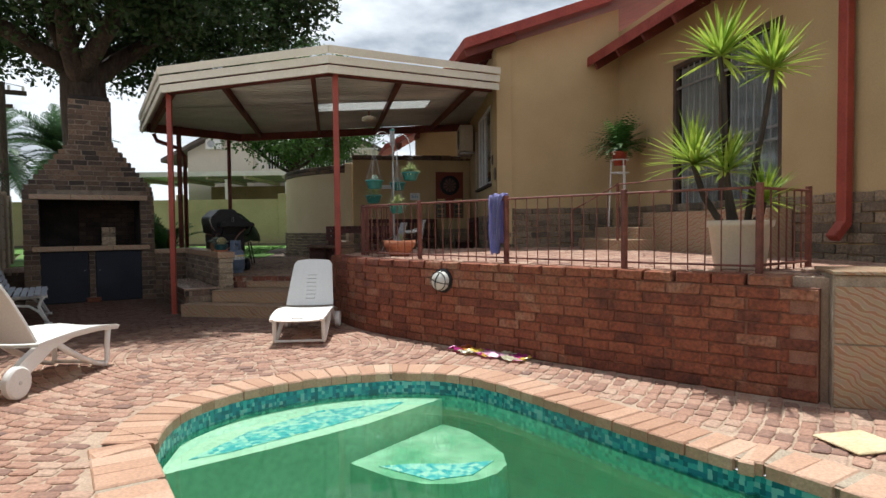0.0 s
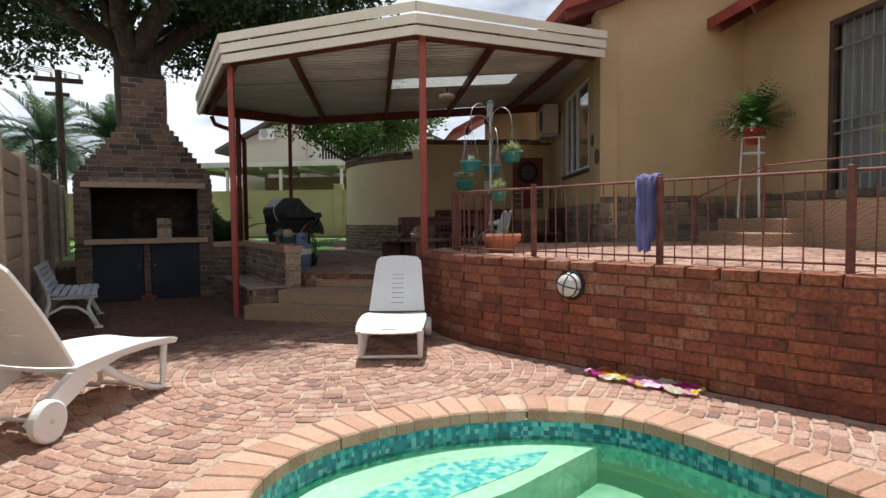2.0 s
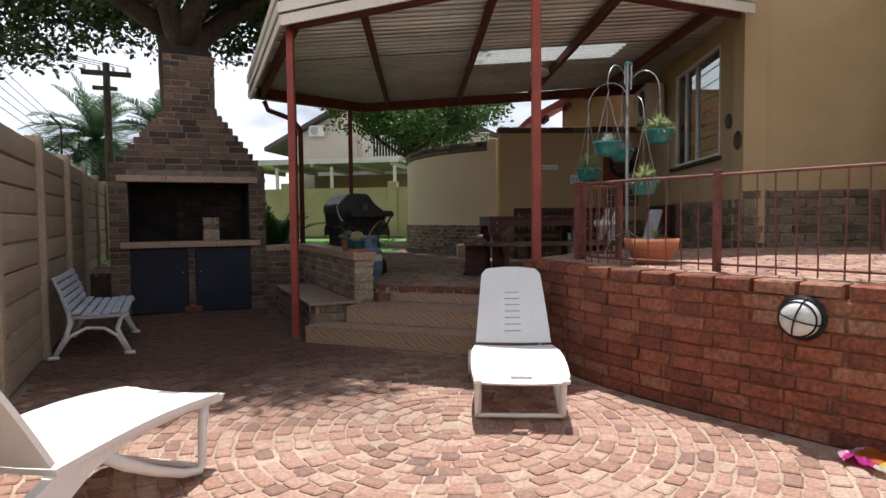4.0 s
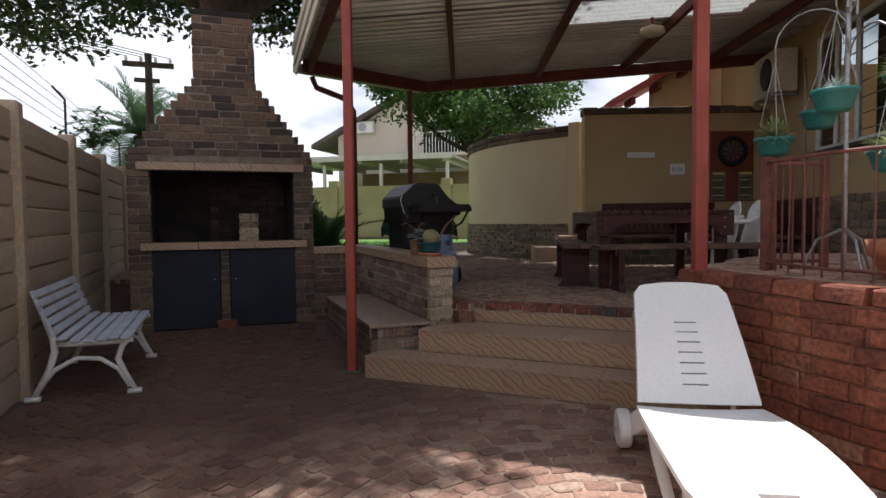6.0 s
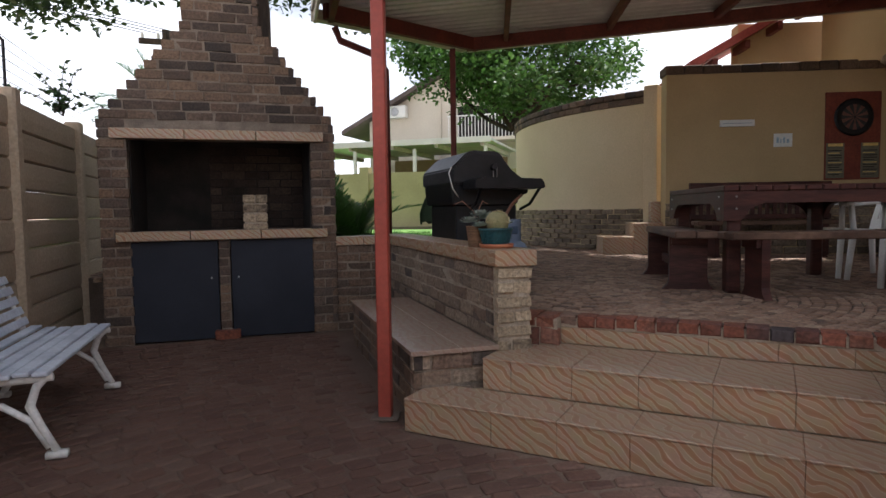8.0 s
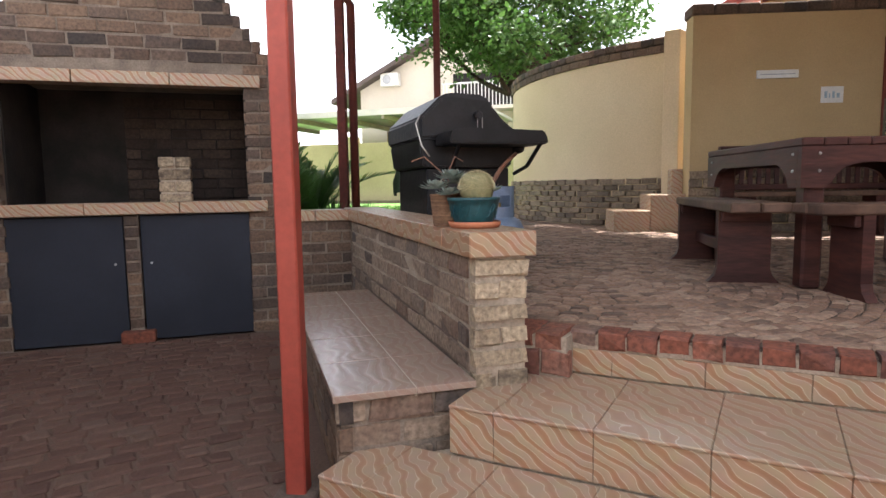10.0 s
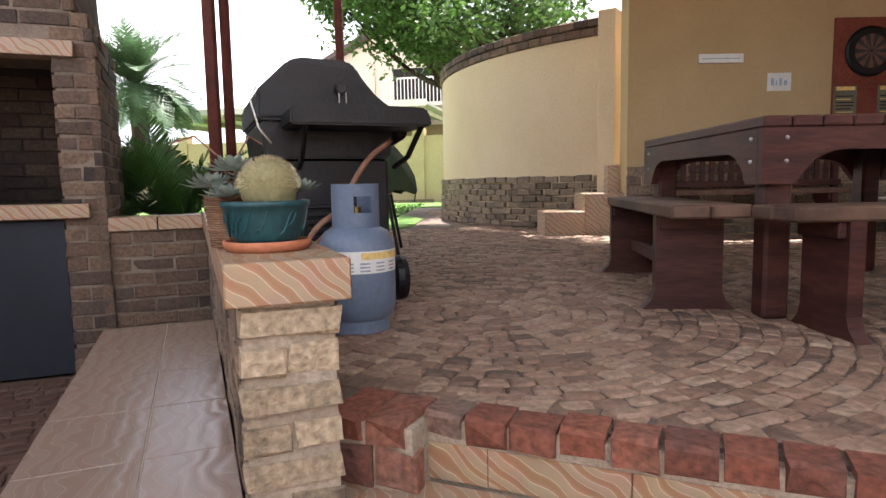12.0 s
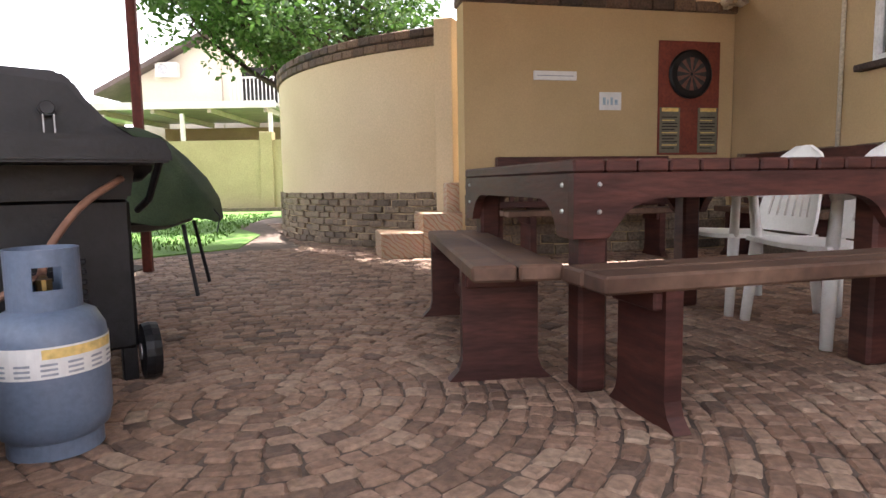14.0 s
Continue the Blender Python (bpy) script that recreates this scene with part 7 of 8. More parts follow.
part("pot", lathe([(0, 0), (0.085, 0), (0.12, 0.19), (0.13, 0.19), (0.13, 0.22), (0.115, 0.22), (0.1, 0.18), (0, 0.18)], 28), mat("red_plastic", [(0.36, 0.06, 0.035), (0.44, 0.09, 0.05)], 5, 0.5, 40, 0.05), fern, "red plastic pot", smooth=True)
bm = bmesh.new()
q = random.Random(21)
for _ in range(190):
    a, e = q.uniform(0, 6.28), radians(q.uniform(30, 85))
    d = Vector((math.cos(a) * math.cos(e), math.sin(a) * math.cos(e), math.sin(e)))
    p = Vector((0, 0, 0.18))
    ln = q.uniform(0.42, 0.7)
    for i in range(12):
        p = p + d * (ln / 12)
        d = (d + Vector((0, 0, -0.12))).normalized()
        s = d.cross(Vector((0, 0, 1))).normalized()
        w = 0.085 * math.sin(math.pi * (i + 1) / 13)
        for sg in (-1, 1):
            t = p + s * sg * w + d * 0.012
            bm.faces.new([bm.verts.new(v) for v in (p, p + d * 0.022, t)])
part("fronds", bm, LEAF_FERN, fern, "feathery green fronds")

# towels
towel = thing("hanging_towel", pose(3.885, 5.055, UPPER + 0.665, 0, 0, 16), "lilac blue towel draped over the railing post", "towel")
bm = bmesh.new()
N, K = 26, 12
grid = []
for i in range(N + 1):
    t = i / N * 2 - 1
    row = []
    for k in range(K + 1):
        s = k / K - 0.5
        drop = max(0.0, abs(t) - 0.1)
        hgt = (0.68 if t < 0 else 0.55) * drop
        w = 0.065 + 0.035 * (1 - min(1, drop * 3)) + 0.012 * math.sin(t * 7)
        fold = 0.022 * math.sin(k * 1.5 + t * 2) * min(1, drop * 4 + 0.3)
        row.append(bm.verts.new(((-1 if t < 0 else 1) * (0.028 + 0.02 * min(1, abs(t) * 4)) * min(1, abs(t) * 8) + fold, s * 2 * w, 0.035 - hgt + 0.01 * math.sin(k))))
    grid.append(row)
for i in range(N):
    for k in range(K):
        bm.faces.new((grid[i][k], grid[i][k + 1], grid[i + 1][k + 1], grid[i + 1][k]))
bmesh.ops.solidify(bm, geom=bm.faces[:], thickness=0.008)
part("cloth", bm, FABRIC_LILAC, towel, smooth=True)
BRIGHT = mosaic_material("bright_striped_towel", [(0.55, 0.05, 0.28), (0.80, 0.60, 0.10), (0.42, 0.10, 0.42), (0.80, 0.45, 0.62), (0.62, 0.18, 0.04), (0.55, 0.05, 0.28), (0.70, 0.66, 0.50)], 0.16)
flat = thing("beach_towel", frame_at((3.56, 4.80, 0.014), (0.28, -0.96), (0.96, 0.28)), "crumpled pink, yellow and purple beach towel on the paving", "towel")
bm = bmesh.new()
N, K = 40, 14
grid = [[bm.verts.new((-0.45 + 0.9 * i / N + 0.02 * math.sin(k), -0.12 + 0.24 * k / K + 0.03 * math.sin(i * 0.5), 0.012 + 0.035 * abs(noise.noise(Vector((i * 0.22, k * 0.3, 0)))) + 0.035 * max(0, noise.noise(Vector((i * 0.5, k * 0.6, 4)))))) for k in range(K + 1)] for i in range(N + 1)]
for i in range(N):
    for k in range(K):
        bm.faces.new((grid[i][k], grid[i][k + 1], grid[i + 1][k + 1], grid[i + 1][k]))
bmesh.ops.solidify(bm, geom=bm.faces[:], thickness=0.008)
part("cloth", bm, BRIGHT, flat, smooth=True)

# fan on the purlin, skimmer lid, pool hand rail
fan = thing("ceiling_lamp", pose(5.17, 10.72, 3.26), "small pale green round ceiling lamp under the patio roof", "ceiling lamp")
part("shade", lathe([(0, 0.0), (0.10, 0.0), (0.14, 0.03), (0.13, 0.08), (0.05, 0.11), (0, 0.115)], 28), CREAM_ENAMEL, fan, smooth=True)
bm = bmesh.new()
tube(bm, [(0, 0, 0.11), (0, 0, 0.20)], 0.018, 8)
part("stem", bm, DARK_RED, fan)
lid = thing("skimmer_lid", pose(3.84, 1.66, 0.012, 0, 0, -20), "cream square skimmer lid set in the paving", "lid")
part("lid", bbox((-0.17, -0.16, 0), (0.17, 0.16, 0.015), 0.006), CREAM_LID, lid)
hrail = thing("pool_rail", pose(2.82, 1.20, 0), "white plastic pool hose fitting at the water's edge", "pool fitting")
bm = bmesh.new()
tube(bm, [(0.30, 0.06, -0.07), (0.18, 0.02, -0.06), (0.05, 0.0, -0.09), (-0.02, -0.02, -0.16), (-0.02, -0.05, -0.30)], 0.022, 10)
part("pipe", bm, WHITE_PLASTIC, hrail, smooth=True)


# ---- trees and planting ----
def leaves_mesh(name, centres, per, radius, size, seed, flat=0.8):
    """Many small folded leaves in loose clumps round the centres."""
    q = np.random.RandomState(seed)
    n = len(centres) * per
    c = np.repeat(np.array(centres), per, axis=0)
    d = q.normal(size=(n, 3))
    d /= np.linalg.norm(d, axis=1)[:, None]
    r = radius * q.uniform(0.15, 1.0, (n, 1)) ** 0.6
    p = c + d * r * np.array([1, 1, flat])
    ax = q.normal(size=(n, 3))
    ax[:, 2] = ax[:, 2] * 0.5 - 0.4
    ax /= np.linalg.norm(ax, axis=1)[:, None]
    sd = np.cross(ax, q.normal(size=(n, 3)))
    sd /= np.linalg.norm(sd, axis=1)[:, None]
    s = size * q.uniform(0.6, 1.25, (n, 1))
    up = np.cross(ax, sd)
    v = np.stack([p, p + ax * s * 0.5 + sd * s * 0.27 + up * s * 0.06, p + ax * s, p + ax * s * 0.5 - sd * s * 0.27 + up * s * 0.06], 1).reshape(-1, 3)
    i = np.arange(n)[:, None] * 4
    f = np.concatenate([i + np.array([[0, 1, 2]]), i + np.array([[0, 2, 3]])], 0)
    me = bpy.data.meshes.new(name)
    me.from_pydata(v.tolist(), [], f.tolist())
    return me


def limb(bm, p, d, length_, r, q, depth, tips):
    pts, rs = [p], [r]
    n = 5
    for i in range(n):
        d = (d + Vector((q.uniform(-0.22, 0.22), q.uniform(-0.22, 0.22), q.uniform(-0.08, 0.16)))).normalized()
        p = p + d * (length_ / n)
        pts.append(p)
        rs.append(r * (1 - 0.45 * (i + 1) / n))
    tube(bm, pts, rs, 8 if depth < 2 else 5)
    if depth >= 3 or r < 0.02:
        tips.append(p)
        tips.append(pts[3])
        return
    for k in range(q.randint(2, 4)):
        a = q.uniform(0, 6.28)
        s = Vector((math.cos(a), math.sin(a), q.uniform(-0.15, 0.5)))
        limb(bm, pts[q.randint(2, n)], (d * 0.6 + s).normalized(), length_ * q.uniform(0.55, 0.8), r * q.uniform(0.4, 0.55), q, depth + 1, tips)


def tree(m, trunk, spread, material, label, seed, extra, per, radius, size, flat=0.75):
    t = thing("tree", m, label, "tree")
    q = random.Random(seed)
    bm = bmesh.new()
    tube(bm, [p for p, _ in trunk], [r for _, r in trunk], 14)
    tips = []
    top = Vector(trunk[-1][0])
    for k in range(spread[0]):
        a = 6.28 * k / spread[0] + q.uniform(-0.3, 0.3)
        limb(bm, top - Vector((0, 0, q.uniform(0, 0.7))), Vector((math.cos(a), math.sin(a), q.uniform(0.3, 0.9))).normalized(), spread[1] * q.uniform(0.8, 1.15), trunk[-1][1] * 0.55, q, 0, tips)
    part("trunk", bm, BARK, t, "dark bark trunk and limbs", smooth=True)
    cs = [tuple(p) for p in tips] + extra
    me = leaves_mesh("crown", cs, per, radius, size, seed, flat)
    me.materials.append(material)
    ob = new("crown", me)
    ob.parent = t
    return t


q = random.Random(5)
extra = []
while len(extra) < 330:
    x, y, z = q.uniform(-1, 1), q.uniform(-1, 1), q.uniform(-0.75, 1)
    if 0.45 < x * x + y * y + z * z < 1:
        extra.append((x * 6.3 - 0.6, y * 5.2 - 0.2, 7.6 + z * 3.4))
# Unseen clumps high over the paving, added to shade it and the fireplace.
for _ in range(290):
    forward = q.uniform(-6.4, -0.6)
    extra.append((q.uniform(-0.9 if forward < -3.2 else -2.4, 1.9), forward, q.uniform(6.3, 8.4)))
for _ in range(80):
    extra.append((q.uniform(-6.0, -1.3), q.uniform(-0.5, 4.0), q.uniform(4.7, 6.6)))
for _ in range(36):
    extra.append((q.uniform(0.7, 2.4), q.uniform(-0.5, 2.0), q.uniform(4.3, 6.0)))
for _ in range(60):
    extra.append((q.uniform(2.3, 5.0), q.uniform(-1.5, 1.5), q.uniform(5.4, 8.0)))
# hanging ends over the fireplace and the fence
for _ in range(60):
    extra.append((q.uniform(-6.5, -2.2), q.uniform(-4, 2), q.uniform(4.9, 6.0)))
for _ in range(40):
    extra.append((q.uniform(-1.5, 3.0), q.uniform(-5.0, -1.5), q.uniform(5.4, 6.6)))
tree(pose(0.78, 16.3, 0.3), [((0, 0, 0), 0.62), ((0.02, 0, 1.2), 0.50), ((-0.02, 0, 2.6), 0.46), ((-0.05, -0.1, 3.8), 0.48), ((-0.1, -0.2, 4.6), 0.42)], (6, 3.6), LEAF_DARK,
     "large dark spreading tree behind the brick fireplace", 12, extra, 110, 0.68, 0.16)
extra = []
while len(extra) < 150:
    x, y, z = q.uniform(-1, 1), q.uniform(-1, 1), q.uniform(-0.8, 1)
    if 0.3 < x * x + y * y + z * z < 1:
        extra.append((x * 3.0 - 0.4, y * 2.4 + 0.5, 5.0 + z * 2.3 - 0.25 * x))
tree(pose(7.9, 20.9, TERRACE), [((0, 0, 0), 0.20), ((-0.1, 0, 1.2), 0.16), ((-0.45, 0, 2.3), 0.14), ((-0.75, 0, 3.0), 0.12)], (5, 2.0), LEAF_BRIGHT,
     "bright green leafy tree behind the curved garden wall", 31, extra, 120, 0.62, 0.15)


def palm(m, height, r, fronds, length_, label, seed, material=LEAF_PALM, name="palm_tree", e0=-25, trunk_mat=BARK):
    t = thing(name, m, label, "palm")
    q = random.Random(seed)
    if height > 0.6:
        bm = bmesh.new()
        tube(bm, [(0, 0, 0), (0.1, 0, height * 0.5), (0.05, 0.05, height)], [r * 1.2, r, r * 0.9], 12)
        part("trunk", bm, trunk_mat, t, "rough palm trunk")
    for k in range(fronds):
        a, e = q.uniform(0, 6.28), radians(q.uniform(e0, 82))
        d = Vector((math.cos(a) * math.cos(e), math.sin(a) * math.cos(e), math.sin(e)))
        p = Vector((0.05, 0.05, height))
        bm = bmesh.new()
        ln = length_ * q.uniform(0.8, 1.1)
        n = 40
        spine = [p]
        rib = bm.verts.new(p)
        for i in range(n):
            p = p + d * (ln / n)
            d = (d + Vector((0, 0, -0.03))).normalized()
            spine.append(p)
            nxt = bm.verts.new(p)
            s = d.cross(Vector((0, 0, 1)))
            s = s.normalized() if s.length > 1e-3 else Vector((1, 0, 0))
            u = s.cross(d)
            w = ln * 0.17 * math.sin(math.pi * min(1, (i + 3) / (n + 3))) ** 0.7
            for sg in (-1, 1):
                tip = p + s * sg * w * q.uniform(0.85, 1.1) + d * w * 0.55 + u * w * q.uniform(0.1, 0.35)
                bm.faces.new((rib, nxt, bm.verts.new(tip + d * (ln / n) * 0.6), bm.verts.new(tip)))
            rib = nxt
        part("frond", bm, material, t)
    return t


palm(pose(-2.1, 31.0, 0), 4.5, 0.3, 34, 2.6, "tall green palm beyond the concrete fence", 1)
palm(pose(0.42, 32.34, 0), 4.61, 0.3, 60, 2.5, "tall dense green palm far behind the fireplace", 2)
palm(pose(1.92, 13.75, 0.45), 0.25, 0.1, 24, 1.0, "low cycad with arching fronds behind the brick wall", 5, LEAF_FERN, "cycad", 5)
palm(pose(1.42, 14.5, 0.45), 0.3, 0.12, 15, 0.95, "low cycad with arching fronds beside the fireplace", 6, LEAF_PALM, "cycad", 15)
for k, (x, y, s) in enumerate(((2.05, 13.25, 0.55), (2.45, 13.7, 0.45), (2.8, 14.2, 0.45), (2.2, 14.0, 0.6), (2.65, 14.7, 0.5), (3.1, 14.9, 0.4))):
    b = thing("garden_plant", pose(x, y, 0.45), "upright green sword-leaved garden plant in the bed", "plant", "plants in the patio bed")
    part("leaves", tuft(60, s, 0.016, 0.35, (35, 88), 40 + k), LEAF_FERN, b)
bed = setting(part("planting_bed", prism([(1.5, 13.45), (2.3, 12.9), (2.9, 13.6), (3.5, 14.7), (3.2, 15.3), (1.2, 15.3)], 0.3, TERRACE + 0.006), SOIL), "dark soil bed with garden plants beside the patio", "flower bed")

# ---- street and neighbours ----
pole = thing("utility_pole", pose(-1.25, 25.5, 0), "dark wooden utility pole with a crossarm and wires", "utility pole")
bm = bmesh.new()
tube(bm, [(0, 0, 0), (0, 0, 6.25)], [0.15, 0.10], 10)
part("shaft", bm, BARK, pole)
part("crossarm", bbox((-0.7, -0.06, 5.85), (0.7, 0.06, 6.0), 0.01), BARK, pole)
part("crossarm", bbox((-0.4, -0.06, 5.4), (0.3, 0.06, 5.52), 0.01), BARK, pole)
for x in (-0.6, -0.2, 0.2, 0.6):
    part("insulator", lathe([(0, 0.0), (0.04, 0.0), (0.05, 0.08), (0.03, 0.16), (0, 0.17)], 10), WHITE_ENAMEL, pole, m=pose(x, 0, 6.0))
    bm = bmesh.new()
    tube(bm, [(x, 0, 6.15), (x - 8, -6, 6.2), (x - 20, -16, 7.2)], 0.012, 4)
    part("wire", bm, BLACK, pole)
BD = Vector((0.826, -0.563))
BF = frame_at((5.84, 27.66, 0), (BD.x, BD.y), (0.563, 0.826))
PLASTER_OLD = mat("weathered_olive_cream_plaster", [(0.36, 0.30, 0.165), (0.44, 0.37, 0.21)], 0.8, 0.92, 30, 0.15, dark=0.14)
bwall = setting(part("boundary_wall", bbox((-16, 0, 0.3), (14, 0.25, 2.50), 0), PLASTER_OLD, m=BF), "cream plastered boundary wall beyond the lawn", "wall")
for x in (-5.0, -1.5, 2.9):
    part("pier", bbox((x, -0.06, 0.3), (x + 0.35, 0.30, 2.72), 0.01), PLASTER_OLD, bwall)
part("flower_edge", bbox((-12, -0.5, 0.4), (3.6, -0.35, 0.62), 0.01), STONE, bwall, "low stone edging")
cp = thing("carport", BF @ pose(0, 3.0, 0.2), "flat pale carport roof on thin white posts", "carport")
part("roof_sheet", bbox((-9, 0, 3.62), (2.6, 5.5, 3.72), 0), ROOF_SHEET, cp)
part("fascia", bbox((-9, -0.06, 3.55), (2.6, -0.002, 3.78), 0), WHITE_ENAMEL, cp)
for k in range(7):
    part("beam", bbox((-8.9 + k * 1.85, 0.01, 3.42), (-8.78 + k * 1.85, 5.4, 3.60), 0), BEAM_BEIGE, cp)
for x in (-8.8, -3.2, -0.6, 2.3):
    part("post", bbox((x, 0.1, 0), (x + 0.12, 0.22, 3.42), 0), WHITE_ENAMEL, cp)
    part("post_foot", bbox((x - 0.05, 0.05, -0.25), (x + 0.17, 0.27, 0.0), 0), MORTAR, cp)
part("rear_wall", bbox((-3.4, 5.3, -0.25), (2.2, 5.45, 3.41), 0), mat("brown_plaster", [(0.20, 0.135, 0.085), (0.25, 0.175, 0.11)], 1, 0.9, 30, 0.1), cp, "brown plastered wall at the back")
nb = thing("neighbour_house", BF @ pose(-2.9, 9.2, 0), "two-storey cream house with dark roof, balcony and air conditioner", "house")
bm = bmesh.new()
gv = [(-2.2, 0.0), (9.0, 0.0), (9.0, 5.5), (3.0, 8.3), (-2.2, 5.7)]
ga = [bm.verts.new((x, 0, z)) for x, z in gv]
gb_ = [bm.verts.new((x, 8, z)) for x, z in gv]
bm.faces.new(ga), bm.faces.new(gb_[::-1])
for i in range(5):
    bm.faces.new((ga[i], ga[(i + 1) % 5], gb_[(i + 1) % 5], gb_[i]))
part("wall", bm, HOUSE_FAR, nb)
bm = bmesh.new()
lo = [bm.verts.new(p) for p in ((-3.5, -0.6, 5.05), (3.0, -0.6, 8.34), (3.0, 9, 8.34), (-3.5, 9, 5.05))]
hi = [bm.verts.new((v.co.x, v.co.y, v.co.z + 0.22)) for v in lo]
bm.faces.new(lo[::-1]), bm.faces.new(hi)
for i in range(4):
    bm.faces.new((lo[i], lo[(i + 1) % 4], hi[(i + 1) % 4], hi[i]))
rf = part("roof", bm, mat("dark_brown_roof", [(0.06, 0.045, 0.04), (0.10, 0.075, 0.065)], 1, 0.8, 10, 0.2), nb, "dark brown roof slope")
bm = bmesh.new()
lo = [bm.verts.new(p) for p in ((3.01, -0.6, 8.34), (9.6, -0.6, 5.25), (9.6, 9, 5.25), (3.01, 9, 8.34))]
hi = [bm.verts.new((v.co.x, v.co.y, v.co.z + 0.22)) for v in lo]
bm.faces.new(lo[::-1]), bm.faces.new(hi)
for i in range(4):
    bm.faces.new((lo[i], lo[(i + 1) % 4], hi[(i + 1) % 4], hi[i]))
part("roof", bm, rf.data.materials[0], nb, "dark brown roof slope")
a2 = part("air_conditioner", bbox((-1.0, -0.38, 5.8), (-0.1, -0.001, 6.4), 0.02), WHITE_ENAMEL, nb, "white air conditioner unit")
part("fan_grille", lathe([(0, 0.0), (0.22, 0.0), (0.2, 0.02), (0, 0.02)], 20), GREY_METAL, a2, m=pose(-0.67, -0.381, 6.1, 90, 0, 0))
part("downpipe", bbox((1.55, -0.1, 1), (1.65, -0.002, 7.2), 0), HOUSE_FAR, nb)
bal = part("balcony", bbox((2.3, -1.2, 4.4), (9, -0.002, 4.55), 0), HOUSE_FAR, nb, "balcony with white railing")
for k in range(42):
    part("baluster", bbox((2.35 + k * 0.16, -1.18, 4.55), (2.385 + k * 0.16, -1.15, 5.55), 0), WHITE_ENAMEL, bal)
part("hand_rail", bbox((2.3, -1.2, 5.551), (9, -1.13, 5.61), 0), WHITE_ENAMEL, bal)
part("window", bbox((2.5, -0.03, 4.56), (7.2, -0.001, 6.2), 0), NEAR_BLACK, nb, "dark glazed balcony door")
# plain walls that close the place behind the walk
setting(part("wall_pool_end", bbox((-0.8, -9.3, 0), (14, -9.0, 2.2), 0), PLASTER), "plain garden wall at the pool's far end", "wall")

# ---- paving ----
def sett_faces(cx, cy, l, w, ang, z, h, q, jit=0.008):
    """An uneven cobble of eight corners: its foot, its rim and its worn top."""
    ca, sa = math.cos(ang), math.sin(ang)

    def pt(u, v, zz):
        return (cx + u * ca - v * sa, cy + u * sa + v * ca, zz)

    cs = []
    for sx, sy in ((-1, -1), (1, -1), (1, 1), (-1, 1)):
        x, y = sx * l / 2 + q.uniform(-jit, jit), sy * w / 2 + q.uniform(-jit, jit)
        along, across = (x - sx * l * q.uniform(0.05, 0.18), y + q.uniform(-0.003, 0.003)), (x + q.uniform(-0.003, 0.003), y - sy * w * q.uniform(0.05, 0.20))
        cs += [across, along] if sx * sy > 0 else [along, across]
    tilt = q.uniform(-0.02, 0.02), q.uniform(-0.02, 0.02)
    dz = [u * tilt[0] + v * tilt[1] + q.uniform(-0.001, 0.001) for u, v in cs]
    lo = [pt(u, v, z - h) for u, v in cs]
    mid = [pt(u, v, z - 0.006 + d) for (u, v), d in zip(cs, dz)]
    top = [pt(u * (1 - 0.018 / l), v * (1 - 0.018 / w), z + d) for (u, v), d in zip(cs, dz)]
    return lo + mid + top


SETT_F = [tuple(range(16, 24))] + [f for i in range(8) for k in [(i + 1) % 8] for f in ((i, k, 8 + k, 8 + i), (8 + i, 8 + k, 16 + k, 16 + i))]


def in_pool_zone(x, y):
    best = min((x - a) ** 2 + (y - b) ** 2 for a, b in POOL_EDGE)
    return inside(x, y, POOL_EDGE) or best < 0.35 ** 2


def wall_x(y):
    for (xa, ya), (xb, yb) in zip(WALL_LINE, WALL_LINE[1:]):
        if yb <= y <= ya:
            return xa + (xb - xa) * (y - ya) / (yb - ya)
    return 3.6 if y > 7.9 else 4.51 + (2.13 - y) * 0.75


def lower_ok(x, y):
    if not (-0.72 < x and -6 < y < 12.36):
        return False
    if y <= 8.0 and x > wall_x(y) - 0.05:
        return False
    if y > 8.0:
        s = (Vector((x, y)) - STEP_A)
        if s.dot(STEP_IN) > -0.04 and x > 1.5:
            return False
        if x > SX0 - 0.05 and y > PY0 - 0.1:
            return False
    return not in_pool_zone(x, y)


def upper_ok(x, y):
    return inside(x, y, UPPER_POLY) and x > wall_x(y) + 0.24


def patio_ok(x, y):
    if not inside(x, y, TERRACE_POLY) or x > 8.6 or y > 20:
        return False
    s = Vector((x, y)) - STEP_A
    if s.dot(STEP_IN) < 0.99 and x < 4.2:
        return False
    if x < PX1 + 0.05 and y < 12.9:
        return False
    if (Vector((x, y)) - CC).length < CR + 0.02:
        return False
    d = Vector((x, y)) - HC
    if d.dot(HB) > 4.45 and d.dot(HR) > -2.2:
        return False
    if d.dot(HR) > 0.5 or (d.dot(HR) > -0.1 and d.dot(HB) < 0):
        return False
    if inside(x, y, UPPER_POLY):
        return False
    if inside(x, y, [(1.5, 13.45), (2.3, 12.9), (2.9, 13.6), (3.5, 14.7), (3.2, 15.3), (1.2, 15.3)]):
        return False
    if y > 15.4 and x < 5.2 + (y - 15.4) * 0.25:
        return False
    return True


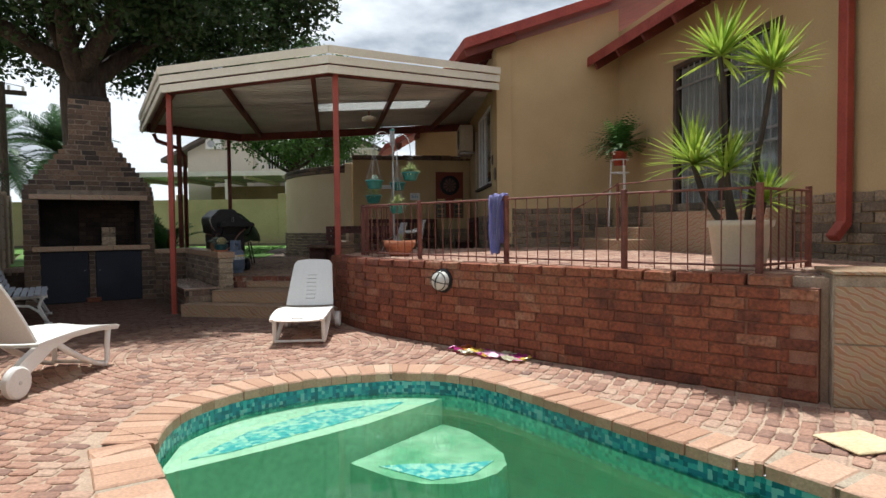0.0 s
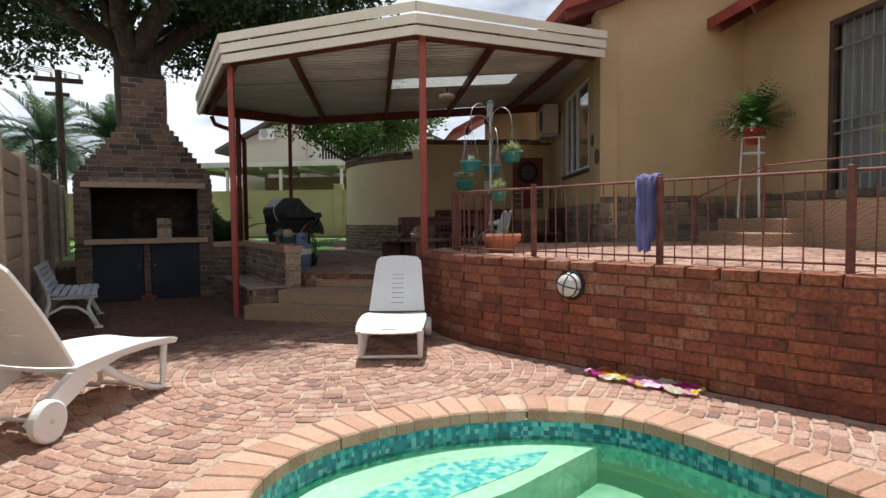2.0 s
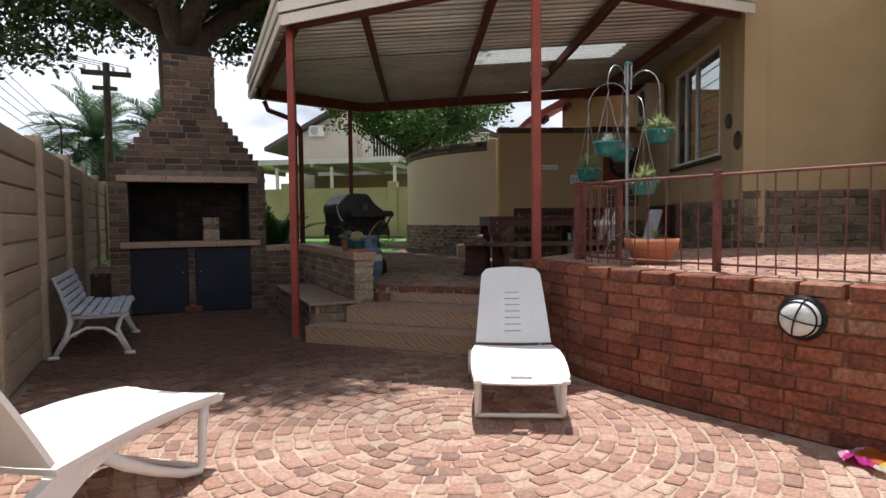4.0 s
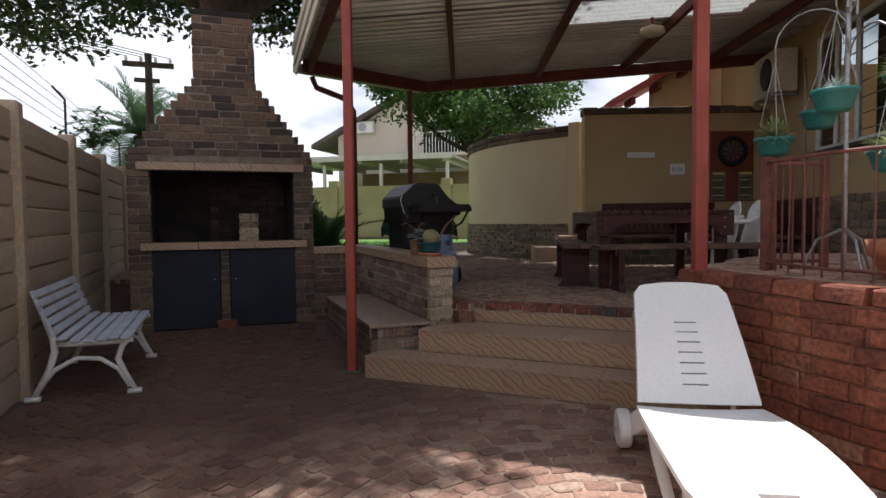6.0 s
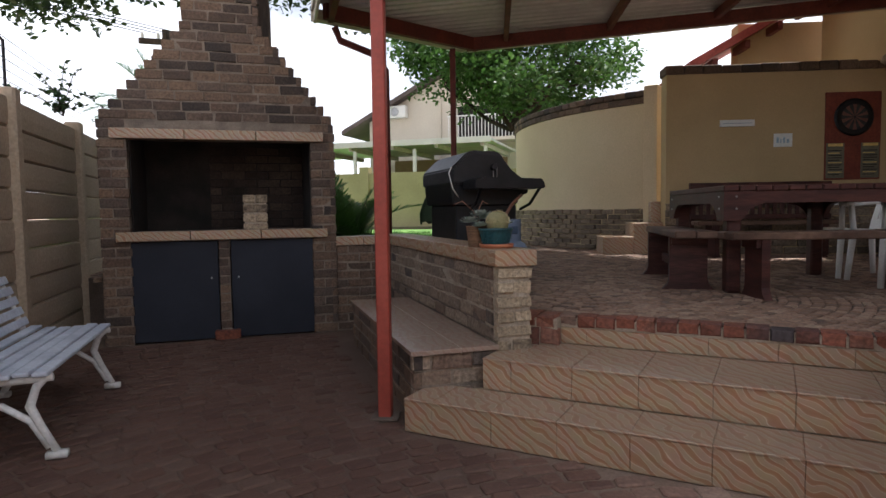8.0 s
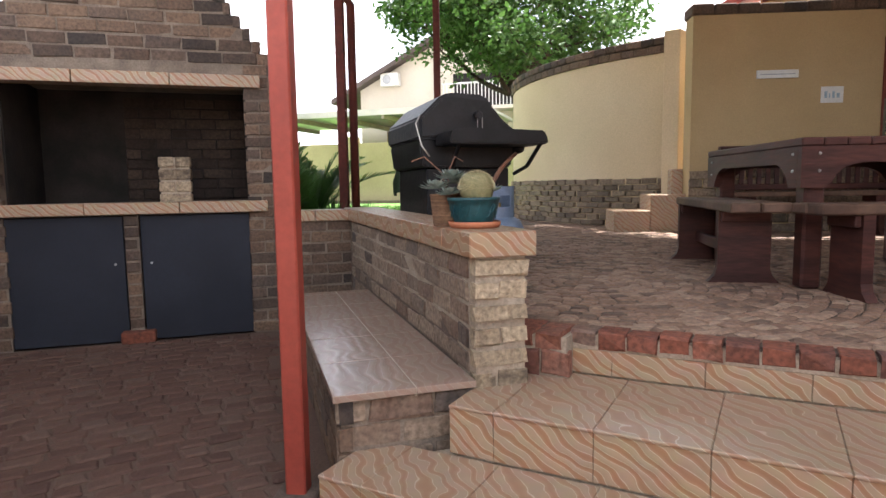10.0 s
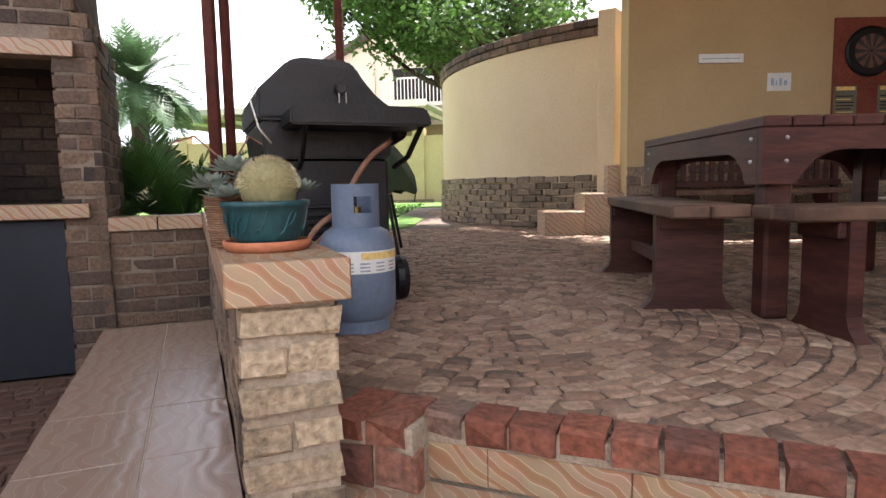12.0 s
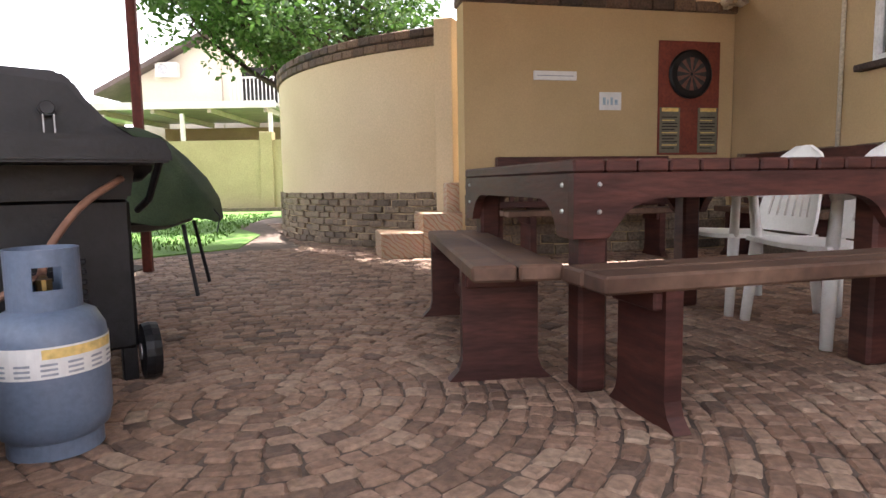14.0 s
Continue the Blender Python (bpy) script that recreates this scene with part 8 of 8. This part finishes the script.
def lay(owner, ok, centre, r0, r1, a0, a1, z, near, material, joined_mat, joined_label, l0=0.185, w0=0.108, seed=1, gap=0.016):
    """Setts in rings round a centre; near(x, y): those laid as pieces of their own."""
    q = random.Random(seed)
    variants = []
    for k in range(10):
        me = bpy.data.meshes.new("sett")
        me.from_pydata(sett_faces(0, 0, l0 - gap, w0 - gap, 0, 0, 0.05, q, 0.08 * w0), [], SETT_F)
        me.materials.append(material)
        variants.append(me)
    vs, fs, n = [], [], 0
    r = r0
    while r < r1:
        w = w0 * q.uniform(0.92, 1.08)
        a = a0 + q.uniform(0, l0 / r)
        while a < a1:
            l = l0 * q.uniform(0.80, 1.22)
            am = a + l / 2 / r
            x, y = centre[0] + r * math.cos(am), centre[1] + r * math.sin(am)
            a += l / r
            if not ok(x, y):
                continue
            ang = am + math.pi / 2 + q.uniform(-0.05, 0.05)
            zz = z + q.uniform(-0.003, 0.003)
            if n < 300 and near(x, y):
                n += 1
                ob = new("sett", q.choice(variants))
                ob.parent = owner
                ob.matrix_basis = pose(x, y, zz, 0, 0, math.degrees(ang) + q.choice((0, 180))) @ Matrix.Diagonal(((l - gap) / (l0 - gap), (w - gap) / (w0 - gap), 1, 1))
            else:
                b = len(vs)
                vs += sett_faces(x, y, l - gap, w - gap, ang, zz, 0.05, q, 0.08 * w0)
                fs += [tuple(b + i for i in f) for f in SETT_F]
        r += w
    me = bpy.data.meshes.new("setts")
    me.from_pydata(vs, [], fs)
    me.materials.append(joined_mat)
    ob = new("setts", me)
    ob.parent = owner
    tagged(ob, joined_label, kind="stuff")


lay(ground, lower_ok, (1.85, 6.6), 0.12, 13.0, -math.pi, math.pi, 0.006, lambda x, y: 5.4 < y < 8.6 and 0.0 < x < 2.0, PAVER, PAVER_I, "worn red-brown clay setts of the pool paving", 0.135, 0.098, 2, 0.013)
lay(patio, patio_ok, (3.2, 10.7), 0.045, 11, -math.pi, math.pi, TERRACE, lambda x, y: x + y < 14.2, PATIO_SETT, PATIO_SETT_I, "worn grey-brown setts of the patio floor", 0.088, 0.068, 3, 0.005)
# a border course of setts behind the brick edge
q = random.Random(9)
border = []
for k in range(6):
    me = bpy.data.meshes.new("sett")
    me.from_pydata(sett_faces(0, 0, 0.115, 0.098, 0, 0, 0.05, q), [], SETT_F)
    me.materials.append(PATIO_SETT)
    border.append(me)
for k in range(-4, 17):
    ob = new("sett", q.choice(border))
    ob.parent = patio
    ob.matrix_basis = SM @ pose(0.66 + k * 0.118, 0.992 + q.uniform(-0.005, 0.005), TERRACE - 0.003 + q.uniform(-0.003, 0.003), 0, 0, q.uniform(-4, 4))
lay(upper, upper_ok, (-4, 4.5), 6.5, 16, -1.2, 1.0, UPPER, lambda x, y: 3.5 < y < 6.5 and x < 5.0, PAVER, PAVER_I, "red-brown setts of the upper terrace", 0.16, 0.10, 4)
